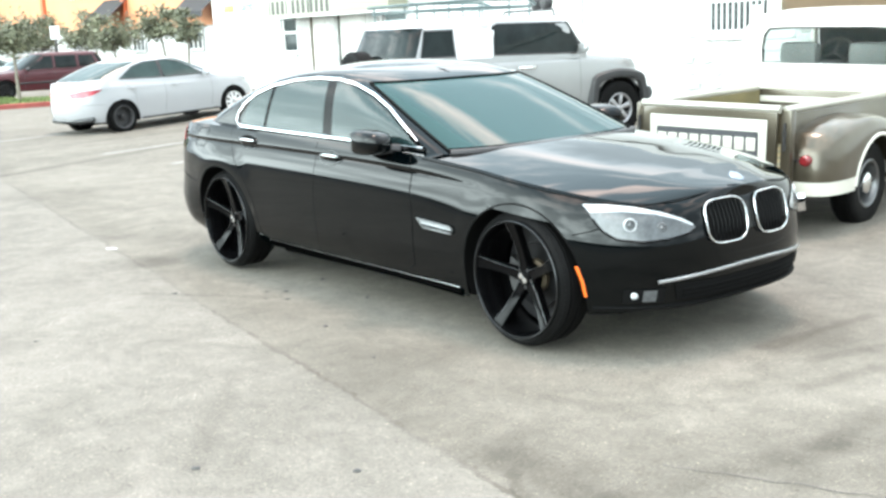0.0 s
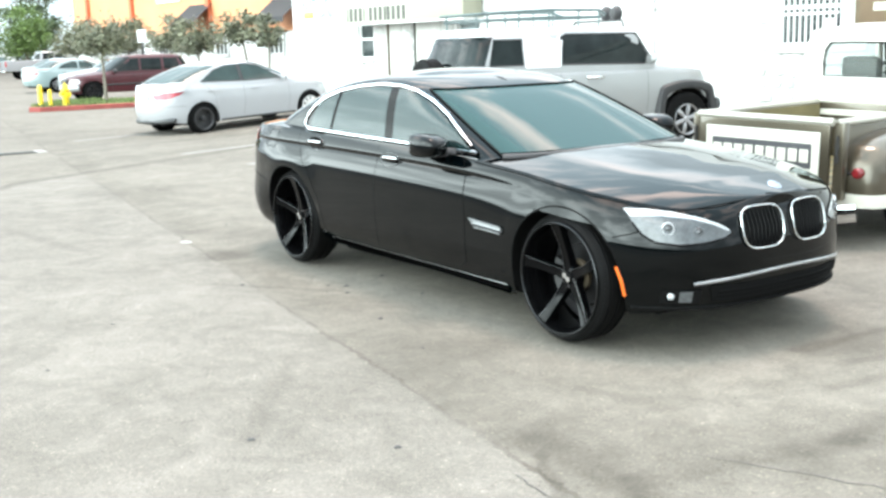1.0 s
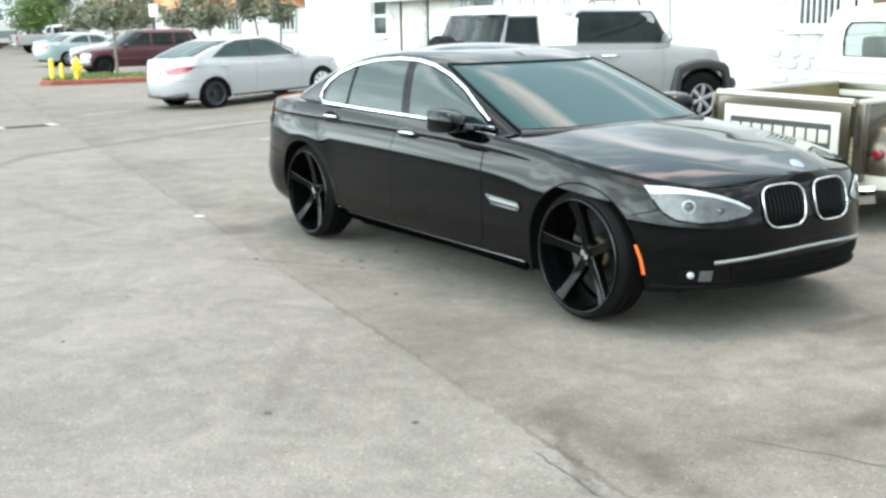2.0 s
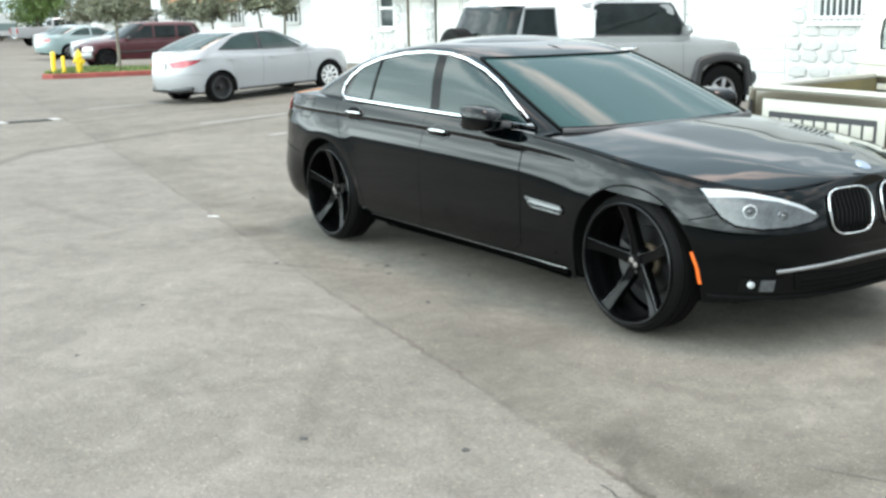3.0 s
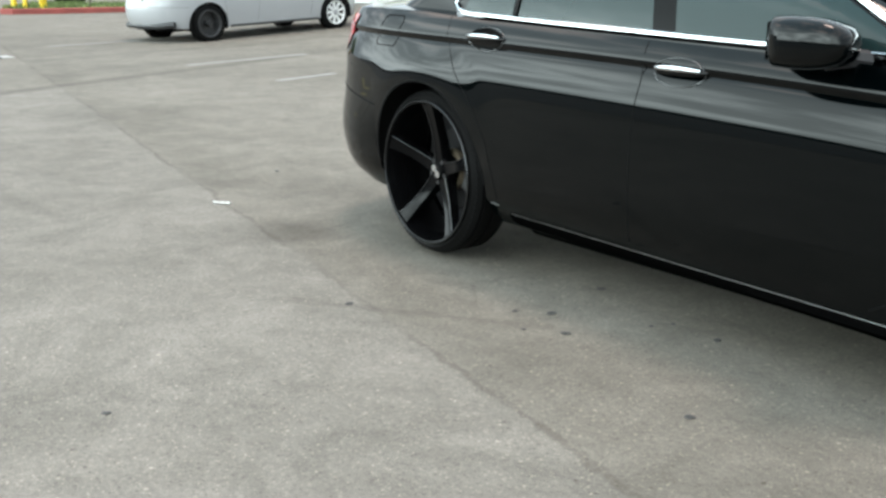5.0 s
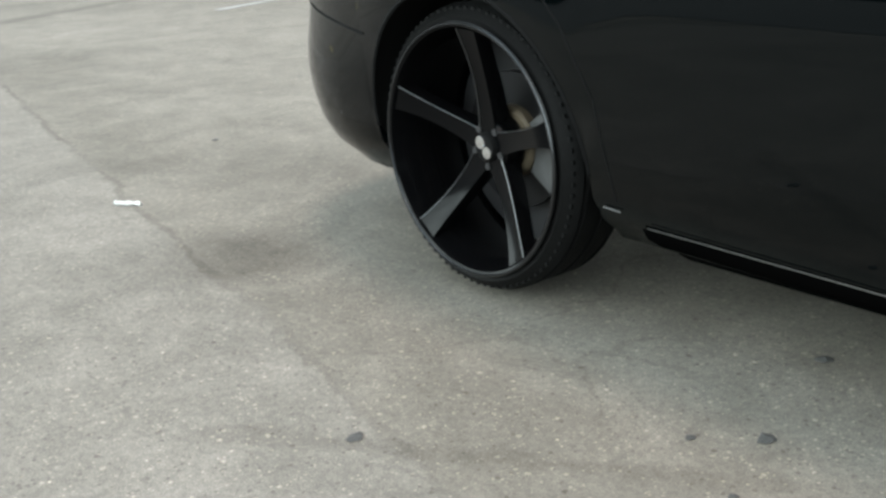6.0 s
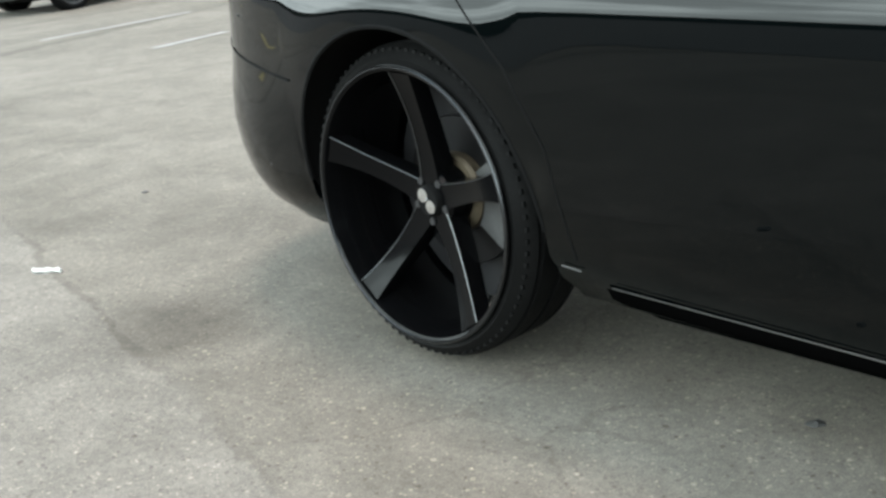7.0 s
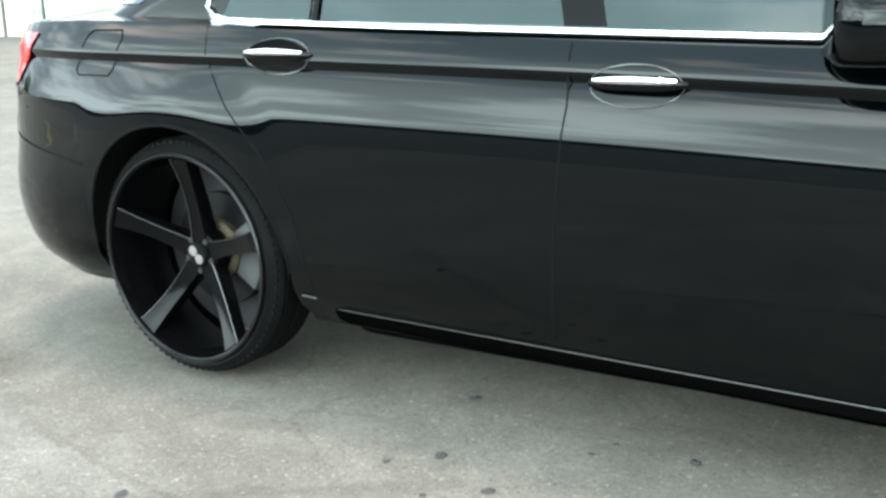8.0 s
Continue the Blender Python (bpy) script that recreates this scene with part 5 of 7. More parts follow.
M["rack_grey"] = mat("rack_grey", (0.10, 0.14, 0.14), 0.4, metal=0.4, var=0.1)
silver_off_roader(pose(-5.24, 5.15, 0, 0, 0, 81.4))


def red_suv(m):
    car = empty("red_suv")
    tagged(car, "dark red sport utility vehicle with a dark roof and grey alloys", "car")
    top = [(-1.05, 1.0), (0.0, 1.04), (1.5, 1.03), (2.3, 1.02), (2.8, 0.98), (3.4, 0.91), (3.75, 0.84)]
    sk = car_skin(2.83, 0.37, 0.89, 3.72, -1.02, top, 1.65,
                  screen=[(0.96, 2.6), (1.1, 2.38), (1.3, 2.08), (1.5, 1.78), (1.62, 1.58), (1.65, 1.42)],
                  backlight=[(0.96, -1.0), (1.2, -0.95), (1.4, -0.86), (1.6, -0.72), (1.65, -0.55)], nf=3.0, nr=4.0, sill=0.33, arch_gap=0.05, roof_half=0.62)
    finish_car(car, sk, "red_paint", "dark_glass",
               [[(-0.78, 1.1), (0.1, 1.1), (0.1, 1.52), (-0.62, 1.52)], [(0.2, 1.09), (0.98, 1.09), (0.98, 1.53), (0.2, 1.53)], [(1.06, 1.09), (2.05, 1.08), (1.72, 1.36), (1.45, 1.53), (1.06, 1.54)]],
               ((1.08, 1.6), (1.12, 1.55)),
               [[(1.02, 1.03), (1.03, 0.6), (1.0, 0.4)], [(2.12, 1.0), (2.14, 0.6), (2.1, 0.4)], [(0.15, 1.03), (0.4, 0.8), (0.45, 0.45)]],
               [(0.3, 0.92), (1.25, 0.92)])
    for side in (-1, 1):
        part("headlight", lens_patch([(3.3, 0.82), (3.3, 0.68), (3.55, 0.66), (3.62, 0.70), (3.55, 0.82)], side, 0.008, sk), "clear_lens", car, "clear headlight")
        part("rub_strip", sk.seam([(0.45, 0.62), (2.4, 0.60)], side, 0.035, 0.006), "plastic_black", car)
        part("roof_rail", tube([(-0.7, side * 0.56, 1.68), (-0.6, side * 0.56, 1.74), (1.2, side * 0.56, 1.75), (1.3, side * 0.56, 1.69)], 0.016, 6), "plastic_black", car)
    part("front_bumper", tube([(3.35, -0.9, 0.52), (3.66, -0.7, 0.5), (3.76, 0, 0.5), (3.66, 0.7, 0.5), (3.35, 0.9, 0.52)], 0.12, 10, flat=0.6), "silver_paint", car, "grey front bumper")
    part("grille", box((3.62, -0.45, 0.68), (3.70, 0.45, 0.84), 0.015), "plastic_black", car)
    small_mirror(car, 1.98, 0.88, 1.1, "plastic_black")
    set_wheels(car, plain_wheel(0.37, 0.24, 0.23, 5, "disc_steel", "disc_steel"), 2.83, 0.78, 0.37)
    car.matrix_world = m


red_suv(pose(-30.8, 10.1, 0, 0, 0, 266) @ Matrix.Scale(0.92, 4))


def plain_sedan(name, label, paint, m, roof=1.39):
    car = empty(name)
    tagged(car, label, "car", "far parked cars")
    top = [(-1.1, 0.96), (-0.6, 1.0), (0.5, 0.97), (2.3, 0.93), (2.8, 0.89), (3.4, 0.80), (3.75, 0.72)]
    sk = car_skin(2.75, 0.32, 0.88, 3.75, -1.1, top, roof,
                  screen=[(0.88, 2.65), (1.0, 2.35), (1.2, 1.92), (roof - 0.04, 1.5), (roof, 1.3)],
                  backlight=[(0.88, -0.8), (1.0, -0.6), (1.15, -0.3), (roof - 0.04, 0.15), (roof, 0.45)], nf=2.4, nr=2.8)
    finish_car(car, sk, paint, "clear_glass",
               [[(0.1, 1.03), (0.98, 1.01), (0.98, 1.30), (0.75, 1.30), (0.4, 1.2)], [(1.06, 1.0), (1.95, 0.99), (1.45, 1.26), (1.06, 1.31)]],
               ((1.0, roof - 0.05), (1.05, roof - 0.06)), [[(1.02, 0.98), (1.0, 0.3)], [(2.15, 0.93), (2.12, 0.3)]], [(0.3, 0.84), (1.25, 0.83)])
    flat_lamp(sk, [(-0.75, 0.88), (-0.78, 0.76), (-1.0, 0.75), (-1.0, 0.88)], "red_lens", car, "red tail lamp")
    flat_lamp(sk, [(3.2, 0.76), (3.25, 0.64), (3.55, 0.62), (3.55, 0.70)], "clear_lens", car, "clear headlight", "headlight")
    small_mirror(car, 1.95, 0.86, 0.99, paint)
    set_wheels(car, plain_wheel(0.32, 0.21, 0.2, 5, "alloy", "alloy"), 2.75, 0.77, 0.32)
    car.matrix_world = m


plain_sedan("sage_sedan", "sage grey-green older sedan parked nose in", "sage_paint", pose(-42.0, 9.4, 0, 0, 0, 95))
plain_sedan("white_sedan", "white sedan parked nose in beside the red vehicle", "white_paint", pose(-39.9, 13.0, 0, 0, 0, 262))
plain_sedan("white_sedan", "white sedan parked nose in further down the row", "white_paint", pose(-50.5, 11.6, 0, 0, 0, 95))


def white_pickup(m):
    car = empty("white_pickup")
    tagged(car, "white crew-cab pickup parked far down the row", "pickup", "far parked cars")
    for side in (-1, 1):
        part("bed_side", box((-1.2, side * 0.9 - 0.06, 0.55), (1.0, side * 0.9 + 0.06, 1.25), 0.03), "white_paint", car)
    part("tailgate", box((-1.26, -0.84, 0.6), (-1.18, 0.84, 1.24), 0.02), "white_paint", car)
    part("bed_floor", box((-1.2, -0.85, 0.6), (1.0, 0.85, 0.68)), "plastic_black", car)
    part("rear_bumper", box((-1.45, -0.9, 0.45), (-1.27, 0.9, 0.62), 0.03), "satin_chrome", car)
    part("cab", box((1.02, -0.94, 0.5), (3.0, 0.94, 1.25), 0.06), "white_paint", car)
    rows = []
    for z, x0, x1, w in ((1.25, 1.05, 3.0, 0.92), (1.5, 1.1, 2.75, 0.85), (1.75, 1.18, 2.5, 0.78), (1.82, 1.3, 2.3, 0.70)):
        rows.append([(x0, -w, z), (x0, w, z), (x1, w, z), (x1, -w, z)])
    b = grid_bm(rows, close=True)
    bmesh.ops.holes_fill(b, edges=b.edges)
    part("roof", b, "white_paint", car, smooth=False)
    for side in (-1, 1):
        for x0, x1, xt in ((1.2, 1.95, 1.93), (2.02, 2.85, 2.5)):
            b = bmesh.new()
            b.faces.new([b.verts.new(p) for p in ((x0, side * 0.925, 1.28), (x1, side * 0.925, 1.28), (xt, side * 0.80, 1.72), (x0 + 0.05, side * 0.80, 1.72))])
            bmesh.ops.solidify(b, geom=b.faces[:], thickness=0.01)
            part("side_window", b, "dark_glass", car, smooth=False)
        part("tail_light", box((-1.28, side * 0.9 - 0.06, 0.85), (-1.2, side * 0.9 + 0.065, 1.2), 0.01), "red_lens", car)
    b = bmesh.new()
    b.faces.new([b.verts.new(p) for p in ((1.045, -0.7, 1.32), (1.045, 0.7, 1.32), (1.155, 0.62, 1.7), (1.155, -0.62, 1.7))])
    bmesh.ops.solidify(b, geom=b.faces[:], thickness=0.01)
    part("rear_window", b, "dark_glass", car, smooth=False)
    part("hood", box((2.95, -0.92, 0.5), (4.4, 0.92, 1.15), 0.08), "white_paint", car)
    set_wheels(car, plain_wheel(0.4, 0.23, 0.25, 6, "alloy", "alloy"), 3.6, 0.86, 0.4)
    car.matrix_world = m


white_pickup(pose(-70.5, 15.8, 0, 0, 0, 90))


def silver_minivan(m):
    car = empty("silver_minivan")
    tagged(car, "silver minivan with dark windows parked far down the lot", "van", "far parked cars")
    top = [(-1.0, 1.02), (0.5, 1.0), (2.2, 0.98), (2.8, 0.95), (3.4, 0.84), (3.9, 0.7)]
    sk = car_skin(2.95, 0.33, 0.94, 3.9, -1.05, top, 1.66,
                  screen=[(0.9, 3.1), (1.05, 2.85), (1.3, 2.42), (1.55, 1.98), (1.63, 1.75), (1.66, 1.55)],
                  backlight=[(0.9, -1.0), (1.2, -0.93), (1.45, -0.8), (1.62, -0.6), (1.66, -0.4)], nf=2.4, nr=3.6, roof_half=0.64)
    finish_car(car, sk, "silver_paint", "dark_glass",
               [[(-0.72, 1.08), (0.5, 1.06), (0.5, 1.5), (-0.5, 1.48)], [(0.6, 1.06), (1.5, 1.05), (1.5, 1.53), (0.6, 1.52)], [(1.58, 1.05), (2.5, 1.03), (2.1, 1.32), (1.75, 1.52), (1.58, 1.53)]],
               ((1.05, 1.6), (1.12, 1.5)), [[(1.55, 1.0), (1.5, 0.3)], [(0.55, 1.0), (0.5, 0.3)]], [(1.3, 0.9)])
    flat_lamp(sk, [(-0.8, 1.0), (-0.8, 0.8), (-0.98, 0.8), (-0.98, 1.0)], "red_lens", car, "red tail lamp")
    small_mirror(car, 2.5, 0.9, 1.05, "silver_paint")
    set_wheels(car, plain_wheel(0.33, 0.21, 0.2, 5, "alloy", "alloy"), 2.95, 0.8, 0.33)
    car.matrix_world = m


silver_minivan(pose(-74.5, 13.0, 0, 0, 0, 190))


def white_trailer(m):
    t = empty("box_trailer")
    tagged(t, "white box trailer standing behind the minivan", "trailer")
    part("box", box((-2.2, -1.0, 0.5), (2.2, 1.0, 2.35), 0.05), "roof_white", t, "white box body")
    part("colour_band", box((-1.6, -1.006, 0.9), (1.4, -1.002, 1.5)), "sage_paint", t, "faded colour band", smooth=False)
    part("roof_unit", box((-2.0, -0.5, 2.352), (-0.9, 0.5, 2.6), 0.05), "roof_white", t)
    part("drawbar", box((2.21, -0.06, 0.45), (3.3, 0.06, 0.55), 0.01), "pole_grey", t)
    part("underframe", box((-2.1, -0.9, 0.38), (2.1, 0.9, 0.49)), "gap_black", t, smooth=False)
    w = plain_wheel(0.32, 0.2, 0.2, 5, "alloy", "alloy")
    w.parent = t
    w.matrix_basis = pose(-0.3, -0.92, 0.32)
    copy_thing(w, pose(-0.3, 0.92, 0.32, 0, 0, 180))
    t.matrix_world = m


M["pole_grey"] = mat("pole_grey", (0.15, 0.15, 0.15), 0.6, metal=0.3, var=0.2)
white_trailer(pose(-90.0, 18.0, 0, 0, 0, 100))


# ---- the old step-side pickup ----


def old_pickup(m):
    car = empty("old_pickup")
    tagged(car, "old tan step-side pickup with cream cab roof and tailgate panel", "pickup")
    # bed
    for side in (-1, 1):
        part("bed_side", box((-1.06, side * 0.66 - 0.018, 0.6), (0.93, side * 0.66 + 0.018, 1.175), 0.006), "tan_paint", car, "tan bed side with an olive inside")
        part("bed_lining", box((-1.05, side * 0.638 - 0.003, 0.64), (0.92, side * 0.638 + 0.003, 1.17)), "bed_olive", car, smooth=False)
        part("bed_rail", tube([(-1.10, side * 0.675, 1.19), (0.93, side * 0.675, 1.19)], 0.034, 10), "rail_silver", car, "rolled pale silver bed rail")
        part("stake_post", box((-1.115, side * 0.70 - 0.05, 0.55), (-1.03, side * 0.70 + 0.04, 1.20), 0.014), "tan_paint", car)
        # round fender, its rear lower part cream
        prof = [(0.66, 0.40), (0.66, 0.62), (0.58, 0.84), (0.40, 0.99), (0.16, 1.07), (-0.14, 1.10), (-0.44, 1.085), (-0.70, 1.045), (-0.88, 0.98), (-0.97, 0.87), (-1.0, 0.70), (-1.0, 0.58), (-0.98, 0.44)]
        rows = []
        for i in range(len(prof) - 1):
            for k in range(3):
                t = k / 3
                ox, oz = prof[i][0] + (prof[i + 1][0] - prof[i][0]) * t, prof[i][1] + (prof[i + 1][1] - prof[i][1]) * t
                q = math.atan2(max(0.03, oz - 0.47), ox)
                ax, az = 0.45 * math.cos(q), 0.47 + 0.45 * math.sin(q)
                rows.append([(ox + (ax - ox) * u, side * y, oz + (az - oz) * u) for u, y in ((0.0, 0.66), (0.0, 0.80), (0.03, 0.88), (0.10, 0.94), (0.22, 0.985), (0.42, 1.01), (0.7, 1.02), (1.0, 1.015))])
        whole, pale = grid_bm(rows), grid_bm(rows)
        for b_, up in ((whole, 1), (pale, -1)):
            bmesh.ops.bisect_plane(b_, geom=b_.verts[:] + b_.edges[:] + b_.faces[:], plane_co=(0, 0, 0.60), plane_no=(0, 0, -up), clear_outer=True)
        part("rear_fender", whole, "tan_paint", car, "rounded tan rear fender")
        front = pale.copy()
        for b_, way in ((pale, 1), (front, -1)):
            bmesh.ops.bisect_plane(b_, geom=b_.verts[:] + b_.edges[:] + b_.faces[:], plane_co=(0, 0, 0), plane_no=(way, 0, 0), clear_outer=True)
            part("lower_fender", b_, "cream_paint", car, "cream lower fender")
        part("fender_edge", tube([(0.45 * math.cos(a), side * 1.015, 0.47 + 0.45 * math.sin(a)) for a in np.linspace(0.1, math.pi - 0.1, 14)], 0.016, 6), "cream_paint", car, "cream fender edge")
        tl = part("tail_light", lathe([(0.001, -0.025), (0.03, -0.023), (0.043, -0.01), (0.047, 0.0), (0.047, 0.045), (0.001, 0.05)], 24), "red_dark", car, "round dark red tail lamp")
        tl.matrix_basis = pose(-1.02, side * 0.83, 0.78, 0, 0, -90)
        part("lamp_arm", tube([(-1.0, side * 0.83, 0.78), (-0.98, side * 0.76, 0.77), (-0.98, side * 0.69, 0.77)], 0.016, 6), "plastic_black", car)
        part("step", box((0.55, side * 0.84 - 0.16, 0.46), (0.93, side * 0.84 + 0.16, 0.50), 0.01), "tan_paint", car)
        for k in range(4):
            part("chain_link", tube([(-1.13, side * 0.70 + 0.012 * math.cos(a) * (k % 2), 1.06 - 0.055 * k + 0.03 * math.sin(a)) if k % 2 else (-1.13 + 0.012 * math.cos(a), side * 0.70, 1.06 - 0.055 * k + 0.03 * math.sin(a)) for a in np.linspace(0, 2 * math.pi, 9)[:-1]], 0.006, 5, cyclic=True), "plastic_black", car)
    part("bed_floor", box((-1.06, -0.64, 0.6), (0.93, 0.64, 0.64)), "bed_olive", car, "olive bed floor", smooth=False)
    for y in np.linspace(-0.5, 0.5, 6):
        part("floor_strip", box((-1.05, y - 0.012, 0.641), (0.92, y + 0.012, 0.648)), "rack_grey", car, smooth=False)
    part("front_rail", tube([(0.95, -0.66, 1.21), (0.95, 0.66, 1.21)], 0.03, 8), "cream_paint", car, "cream rail at the front of the bed")
    part("front_rib", box((0.915, -0.63, 1.06), (0.934, 0.63, 1.12), 0.006), "cream_paint", car)
    part("bed_front", box((0.935, -0.66, 0.6), (0.965, 0.66, 1.2), 0.008), "tan_paint", car)
    # tailgate
    tg = part("tailgate", box((-1.15, -0.64, 0.62), (-1.11, 0.64, 1.19), 0.008), "tan_paint", car, "tan tailgate with a cream panel")
    part("top_roll", tube([(-1.13, -0.66, 1.20), (-1.13, 0.66, 1.20)], 0.034, 10), "rail_silver", tg, "pale silver top roll")
    part("cream_panel", box((-1.165, -0.56, 0.70), (-1.152, 0.56, 1.11), 0.005), "cream_paint", tg, "cream panel")
    part("dark_band", box((-1.170, -0.49, 0.80), (-1.167, 0.49, 1.01), 0.0), "sign_dark", tg, "dark grey band", smooth=False)
    for k in range(9):
        y = 0.43 - 0.107 * k
        part("raised_bar", box((-1.178, y - 0.042, 0.85), (-1.171, y + 0.042, 0.96), 0.003), "cream_paint", tg, "plain cream bar")
    part("lower_roll", tube([(-1.13, -0.64, 0.635), (-1.13, 0.64, 0.635)], 0.026, 8), "cream_paint", tg)
    part("rear_bumper", tube([(-1.28, -0.98, 0.50), (-1.36, -0.8, 0.47), (-1.38, 0, 0.47), (-1.36, 0.8, 0.47), (-1.28, 0.98, 0.50)], 0.075, 10, flat=0.35), "chrome", car, "chrome rear bumper")
    # cab
    b = bmesh.new()
    zs = (0.55, 0.75, 1.0, 1.2, 1.33)
    rows = []
    for z in zs:
        w = 0.90 + 0.03 * math.sin((z - 0.5) * 3)
        rows.append([(2.45, -w, z), (1.06, -w, z), (0.99, -w + 0.09, z), (0.98, 0, z), (0.99, w - 0.09, z), (1.06, w, z), (2.45, w, z)])
    part("cab_lower", grid_bm(rows), "cream_paint", car, "cream cab wall")
    part("cab_band", tube([(2.4, -0.93, 1.31), (1.06, -0.93, 1.31), (0.97, -0.80, 1.31), (0.97, 0.80, 1.31), (1.06, 0.93, 1.31), (2.4, 0.93, 1.31)], 0.02, 6), "cream_paint", car)
    # cream rear wall round the window
    def wall_ring(x, outer, inner):
        bmr = bmesh.new()
        n = len(outer)
        o0 = [bmr.verts.new((x(z), y, z)) for y, z in outer]
        i0 = [bmr.verts.new((x(z), y, z)) for y, z in inner]
        for i in range(n):
            j = (i + 1) % n
            bmr.faces.new((o0[i], o0[j], i0[j], i0[i]))
        bmesh.ops.recalc_face_normals(bmr, faces=bmr.faces)
        bmesh.ops.solidify(bmr, geom=bmr.faces[:], thickness=0.035)
        return bmr

    outer = [(-0.90, 1.32), (0.90, 1.32), (0.89, 1.6), (0.86, 1.80), (0.75, 1.92), (0.4, 1.96), (-0.4, 1.96), (-0.75, 1.92), (-0.86, 1.80), (-0.89, 1.6)]
    inner = [(-0.66, 1.44), (0.66, 1.44), (0.68, 1.58), (0.67, 1.72), (0.62, 1.79), (0.4, 1.80), (-0.4, 1.80), (-0.62, 1.79), (-0.67, 1.72), (-0.68, 1.58)]
    part("cab_rear", wall_ring(lambda z: 0.99 + (z - 1.32) * 0.12, outer, inner), "cream_paint", car, "cream upper cab")
    part("window_rubber", tube([(0.985 + (z - 1.32) * 0.12, y, z) for y, z in inner], 0.02, 6, cyclic=True), "plastic_black", car)
    b = bmesh.new()
    b.faces.new([b.verts.new((1.01 + (z - 1.32) * 0.12, y, z)) for y, z in inner])
    part("rear_window", b, "cab_glass", car, smooth=False)
    rows = []
    for x, k, h in ((1.03, 0.86, 1.925), (1.08, 0.96, 1.96), (1.3, 1.0, 1.985), (1.8, 1.0, 1.99), (2.1, 0.98, 1.97), (2.22, 0.9, 1.93)):
        rows.append([(x, 0.84 * k * q, h - 0.09 * abs(q) ** 4) for q in np.linspace(-1, 1, 13)])
    bb = grid_bm(rows)
    bmesh.ops.solidify(bb, geom=bb.faces[:], thickness=0.03)
    part("cab_roof", bb, "cream_paint", car, "cream cab roof")
    for side in (-1, 1):
        part("rear_pillar", tube([(1.08, side * 0.90, 1.30), (1.13, side * 0.82, 1.90)], 0.055, 8), "cream_paint", car)
        part("front_pillar", tube([(2.42, side * 0.88, 1.30), (2.2, side * 0.78, 1.92)], 0.03, 8), "cream_paint", car)
        b = bmesh.new()
        b.faces.new([b.verts.new(p) for p in ((1.16, side * 0.90, 1.33), (2.36, side * 0.90, 1.33), (2.16, side * 0.81, 1.88), (1.2, side * 0.81, 1.88))])
        part("side_window", b, "cab_glass", car, smooth=False)
        rows = []
        for x, w, z in ((2.4, 0.92, 1.24), (2.9, 0.93, 1.2), (3.4, 0.93, 1.12), (3.9, 0.88, 0.98), (4.05, 0.8, 0.7), (4.05, 0.8, 0.5)):
            rows.append([(x, side * w, 0.5), (x, side * w, z - 0.12), (x, side * (w - 0.08), z), (x, side * (w - 0.25), z + 0.01)])
        part("front_fender", grid_bm(rows), "tan_paint", car)
    b = bmesh.new()
    b.faces.new([b.verts.new(p) for p in ((2.45, -0.84, 1.3), (2.45, 0.84, 1.3), (2.2, 0.74, 1.90), (2.2, -0.74, 1.90))])
    part("windshield", b, "dark_glass", car, smooth=False)
    part("hood", grid_bm([[(x, 0.75 * q, z + 0.06 * (1 - q * q)) for q in np.linspace(-1, 1, 9)] for x, z in ((2.4, 1.27), (3.0, 1.23), (3.6, 1.15), (4.0, 1.0), (4.06, 0.6))]), "tan_paint", car)
    part("bench_seat", box((1.08, -0.7, 1.0), (1.25, 0.7, 1.45), 0.05), "seat_grey", car, "grey bench seat")
    part("dashboard", box((2.05, -0.8, 1.05), (2.40, 0.8, 1.42), 0.05), "plastic_black", car, "dark dashboard")
    part("headliner", box((1.08, -0.72, 1.855), (2.18, 0.72, 1.87)), "sign_tan", car, "tan headliner", smooth=False)
    for sy in (-0.36, 0.36):
        part("seat_back", box((1.12, sy - 0.2, 1.42), (1.25, sy + 0.2, 1.65), 0.06), "seat_grey", car, "grey seat back")
    sw = lathe([(0.19 + 0.014 * math.cos(a), 0.014 * math.sin(a)) for a in np.linspace(0, 2 * math.pi, 9)], 28)
    so = part("steering_wheel", sw, "plastic_black", car, "thin black steering wheel")
    so.matrix_basis = pose(1.85, 0.36, 1.52, 0, 0, 90) @ pose(0, 0, 0, 40, 0, 0)
    for k in range(3):
        a = radians(90 + 120 * k)
        part("spoke", tube([(0, 0, 0), (0.185 * math.cos(a), 0, 0.185 * math.sin(a))], 0.012, 5), "plastic_black", so)
    part("frame_rail", box((-1.2, -0.42, 0.42), (3.9, 0.42, 0.58), 0.02), "gap_black", car, smooth=False)
    set_wheels(car, plain_wheel(0.37, 0.21, 0.2, 0, "vent_grey", "satin_chrome", 0.09), 2.92, 0.84, 0.37, lift=0.11)
    car.matrix_world = m


M["red_dark"] = mat("red_dark", (0.16, 0.012, 0.014), 0.2, coat=0.4, var=0.2, fine=90)
M["sign_tan"] = mat("sign_tan", (0.35, 0.28, 0.15), 0.8, var=0.1)
M["sign_dark"] = mat("sign_dark", (0.05, 0.05, 0.055), 0.5, var=0.15)
PICKUP_AT = pose(1.6, 3.5, -0.13, 1.7, 0, 96) @ Matrix.Scale(0.93, 4)
old_pickup(PICKUP_AT)

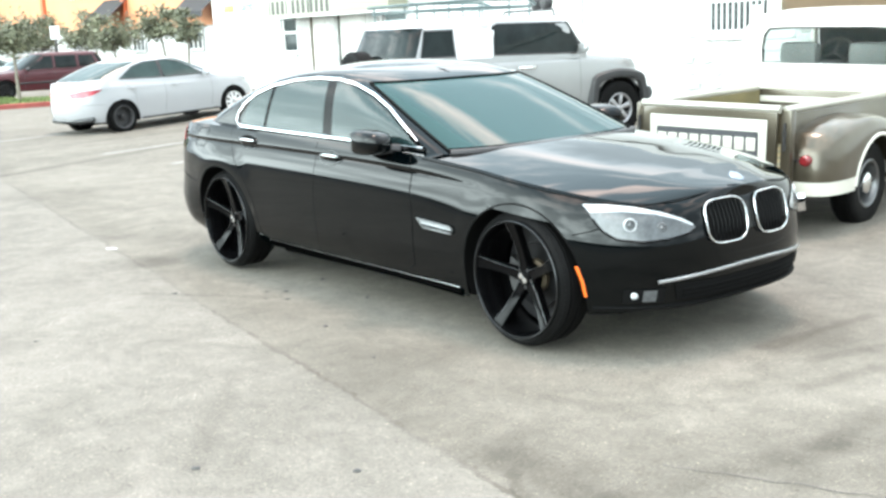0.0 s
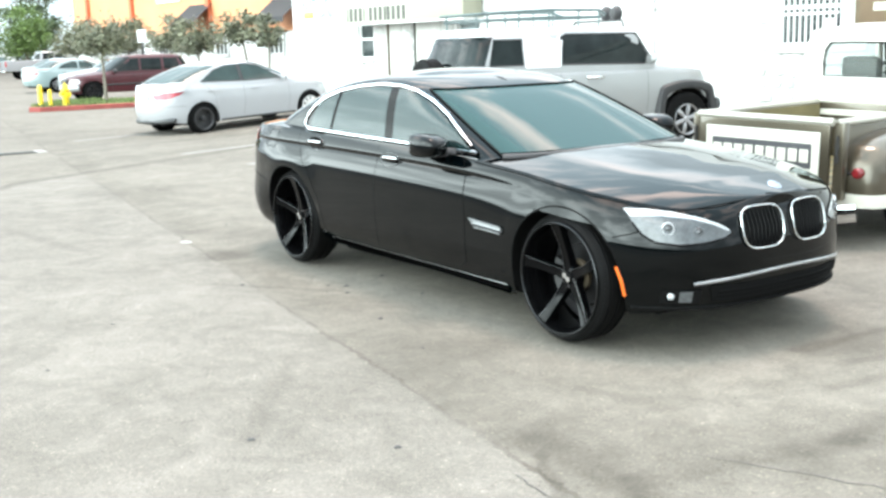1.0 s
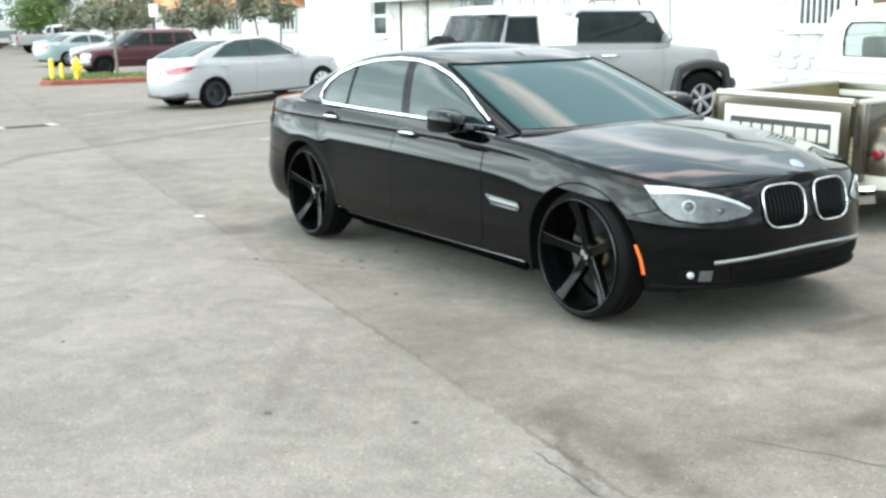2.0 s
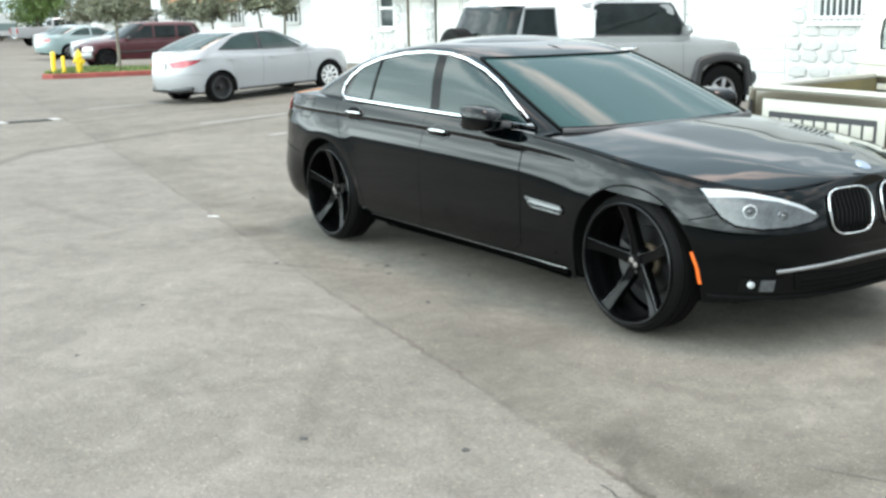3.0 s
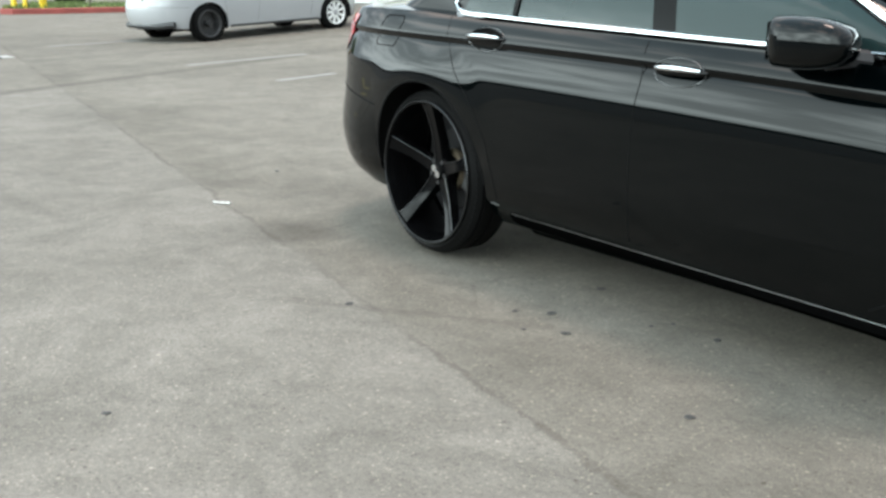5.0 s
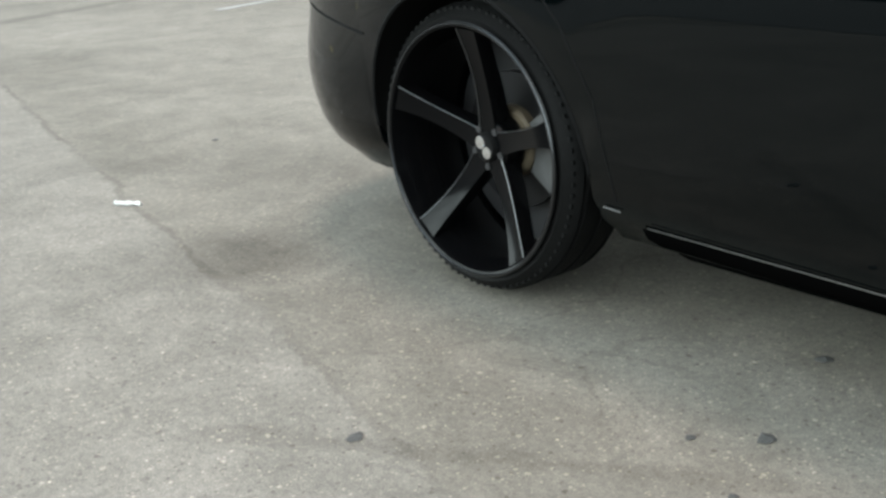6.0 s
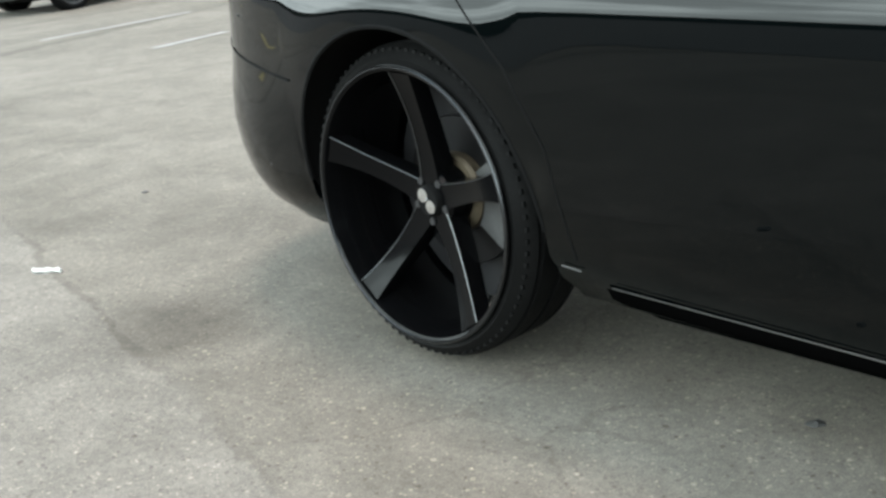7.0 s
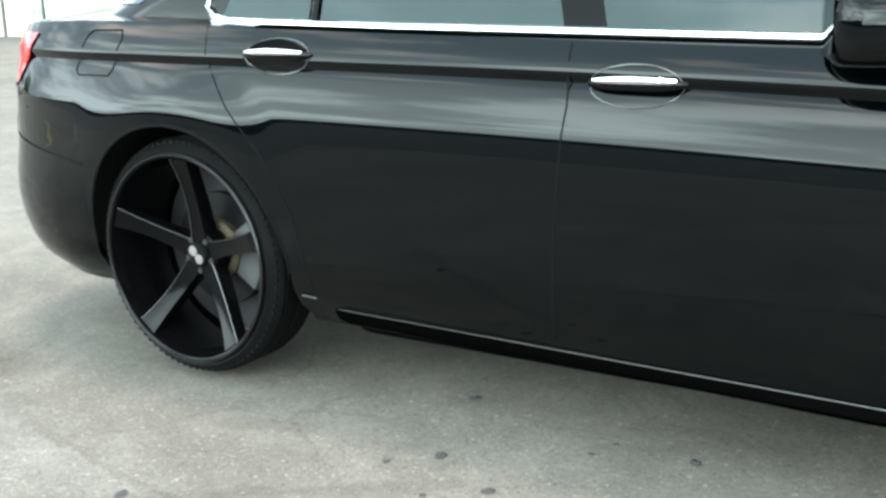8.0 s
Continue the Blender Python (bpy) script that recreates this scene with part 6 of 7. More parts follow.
# ---- the white building ----
M["white_wall"] = mat("white_wall", (0.52, 0.515, 0.505), 0.75, var=0.05, scale=1.2, fine=40, bump=0.15)
M["white_stone"] = mat("white_stone", (0.42, 0.415, 0.40), 0.8, var=0.10, scale=3, fine=30, bump=0.5, island=0.0)
M["door_grey"] = mat("door_grey", (0.50, 0.49, 0.46), 0.5, var=0.12, scale=2.5, fine=40)
M["frame_white"] = mat("frame_white", (0.58, 0.58, 0.565), 0.5, var=0.04)
M["window_dark"] = mat("window_dark", (0.03, 0.038, 0.038), 0.05, spec=0.25, var=0.3, scale=2)
M["sign_cream"] = mat("sign_cream", (0.40, 0.40, 0.33), 0.5, var=0.05, scale=1.5)
M["sign_olive"] = mat("sign_olive", (0.27, 0.265, 0.20), 0.5, var=0.06, scale=1.5)
M["bar_dark"] = mat("bar_dark", (0.06, 0.06, 0.05), 0.6)
M["sign_blue"] = mat("sign_blue", (0.06, 0.16, 0.55), 0.5)
M["sign_yellow"] = mat("sign_yellow", (0.75, 0.5, 0.06), 0.5)
M["sign_brown"] = mat("sign_brown", (0.10, 0.06, 0.03), 0.6, var=0.2, scale=3)
M["dark_wood"] = mat("dark_wood", (0.10, 0.07, 0.04), 0.7, var=0.3, scale=5)
WALL_Y, WALL_W, WALL_E, WALL_H = 11.2, -22.6, 14.0, 4.2
OPENINGS = [(-18.9, -18.1, 1.25, 2.34), (-17.45, -14.95, 0.0, 2.25), (-14.3, -13.4, 1.6, 2.5), (-4.95, -3.65, 1.38, 2.75)]


def wall_with_openings(name, x0, x1, z1, y, thick, holes):
    """A wall along x, facing -y at y, cut by (x0, x1, z0, z1) openings."""
    bm = bmesh.new()
    xs = sorted({x0, x1} | {h[0] for h in holes} | {h[1] for h in holes})
    for a, b in zip(xs, xs[1:]):
        mid = (a + b) / 2
        h = [q for q in holes if q[0] < mid < q[1]]
        if not h:
            add_box(bm, (a, y, -0.1), (b, y + thick, z1))
        else:
            _, _, lo, hi = h[0]
            if lo > 0:
                add_box(bm, (a, y, -0.1), (b, y + thick, lo))
            add_box(bm, (a, y, hi), (b, y + thick, z1))
    return tagged(part(name, bm, "white_wall", smooth=False), "white-painted building wall with lapped siding and stone", "wall", kind="structure")


wall = wall_with_openings("wall_north", WALL_W, WALL_E, WALL_H, WALL_Y, 0.25, OPENINGS)
tagged(part("wall_west", box((WALL_W, WALL_Y + 0.26, -0.1), (WALL_W + 0.25, WALL_Y + 9, WALL_H)), "white_wall", smooth=False), "white-painted end wall of the building", "wall", kind="structure")
tagged(part("wall_back", box((WALL_W + 0.26, WALL_Y + 3.0, -0.1), (WALL_E, WALL_Y + 3.2, WALL_H)), "white_wall", smooth=False), "plain inner wall behind the windows", "wall", kind="structure")
tagged(part("roof_slab", box((WALL_W - 0.1, WALL_Y - 0.12, WALL_H + 0.004), (WALL_E, WALL_Y + 9, WALL_H + 0.3), 0.02), "white_wall", smooth=False), "white flat roof edge of the building", "roof", kind="structure")


def siding():
    """Lapped boards, one board to a course between the openings and the stone."""
    pitch = 0.205
    zones = [(-7.75, -5.45, 0.1, 3.6), (-13.35, -7.85, 0.1, 3.6), (-22.5, -19.5, 0.1, 3.6)]
    for x0, x1, z0, z1 in zones:
        n = int((z1 - z0) / pitch)
        rows = []
        for k in range(n):
            za, zb = z0 + k * pitch, z0 + (k + 1) * pitch
            b = bmesh.new()
            ya, yb = WALL_Y - 0.028, WALL_Y - 0.004
            grid_bm([[(x, ya + 0.02, za), (x, ya, za + 0.002), (x, yb, zb - 0.004), (x, yb + 0.003, zb)] for x in (x0, x1)], bm=b)
            bmesh.ops.recalc_face_normals(b, faces=b.faces)
            part("siding_board", b, "white_wall", wall, smooth=False)


def stone_meshes():
    rnd = random.Random(4)
    out = []
    for k in range(8):
        bm = bmesh.new()
        n = 7
        ring = []
        for i in range(n):
            a = 2 * math.pi * (i + 0.3 * rnd.random()) / n
            q = max(abs(math.cos(a)), abs(math.sin(a)))
            s = 0.5 / q ** 0.7 * rnd.uniform(0.86, 1.0)
            ring.append((s * math.cos(a), s * math.sin(a)))
        rows = [[(x, 0.0, z) for x, z in ring], [(x * 0.97, -0.6, z * 0.97) for x, z in ring], [(x * 0.75, -1.0 - rnd.random() * 0.25, z * 0.75) for x, z in ring]]
        grid_bm(rows, close=True, bm=bm)
        f = bm.faces.new([v for v in bm.verts][-n:])
        bmesh.ops.recalc_face_normals(bm, faces=bm.faces)
        for f in bm.faces:
            f.smooth = False
        me = bpy.data.meshes.new("stone")
        bm.to_mesh(me)
        bm.free()
        me.materials.append(M["white_stone"])
        out.append(me)
    return out


def stone_veneer():
    rnd = random.Random(9)
    meshes = stone_meshes()
    zones = [(-5.4, 2.6, 0.0, 1.34), (-5.4, -5.02, 1.34, 3.0), (-3.55, -3.0, 1.34, 3.0), (-19.45, -18.95, 0.0, 2.32), (-18.95, -18.05, 0.0, 1.17), (-18.05, -17.5, 0.0, 2.32), (-14.9, -14.4, 0.0, 2.3), (-16.65, -16.21, 0.0, 2.2)]
    for x0, x1, z0, z1 in zones:
        rows = max(1, round((z1 - z0) / 0.24))
        h = (z1 - z0) / rows
        for r in range(rows):
            x = x0
            while x < x1 - 0.05:
                w = min(rnd.uniform(0.22, 0.48), x1 - x)
                if x1 - x - w < 0.12:
                    w = x1 - x
                ob = new("stone", rnd.choice(meshes))
                ob.parent = wall
                ob.matrix_basis = pose(x + w / 2, WALL_Y - 0.002, z0 + (r + 0.5) * h + rnd.uniform(-0.02, 0.02), 0, rnd.uniform(-6, 6), 0) @ Matrix.Diagonal((w * 1.02, rnd.uniform(0.018, 0.04), h * 1.08, 1))
                x += w


def glazed_window(name, x0, x1, z0, z1, label, bars_h=1, bars_v=0):
    w = tagged(empty(name), label, "window", kind="structure")
    y = WALL_Y + 0.06
    for lo, hi in (((x0, y, z0), (x0 + 0.07, y + 0.08, z1)), ((x1 - 0.07, y, z0), (x1, y + 0.08, z1)), ((x0 + 0.071, y, z0), (x1 - 0.071, y + 0.08, z0 + 0.07)), ((x0 + 0.071, y, z1 - 0.07), (x1 - 0.071, y + 0.08, z1))):
        part("window_frame", box(lo, hi, 0.006), "frame_white", w)
    part("pane", box((x0 + 0.071, y + 0.035, z0 + 0.071), (x1 - 0.071, y + 0.042, z1 - 0.071)), "window_dark", w, smooth=False)
    for k in range(bars_h):
        z = z0 + (z1 - z0) * (k + 1) / (bars_h + 1)
        part("glazing_bar", box((x0 + 0.071, y - 0.004, z - 0.035), (x1 - 0.071, y + 0.034, z + 0.035), 0.006), "frame_white", w)
    part("window_sill", box((x0 - 0.06, WALL_Y - 0.10, z0 - 0.07), (x1 + 0.06, y - 0.004, z0 - 0.003), 0.01), "frame_white", w)
    return w


glazed_window("window_1", -18.9, -18.1, 1.25, 2.34, "small white-framed sash window with dark panes", 1)
w2 = glazed_window("window_2", -14.3, -13.4, 1.6, 2.5, "window with dark louvre panes in a white frame", 0)
for k in range(7):
    part("louvre", box((-14.22, WALL_Y + 0.03, 1.70 + 0.11 * k), (-13.48, WALL_Y + 0.055, 1.77 + 0.11 * k), 0.004), "rack_grey", w2, "grey louvre blade")
w3 = glazed_window("window_3", -4.95, -3.65, 1.38, 2.75, "wide window behind a white security grille", 1)
for k in range(11):
    x = -4.88 + 0.116 * k
    part("grille_bar", box((x - 0.014, WALL_Y - 0.06, 1.34), (x + 0.014, WALL_Y - 0.032, 2.75), 0.003), "frame_white", w3, "white grille bar")
for z in (1.45, 1.95, 2.45):
    part("grille_rail", box((-4.95, WALL_Y - 0.085, z - 0.02), (-3.65, WALL_Y - 0.062, z + 0.02), 0.003), "frame_white", w3)
part("paper_notice", box((-4.0, WALL_Y + 0.028, 1.5), (-3.76, WALL_Y + 0.032, 1.86)), "white_plastic", w3, "white paper behind the grille", smooth=False)


def double_door():
    d = tagged(empty("door_1"), "grey-white weathered double door in a stone surround", "door", kind="structure")
    y = WALL_Y + 0.05
    for x0, x1 in ((-17.40, -16.66), (-16.14, -15.0)):
        leaf = part("door_leaf", box((x0, y, 0.02), (x1, y + 0.05, 2.2), 0.006), "door_grey", d, "pale grey door leaf")
        for k in range(4):
            part("door_panel", box((x0 + 0.14, y - 0.014, 0.16 + 0.5 * k), (x1 - 0.14, y - 0.003, 0.56 + 0.5 * k), 0.006), "door_grey", leaf)
    for x in (-17.445, -16.195, -15.0):
        part("door_post", box((x, y - 0.03, 0.0), (x + 0.05, y + 0.07, 2.245), 0.006), "bar_dark" if x > -17 and x < -15.5 else "dark_wood", d)
    part("pier", box((-16.655, WALL_Y + 0.012, 0.0), (-16.2, WALL_Y + 0.12, 2.245)), "white_wall", d, "white stone-faced pier", smooth=False)
    part("notice", box((-15.95, y - 0.02, 1.42), (-15.8, y - 0.017, 1.72)), "white_plastic", d, smooth=False)
    part("notice", box((-15.72, y - 0.024, 1.38), (-15.55, y - 0.021, 1.55)), "sign_cream", d, "small faded notice", smooth=False)
    part("handle", tube([(-16.78, y - 0.0, 1.0), (-16.78, y - 0.045, 1.03), (-16.78, y - 0.045, 1.2), (-16.78, y - 0.0, 1.23)], 0.012, 6), "satin_chrome", d, "steel pull handle")
    part("notice", box((-15.75, y - 0.02, 1.35), (-15.45, y - 0.017, 1.7)), "white_plastic", d, "white notice on the door", smooth=False)


double_door()


def awning_sign():
    s = tagged(empty("awning_sign"), "long cream and olive sign box above the door with dark bars", "sign")
    part("sign_box", box((-18.55, WALL_Y - 0.62, 2.20), (-13.2, WALL_Y - 0.06, 3.3), 0.02), "sign_olive", s, "olive-cream box sign")
    part("front_panel", box((-18.46, WALL_Y - 0.632, 2.215), (-15.33, WALL_Y - 0.623, 2.80), 0.003), "sign_cream", s, "cream front panel")
    x = -18.37
    for w in (0.06, 0.2, 0.2, 0.2, 0.06, 0.0, 0.2, 0.2, 0.2, 0.1, 0.2, 0.2, 0.2, 0.2):
        if w:
            part("dark_bar", box((x, WALL_Y - 0.642, 2.25), (x + w - 0.05 if w > 0.1 else x + w, WALL_Y - 0.634, 2.60), 0.0), "bar_dark", s, smooth=False)
        x += max(w, 0.1) + 0.035
    part("lower_rail", box((-18.57, WALL_Y - 0.64, 2.155), (-13.18, WALL_Y - 0.05, 2.196), 0.008), "frame_white", s)


awning_sign()


def text_bm(words, size):
    cu = bpy.data.curves.new("letters", "FONT")
    cu.body, cu.size, cu.extrude = words, size, 0.006
    ob = bpy.data.objects.new("letters", cu)
    scene.collection.objects.link(ob)
    bpy.context.view_layer.update()
    me = bpy.data.meshes.new_from_object(ob.evaluated_get(bpy.context.evaluated_depsgraph_get()))
    bpy.data.objects.remove(ob)
    bm = bmesh.new()
    bm.from_mesh(me)
    return bm


def camp_sign():
    s = tagged(empty("wall_sign"), "white sign with blue and yellow summer camp lettering", "sign")
    part("board", box((-22.5, WALL_Y - 0.07, 2.13), (-19.62, WALL_Y - 0.034, 3.75), 0.006), "frame_white", s, "white sign board")
    b = text_bm("SUMMER", 0.6)
    bmesh.ops.transform(b, matrix=pose(-22.02, WALL_Y - 0.078, 2.71, 90, 0, 0) @ Matrix.Diagonal((0.90, 1, 1, 1)), verts=b.verts)
    part("lettering", b, "sign_blue", s, "blue SUMMER lettering", smooth=False)
    b = text_bm("camp", 0.40)
    bmesh.ops.transform(b, matrix=pose(-20.92, WALL_Y - 0.078, 2.46, 90, 0, 0), verts=b.verts)
    part("lettering", b, "sign_blue", s, "blue camp lettering", smooth=False)
    part("yellow_shape", box((-21.8, WALL_Y - 0.078, 2.44), (-21.2, WALL_Y - 0.072, 2.64), 0.002), "sign_yellow", s, "yellow block beside the lettering")


camp_sign()
bs = tagged(empty("brown_sign"), "brown wooden sign panel on the white wall", "sign")
part("panel", box((-3.25, WALL_Y - 0.10, 1.75), (-0.8, WALL_Y - 0.08, 3.1), 0.008), "sign_brown", bs)
part("frame", box((-3.35, WALL_Y - 0.079, 1.66), (-0.7, WALL_Y - 0.05, 3.2), 0.01), "dark_wood", bs)
part("pale_bar", box((-3.0, WALL_Y - 0.108, 1.95), (-1.2, WALL_Y - 0.101, 2.08), 0.0), "sign_cream", bs, smooth=False)
dp = tagged(empty("downpipe"), "white-painted downpipe on the wall", "pipe")
part("pipe", tube([(-7.8, WALL_Y - 0.08, 0.1), (-7.8, WALL_Y - 0.08, 4.15)], 0.045, 8), "frame_white", dp)
for z in (0.8, 2.2, 3.6):
    part("pipe_clip", box((-7.87, WALL_Y - 0.10, z - 0.02), (-7.73, WALL_Y - 0.03, z + 0.02), 0.004), "frame_white", dp)

# ---- the orange building behind ----
M["orange_wall"] = mat("orange_wall", (0.62, 0.25, 0.12), 0.8, var=0.10, scale=0.6, fine=25, bump=0.1)
M["orange_dark"] = mat("orange_dark", (0.52, 0.12, 0.05), 0.8, var=0.12, scale=0.6, fine=25)
M["awning_black"] = mat("awning_black", (0.02, 0.02, 0.022), 0.8, var=0.2)


def orange_building():
    h = empty("orange_building")
    tagged(h, "long building with orange upper wall, white base and dark awnings", "building")
    x0, x1, y = -62.0, -30.0, 17.0
    part("lower_wall", box((x0, y, -0.05), (x1, y + 12, 2.31)), "white_wall", h, "white lower wall", smooth=False)
    part("upper_wall", box((x0, y - 0.05, 2.32), (x1 - 0.05, y + 12, 5.6)), "orange_wall", h, "orange upper wall", smooth=False)
    part("parapet", box((x0 - 0.15, y - 0.2, 5.604), (x1 + 0.1, y + 12.1, 5.9), 0.03), "frame_white", h)
    for x in (-59.0, -51.7, -41.6):
        part("pilaster", box((x - 0.2, y - 0.22, 2.3), (x + 0.2, y - 0.054, 5.6), 0.02), "orange_dark", h, "darker orange pilaster")
    for x in (-42.6, -33.5):
        b = grid_bm([[(x - 1.3, y - 0.06, 3.75), (x + 1.3, y - 0.06, 3.75)], [(x - 1.35, y - 1.15, 2.85), (x + 1.35, y - 1.15, 2.85)], [(x - 1.35, y - 1.17, 2.62), (x + 1.35, y - 1.17, 2.62)]])
        bmesh.ops.solidify(b, geom=b.faces[:], thickness=0.03)
        part("awning", b, "awning_black", h, "dark sloped awning", smooth=False)
    for x in (-59.0, -55.0, -51.2, -47.6, -44.2, -40.5, -35.0, -31.6):
        w = part("window", box((x - 0.62, y - 0.03, 1.42), (x + 0.62, y - 0.008, 2.25), 0.004), "window_dark", h, "dark window in a white frame")
        for xx in (x - 0.62, x - 0.2, x + 0.2, x + 0.62):
            part("mullion", box((xx - 0.05, y - 0.09, 1.39), (xx + 0.05, y - 0.034, 2.28), 0.006), "frame_white", w)
        part("sill", box((x - 0.72, y - 0.14, 1.31), (x + 0.72, y - 0.034, 1.385), 0.01), "frame_white", w)
    part("sign_board", box((-48.0, y - 0.14, 4.0), (-45.0, y - 0.06, 4.7), 0.02), "frame_white", h, "pale sign board without readable words")


orange_building()

# ---- planted island and its things ----
M["kerb_red"] = mat("kerb_red", (0.27, 0.055, 0.045), 0.7, var=0.25, scale=3, fine=40, bump=0.2)
M["soil"] = mat("soil", (0.13, 0.14, 0.06), 0.95, var=0.3, scale=1.5, fine=30, bump=0.4)
M["grass"] = mat("grass", (0.11, 0.16, 0.05), 0.8, island=0.5, var=0.2, scale=0.8)
M["yellow_paint"] = mat("yellow_paint", (0.72, 0.50, 0.02), 0.4, var=0.12, scale=6, fine=60)
M["bark"] = mat("bark", (0.17, 0.15, 0.12), 0.9, var=0.3, scale=8, fine=60, bump=0.6)
M["leaf_olive"] = mat("leaf_olive", (0.125, 0.135, 0.085), 0.6, island=0.55, var=0.2, scale=0.8)
M["leaf_green"] = mat("leaf_green", (0.10, 0.17, 0.04), 0.55, island=0.5, var=0.2, scale=0.8)
M["leaf_dark"] = mat("leaf_dark", (0.05, 0.085, 0.035), 0.6, island=0.5, var=0.2, scale=0.8)
M["pole_dark"] = mat("pole_dark", (0.06, 0.06, 0.06), 0.6, metal=0.4, var=0.2)


def island():
    pts = [Vector((x, y, 0)) for x, y in ((-28.9, 5.7), (-27.5, 4.85), (-26.0, 4.15), (-25.6, 4.02), (-25.35, 4.25), (-25.1, 5.8), (-24.9, 8.6), (-25.1, 9.2), (-27.0, 8.9), (-28.6, 7.3), (-29.1, 6.3))]
    c = sum(pts, Vector()) / len(pts)
    bm = bmesh.new()
    rows = []
    for inset, z in ((0.0, -0.02), (0.0, 0.12), (0.02, 0.14), (0.13, 0.14), (0.14, 0.10)):
        rows.append([tuple(p + (c - p).normalized() * inset + Vector((0, 0, z))) for p in pts])
    grid_bm(rows, close=True, bm=bm)
    bmesh.ops.recalc_face_normals(bm, faces=bm.faces)
    tagged(part("kerb", bm, "kerb_red", smooth=False), "red-painted concrete kerb round the planted island", "kerb", kind="structure")
    b = bmesh.new()
    b.faces.new([b.verts.new(p + (c - p).normalized() * 0.13 + Vector((0, 0, 0.125))) for p in pts])
    tagged(part("island_soil", b, "soil", smooth=False), "grassy soil inside the island", "ground", kind="structure")
    rnd = random.Random(2)
    g_ = bmesh.new()
    n = 0
    while n < 4200:
        i = rnd.randrange(len(pts))
        a, d = pts[i], pts[(i + 1) % len(pts)]
        u, v = rnd.random(), math.sqrt(rnd.random()) * 0.96
        p = c + ((a + (d - a) * u) - c) * v
        h, ang = rnd.uniform(0.05, 0.13), rnd.uniform(0, 6.28)
        s = Vector((math.cos(ang), math.sin(ang), 0)) * rnd.uniform(0.012, 0.03)
        lean = Vector((rnd.uniform(-0.05, 0.05), rnd.uniform(-0.05, 0.05), 0))
        q = Vector((p.x, p.y, 0.12))
        g_.faces.new([g_.verts.new(q - s), g_.verts.new(q + s), g_.verts.new(q + lean + Vector((0, 0, h)))])
        n += 1
    tagged(part("grass", g_, "grass", smooth=False), "short dry grass on the island", "grass", kind="stuff")


island()


def bollard(m):
    b = empty("bollard")
    tagged(b, "yellow-painted steel bollard on the island", "bollard", "yellow bollards")
    part("post", lathe([(0.085, 0.0), (0.085, 0.72), (0.075, 0.77), (0.045, 0.80), (0.001, 0.81)], 18, "z"), "yellow_paint", b)
    part("base", lathe([(0.12, 0.0), (0.12, 0.02), (0.09, 0.03)], 18, "z"), "yellow_paint", b)
    b.matrix_world = m
    return b


first_bollard = bollard(pose(-25.75, 4.42, 0.12) @ Matrix.Scale(0.8, 4))
copy_thing(first_bollard, pose(-25.62, 4.66, 0.12) @ Matrix.Scale(0.8, 4))


def hydrant(m):
    h = empty("fire_hydrant")
    tagged(h, "yellow fire hydrant on the island beside the bollards", "hydrant")
    part("barrel", lathe([(0.17, 0.0), (0.17, 0.05), (0.12, 0.06), (0.12, 0.55), (0.15, 0.57), (0.15, 0.62), (0.13, 0.64), (0.12, 0.72), (0.07, 0.80), (0.001, 0.82)], 20, "z"), "yellow_paint", h)
    part("top_nut", lathe([(0.03, 0.81), (0.03, 0.88), (0.001, 0.88)], 5, "z"), "yellow_paint", h)
    for dy in (-1, 1):
        part("side_outlet", lathe([(0.06, 0.0), (0.06, dy * 0.17), (0.075, dy * 0.17), (0.075, dy * 0.22), (0.001, dy * 0.22)], 14, "y", centre=(0, 0, 0.45)), "yellow_paint", h)
    b = lathe([(0.08, 0.0), (0.08, -0.17), (0.095, -0.17), (0.095, -0.22), (0.001, -0.22)], 14, "y", centre=(0, 0, 0.40))
    bmesh.ops.transform(b, matrix=pose(0, 0, 0, 0, 0, 90), verts=b.verts)
    part("front_outlet", b, "yellow_paint", h)
    h.matrix_world = m


hydrant(pose(-25.75, 5.15, 0.12, 0, 0, 20) @ Matrix.Scale(0.78, 4))


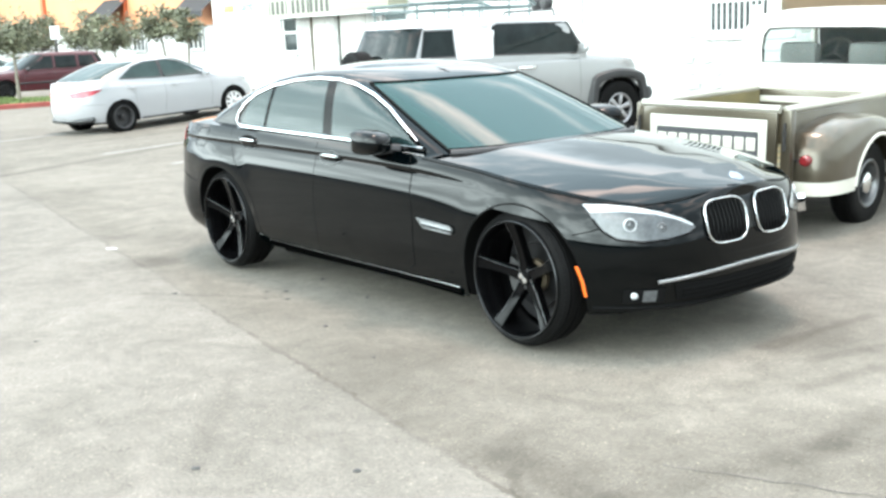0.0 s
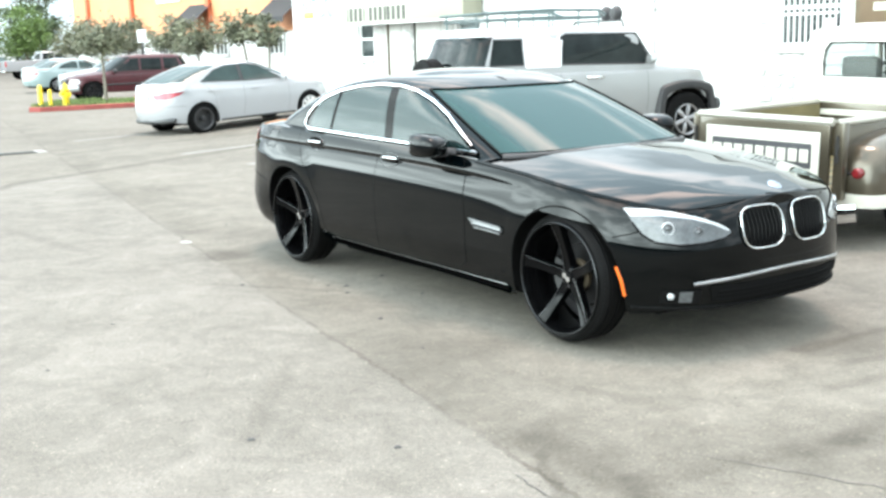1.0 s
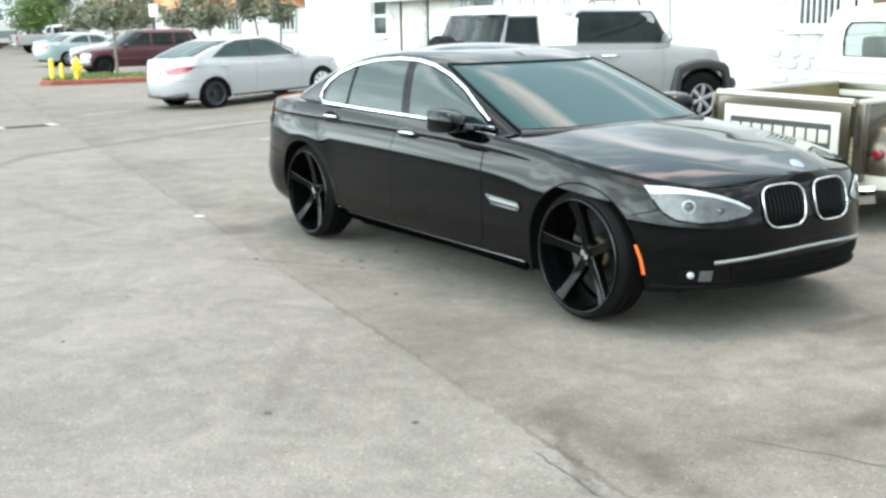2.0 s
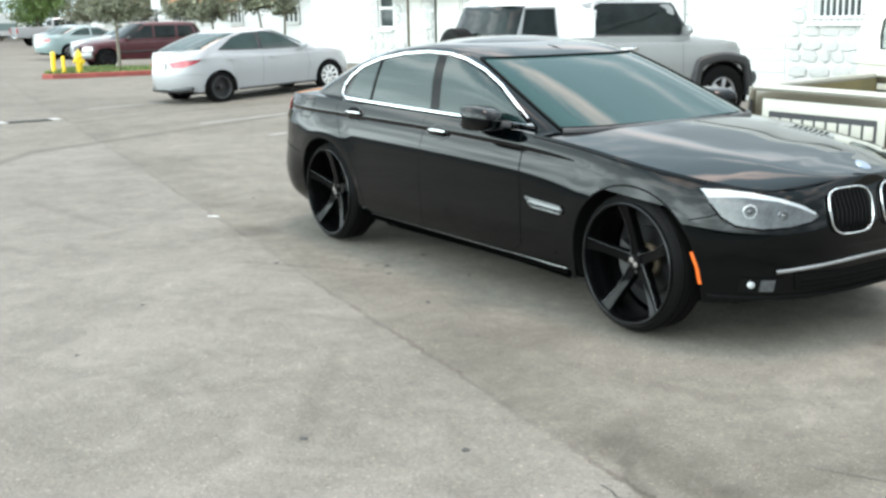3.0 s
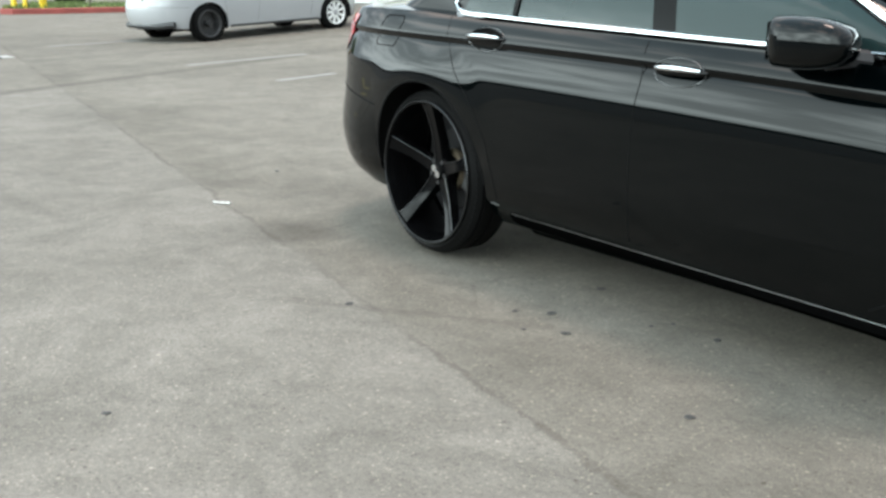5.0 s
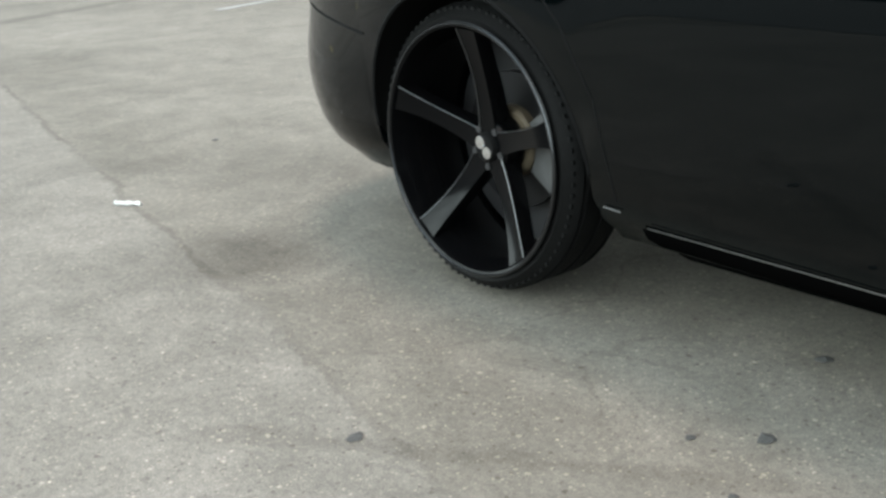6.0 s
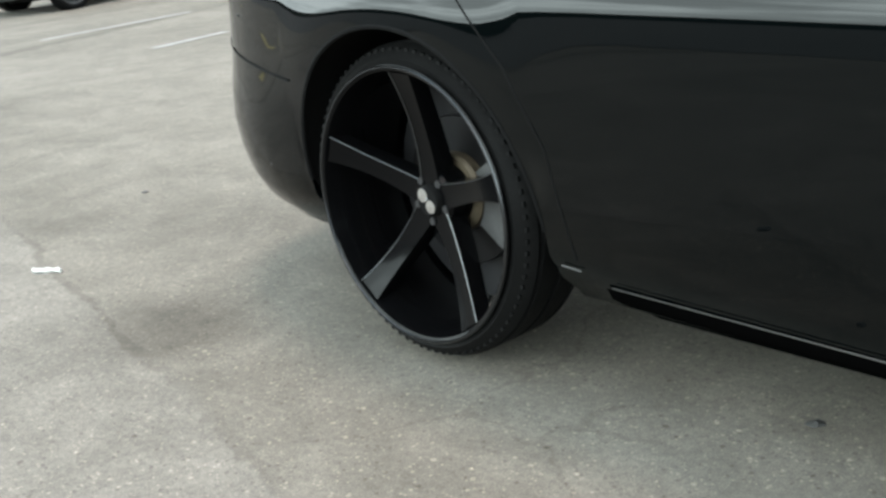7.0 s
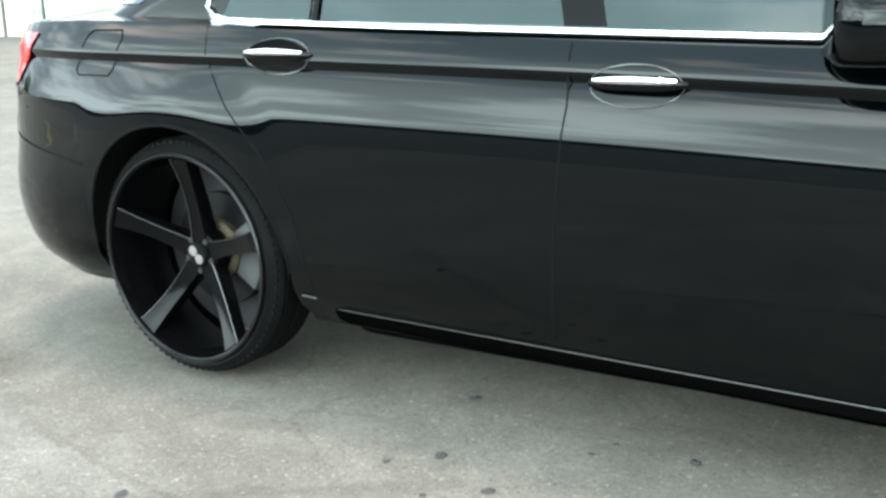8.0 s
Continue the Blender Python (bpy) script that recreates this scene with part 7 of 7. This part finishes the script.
def tree(name, label, m, height, crown_r, trunk_r, leaf, seed, crown_low=0.35, leaves=2600, size=0.16, group="", flat=0.8):
    """A tapered trunk with limbs and a crown of small leaf blades gathered in clumps."""
    rnd = random.Random(seed)
    t = empty(name)
    tagged(t, label, "tree", group)
    b = bmesh.new()
    zc = height * crown_low
    lean = Vector((rnd.uniform(-0.25, 0.25), rnd.uniform(-0.25, 0.25), 0))
    trunk = [lean * (k / 5) ** 1.3 + Vector((0, 0, zc * 1.15 * k / 5)) for k in range(6)]
    tube(trunk, [trunk_r * (1.25 if k == 0 else 1 - 0.09 * k) for k in range(6)], 8, b)
    clumps = []
    for k in range(9):
        a = 2 * math.pi * k / 9 + rnd.uniform(-0.3, 0.3)
        r = crown_r * rnd.uniform(0.35, 0.95)
        top = lean + Vector((math.cos(a) * r, math.sin(a) * r, zc + (height - zc) * rnd.uniform(0.2, 0.85)))
        mid = lean + (top - lean) * 0.5 + Vector((rnd.uniform(-0.2, 0.2), rnd.uniform(-0.2, 0.2), 0.1))
        mid.z = zc + (top.z - zc) * 0.45
        tube([trunk[-1] - Vector((0, 0, 0.2)), mid, top], [trunk_r * 0.5, trunk_r * 0.3, trunk_r * 0.1], 6, b)
        clumps += [top, mid]
    part("trunk", b, "bark", t, "grey-brown trunk and limbs")
    for k in range(26):
        a, q = rnd.uniform(0, 6.28), math.sqrt(rnd.random())
        zz = rnd.uniform(0.05, 1.0)
        w = math.sin(math.pi * min(0.92, 0.18 + 0.75 * zz)) ** 0.6
        clumps.append(lean + Vector((math.cos(a) * q * crown_r * w, math.sin(a) * q * crown_r * w, zc + (height - zc) * zz)))
    lv = bmesh.new()
    for i in range(leaves):
        c = rnd.choice(clumps)
        d = Vector((rnd.gauss(0, 1), rnd.gauss(0, 1), rnd.gauss(0, flat)))
        p = c + d * crown_r * 0.15
        ax = Vector((rnd.gauss(0, 1), rnd.gauss(0, 1), rnd.gauss(0, 0.6))).normalized()
        up = ax.orthogonal().normalized()
        up.rotate(Matrix.Rotation(rnd.uniform(0, 6.28), 3, ax))
        s = size * rnd.uniform(0.6, 1.3)
        lv.faces.new([lv.verts.new(p - ax * s), lv.verts.new(p + up * s * 0.42), lv.verts.new(p + ax * s), lv.verts.new(p - up * s * 0.42)])
    part("crown", lv, leaf, t, "loose crown of small leaves", smooth=False)
    t.matrix_world = m
    return t


tree("street_tree", "small olive-grey tree with a slim trunk on the island", pose(-27.2, 6.85, 0.12), 2.45, 1.1, 0.06, "leaf_olive", 3, 0.62, 3400, 0.07)
for k, (x, y, h, r, low) in enumerate(((-46.5, 14.6, 3.0, 1.2, 0.52), (-40.4, 14.2, 3.05, 1.1, 0.55), (-36.3, 14.0, 2.75, 1.1, 0.58), (-30.5, 13.5, 2.9, 0.85, 0.66), (-28.4, 13.2, 2.75, 0.5, 0.62), (-57.0, 15.4, 3.0, 1.6, 0.5))):
    tree("street_tree", "small olive-grey tree standing before the orange building", pose(x, y, 0, 0, 0, 40 * k), h, r, 0.06, "leaf_olive", 5 + k, low, int(2600 * r), 0.085, "row of small trees")
tree("green_tree", "dense bright green tree far down the lot", pose(-85.0, 20.0, 0), 5.3, 2.3, 0.16, "leaf_green", 19, 0.3, 5600, 0.14)
tree("dark_tree", "tall dark green tree rising behind the green one", pose(-95.0, 23.5, 0), 7.2, 2.5, 0.2, "leaf_dark", 20, 0.35, 4600, 0.18)
for k, (x, y, h, r, leaf) in enumerate(((-66.0, 4.2, 7.5, 3.0, "leaf_green"), (-76.0, 7.0, 6.5, 2.8, "leaf_dark"), (-86.0, 10.6, 6.0, 2.8, "leaf_dark"), (-97.0, 14.2, 5.8, 2.8, "leaf_dark"))):
    tree("dark_tree", "full dark green tree along the white fence", pose(x, y, 0, 0, 0, 50 * k), h, r, 0.2, leaf, 30 + k, 0.16, 5200, 0.17, "trees along the fence")


M["pale_wood"] = mat("pale_wood", (0.26, 0.26, 0.22), 0.8, var=0.2, scale=3, fine=30)


def white_fence():
    f = empty("white_fence")
    tagged(f, "pale weathered board fence along the far lot", "fence")
    a, b = Vector((-56.0, 4.9, 0)), Vector((-82.0, 10.9, 0))
    d = (b - a).normalized()
    n = int((b - a).length / 0.55)
    turn = math.degrees(math.atan2(d.y, d.x))
    bm = bmesh.new()
    add_box(bm, (-0.26, -0.015, 0.05), (0.26, 0.015, 1.0), 0.0)
    first = part("board", bm, "pale_wood", f, smooth=False)
    first.matrix_basis = pose(*(a + d * 0.27), 0, 0, turn)
    for k in range(1, n):
        o = new("board", first.data)
        o.parent = f
        o.matrix_basis = pose(*(a + d * (0.27 + 0.55 * k)), 0, 0, turn)
    for k in range(0, n + 1, 5):
        p = a + d * 0.55 * k
        part("post", box((p.x - 0.06, p.y - 0.06, 0), (p.x + 0.06, p.y + 0.06, 1.1), 0.01), "pale_wood", f, smooth=False)


white_fence()


def far_hedge():
    rnd = random.Random(40)
    bm = bmesh.new()
    for i in range(7000):
        t = rnd.random()
        p = Vector((-104 + 4 * rnd.random(), 4 + 26 * t, rnd.uniform(0.05, 2.0 + 0.9 * math.sin(t * 17) ** 2)))
        ax = Vector((rnd.gauss(0, 1), rnd.gauss(0, 1), rnd.gauss(0, 0.7))).normalized()
        up = ax.orthogonal().normalized()
        s = rnd.uniform(0.12, 0.26)
        bm.faces.new([bm.verts.new(p - ax * s), bm.verts.new(p + up * s * 0.5), bm.verts.new(p + ax * s), bm.verts.new(p - up * s * 0.5)])
    tagged(part("hedge", bm, "leaf_dark", smooth=False), "dark green hedge closing the far end of the lot", "hedge", kind="stuff")


far_hedge()


def street_sign(m):
    s = empty("street_sign")
    tagged(s, "small white sign on a thin dark pole", "sign")
    part("pole", tube([(0, 0, 0), (0, 0, 2.27)], 0.035, 8), "pole_dark", s, "thin dark pole")
    part("plate", box((0.036, -0.15, 1.83), (0.045, 0.15, 2.27), 0.004), "white_plastic", s, "pale rectangular plate")
    s.matrix_world = m


street_sign(pose(-30.5, 9.4, 0.12, 0, 0, -25))


def far_pole(m):
    s = empty("utility_pole")
    tagged(s, "tall dark utility pole far down the road", "pole")
    part("pole", tube([(0, 0, 0), (0.05, 0, 11)], [0.17, 0.12], 10), "dark_wood", s)
    part("crossarm", box((-0.06, -1.1, 9.7), (0.06, 1.1, 9.85), 0.01), "dark_wood", s)
    s.matrix_world = m


far_pole(pose(-95.0, 19.6, 0))


def house(m, w, d, h):
    s = empty("far_building")
    tagged(s, "low pale building far behind the parked cars", "building")
    part("wall", box((0, 0, 0), (w, d, h), 0.02), "white_wall", s, smooth=False)
    b = bmesh.new()
    grid_bm([[(-0.3, -0.3, h), (w + 0.3, -0.3, h)], [(-0.3, d / 2, h + 1.2), (w + 0.3, d / 2, h + 1.2)], [(-0.3, d + 0.3, h), (w + 0.3, d + 0.3, h)]], bm=b)
    bmesh.ops.solidify(b, geom=b.faces[:], thickness=0.12)
    part("roof", b, "sign_cream", s, smooth=False)
    for k in range(3):
        part("window", box((w * (0.2 + 0.3 * k) - 0.5, -0.02, 1.0), (w * (0.2 + 0.3 * k) + 0.5, -0.004, 2.1)), "window_dark", s, smooth=False)
    s.matrix_world = m


house(pose(-105.0, 30.0, 0, 0, 0, -20), 14, 8, 3.0)
house(pose(-80.0, 27.0, 0, 0, 0, -10), 12, 8, 4.2)

# ---- marks on the ground ----
M["paint_line"] = mat("paint_line", (0.22, 0.22, 0.21), 0.8, var=0.25, scale=5, fine=60)
M["tar_dark"] = mat("tar_dark", (0.045, 0.045, 0.043), 0.8, var=0.3, scale=6, fine=60, bump=0.2)
M["iron_dark"] = mat("iron_dark", (0.06, 0.06, 0.055), 0.6, metal=0.5, var=0.3, fine=50)
M["pale_concrete"] = mat("pale_concrete", (0.30, 0.30, 0.285), 0.8, var=0.15, scale=5, fine=60, bump=0.2)

M["yellow_line"] = mat("yellow_line", (0.30, 0.25, 0.10), 0.8, var=0.35, scale=9, fine=70)
M["paper_dirty"] = mat("paper_dirty", (0.40, 0.40, 0.38), 0.8, var=0.35, scale=60, fine=240, bump=0.4)

def stripe(a, b, half=0.05, paint="paint_line", label="worn white parking stripe on the lot"):
    pa, pb = Vector((*a, 0)), Vector((*b, 0))
    d = (pb - pa).normalized()
    s = Vector((-d.y, d.x, 0)) * half
    n = max(2, int((pb - pa).length / 0.5))
    bm = bmesh.new()
    rows = []
    for k in range(n + 1):
        p = pa + (pb - pa) * k / n
        rows.append([(q.x, q.y, ground_z(q.x, q.y) + 0.004) for q in (p + s, p - s)])
    grid_bm(rows, bm=bm)
    for f in bm.faces:
        f.normal_update()
        if f.normal.z < 0:
            f.normal_flip()
    tagged(part("parking_stripe", bm, paint, smooth=False), label, "road marking", "parking stripes", kind="structure")


for a, b in (((-9.4, 2.02), (-10.08, 4.13)), ((-13.7, 1.6), (-14.2, 3.3)), ((-7.04, 2.05), (-7.4, 3.0)), ((4.6, 3.0), (5.6, 1.6))):
    stripe(a, b)
for a, b in (((-16.7, -0.72), (-14.3, -0.92)), ((-8.5, -2.42), (-7.3, -2.58))):
    stripe(a, b, 0.06, "yellow_line", "worn yellow paint mark on the lot")


def drain():
    d = empty("drain_grate")
    tagged(d, "dark iron drain grate with pale concrete ends", "drain")
    for y0, y1, m_ in ((-0.46, -0.30, "pale_concrete"), (0.42, 0.58, "pale_concrete")):
        part("concrete_end", box((-12.20, y0, -0.02), (-11.82, y1, 0.012), 0.004), m_, d)
    part("grate_frame", box((-12.20, -0.298, -0.03), (-11.82, 0.418, 0.004)), "gap_black", d, smooth=False)
    for k in range(14):
        y = -0.275 + 0.051 * k
        part("grate_bar", box((-12.18, y, 0.005), (-11.84, y + 0.024, 0.014), 0.002), "iron_dark", d, smooth=False)


drain()


def debris():
    rnd = random.Random(21)
    spots = [(2.62, -1.53), (3.32, -2.91), (3.8, -2.47), (1.65, -3.29), (0.9, -2.68), (0.83, -0.66), (0.85, -1.12), (0.95, -1.03), (-2.2, -0.5), (0.41, -1.57), (1.51, -0.77), (1.30, -0.76), (1.27, -0.84), (1.03, -1.23), (1.15, -1.14), (1.9, -1.35)]
    for i, (x, y) in enumerate(spots):
        r = rnd.uniform(0.010, 0.020)
        bm = bmesh.new()
        bmesh.ops.create_icosphere(bm, subdivisions=1, radius=r)
        for v in bm.verts:
            v.co = Vector((v.co.x * rnd.uniform(0.7, 1.5), v.co.y * rnd.uniform(0.7, 1.3), max(0.0, v.co.z * 0.35) + 0.001))
        ob = part("pebble", bm, "tar_dark", smooth=False)
        ob.matrix_world = pose(x, y, 0, 0, 0, rnd.uniform(0, 180))
        tagged(ob, "small dark crumb of asphalt on the ground", "pebble", "crumbs on the lot")
    rows = []
    for i in range(9):
        u = -0.055 + 0.110 * i / 8
        w = 0.003 + 0.012 * math.sin(math.pi * (i + 0.6) / 9.2) * rnd.uniform(0.6, 1.2)
        rows.append([(u + rnd.uniform(-0.004, 0.004), w * q + 0.008 * math.sin(u * 60), 0.003 + (0.011 * (1 - abs(q)) + rnd.uniform(0, 0.006))) for q in (-1, -0.4, 0.3, 1)])
    bm = grid_bm(rows + [[(x, y, 0.001) for x, y, z in r_] for r_ in rows[::-1]])
    bmesh.ops.recalc_face_normals(bm, faces=bm.faces)
    ob = part("paper_scrap", bm, "paper_dirty")
    ob.matrix_world = pose(-1.52, -1.19, 0, 0, 0, 30)
    tagged(ob, "white scrap lying on the ground beside the sedan", "litter")


debris()


def cracks():
    """Thin open cracks in the pavement, each a narrow dark groove that wanders."""
    rnd = random.Random(33)
    for pts in (((4.6, -1.62), (5.1, -1.40), (6.2, -1.05)), ((4.35, -2.28), (4.8, -2.36), (5.4, -2.34))):
        path = []
        for (xa, ya), (xb, yb) in zip(pts, pts[1:]):
            for k in range(12):
                t = k / 12
                path.append((xa + (xb - xa) * t + rnd.uniform(-0.012, 0.012), ya + (yb - ya) * t + rnd.uniform(-0.012, 0.012)))
        rows = []
        for (x, y), (x2, y2) in zip(path, path[1:]):
            L = math.hypot(x2 - x, y2 - y) or 1
            h = rnd.uniform(0.0012, 0.0035)
            rows.append([(x - (y2 - y) / L * h, y + (x2 - x) / L * h, 0.003), (x + (y2 - y) / L * h, y - (x2 - x) / L * h, 0.003)])
        tagged(part("crack", grid_bm(rows), "tar_dark", smooth=False), "thin dark crack in the pavement", "crack", kind="structure")


cracks()
siding()
stone_veneer()
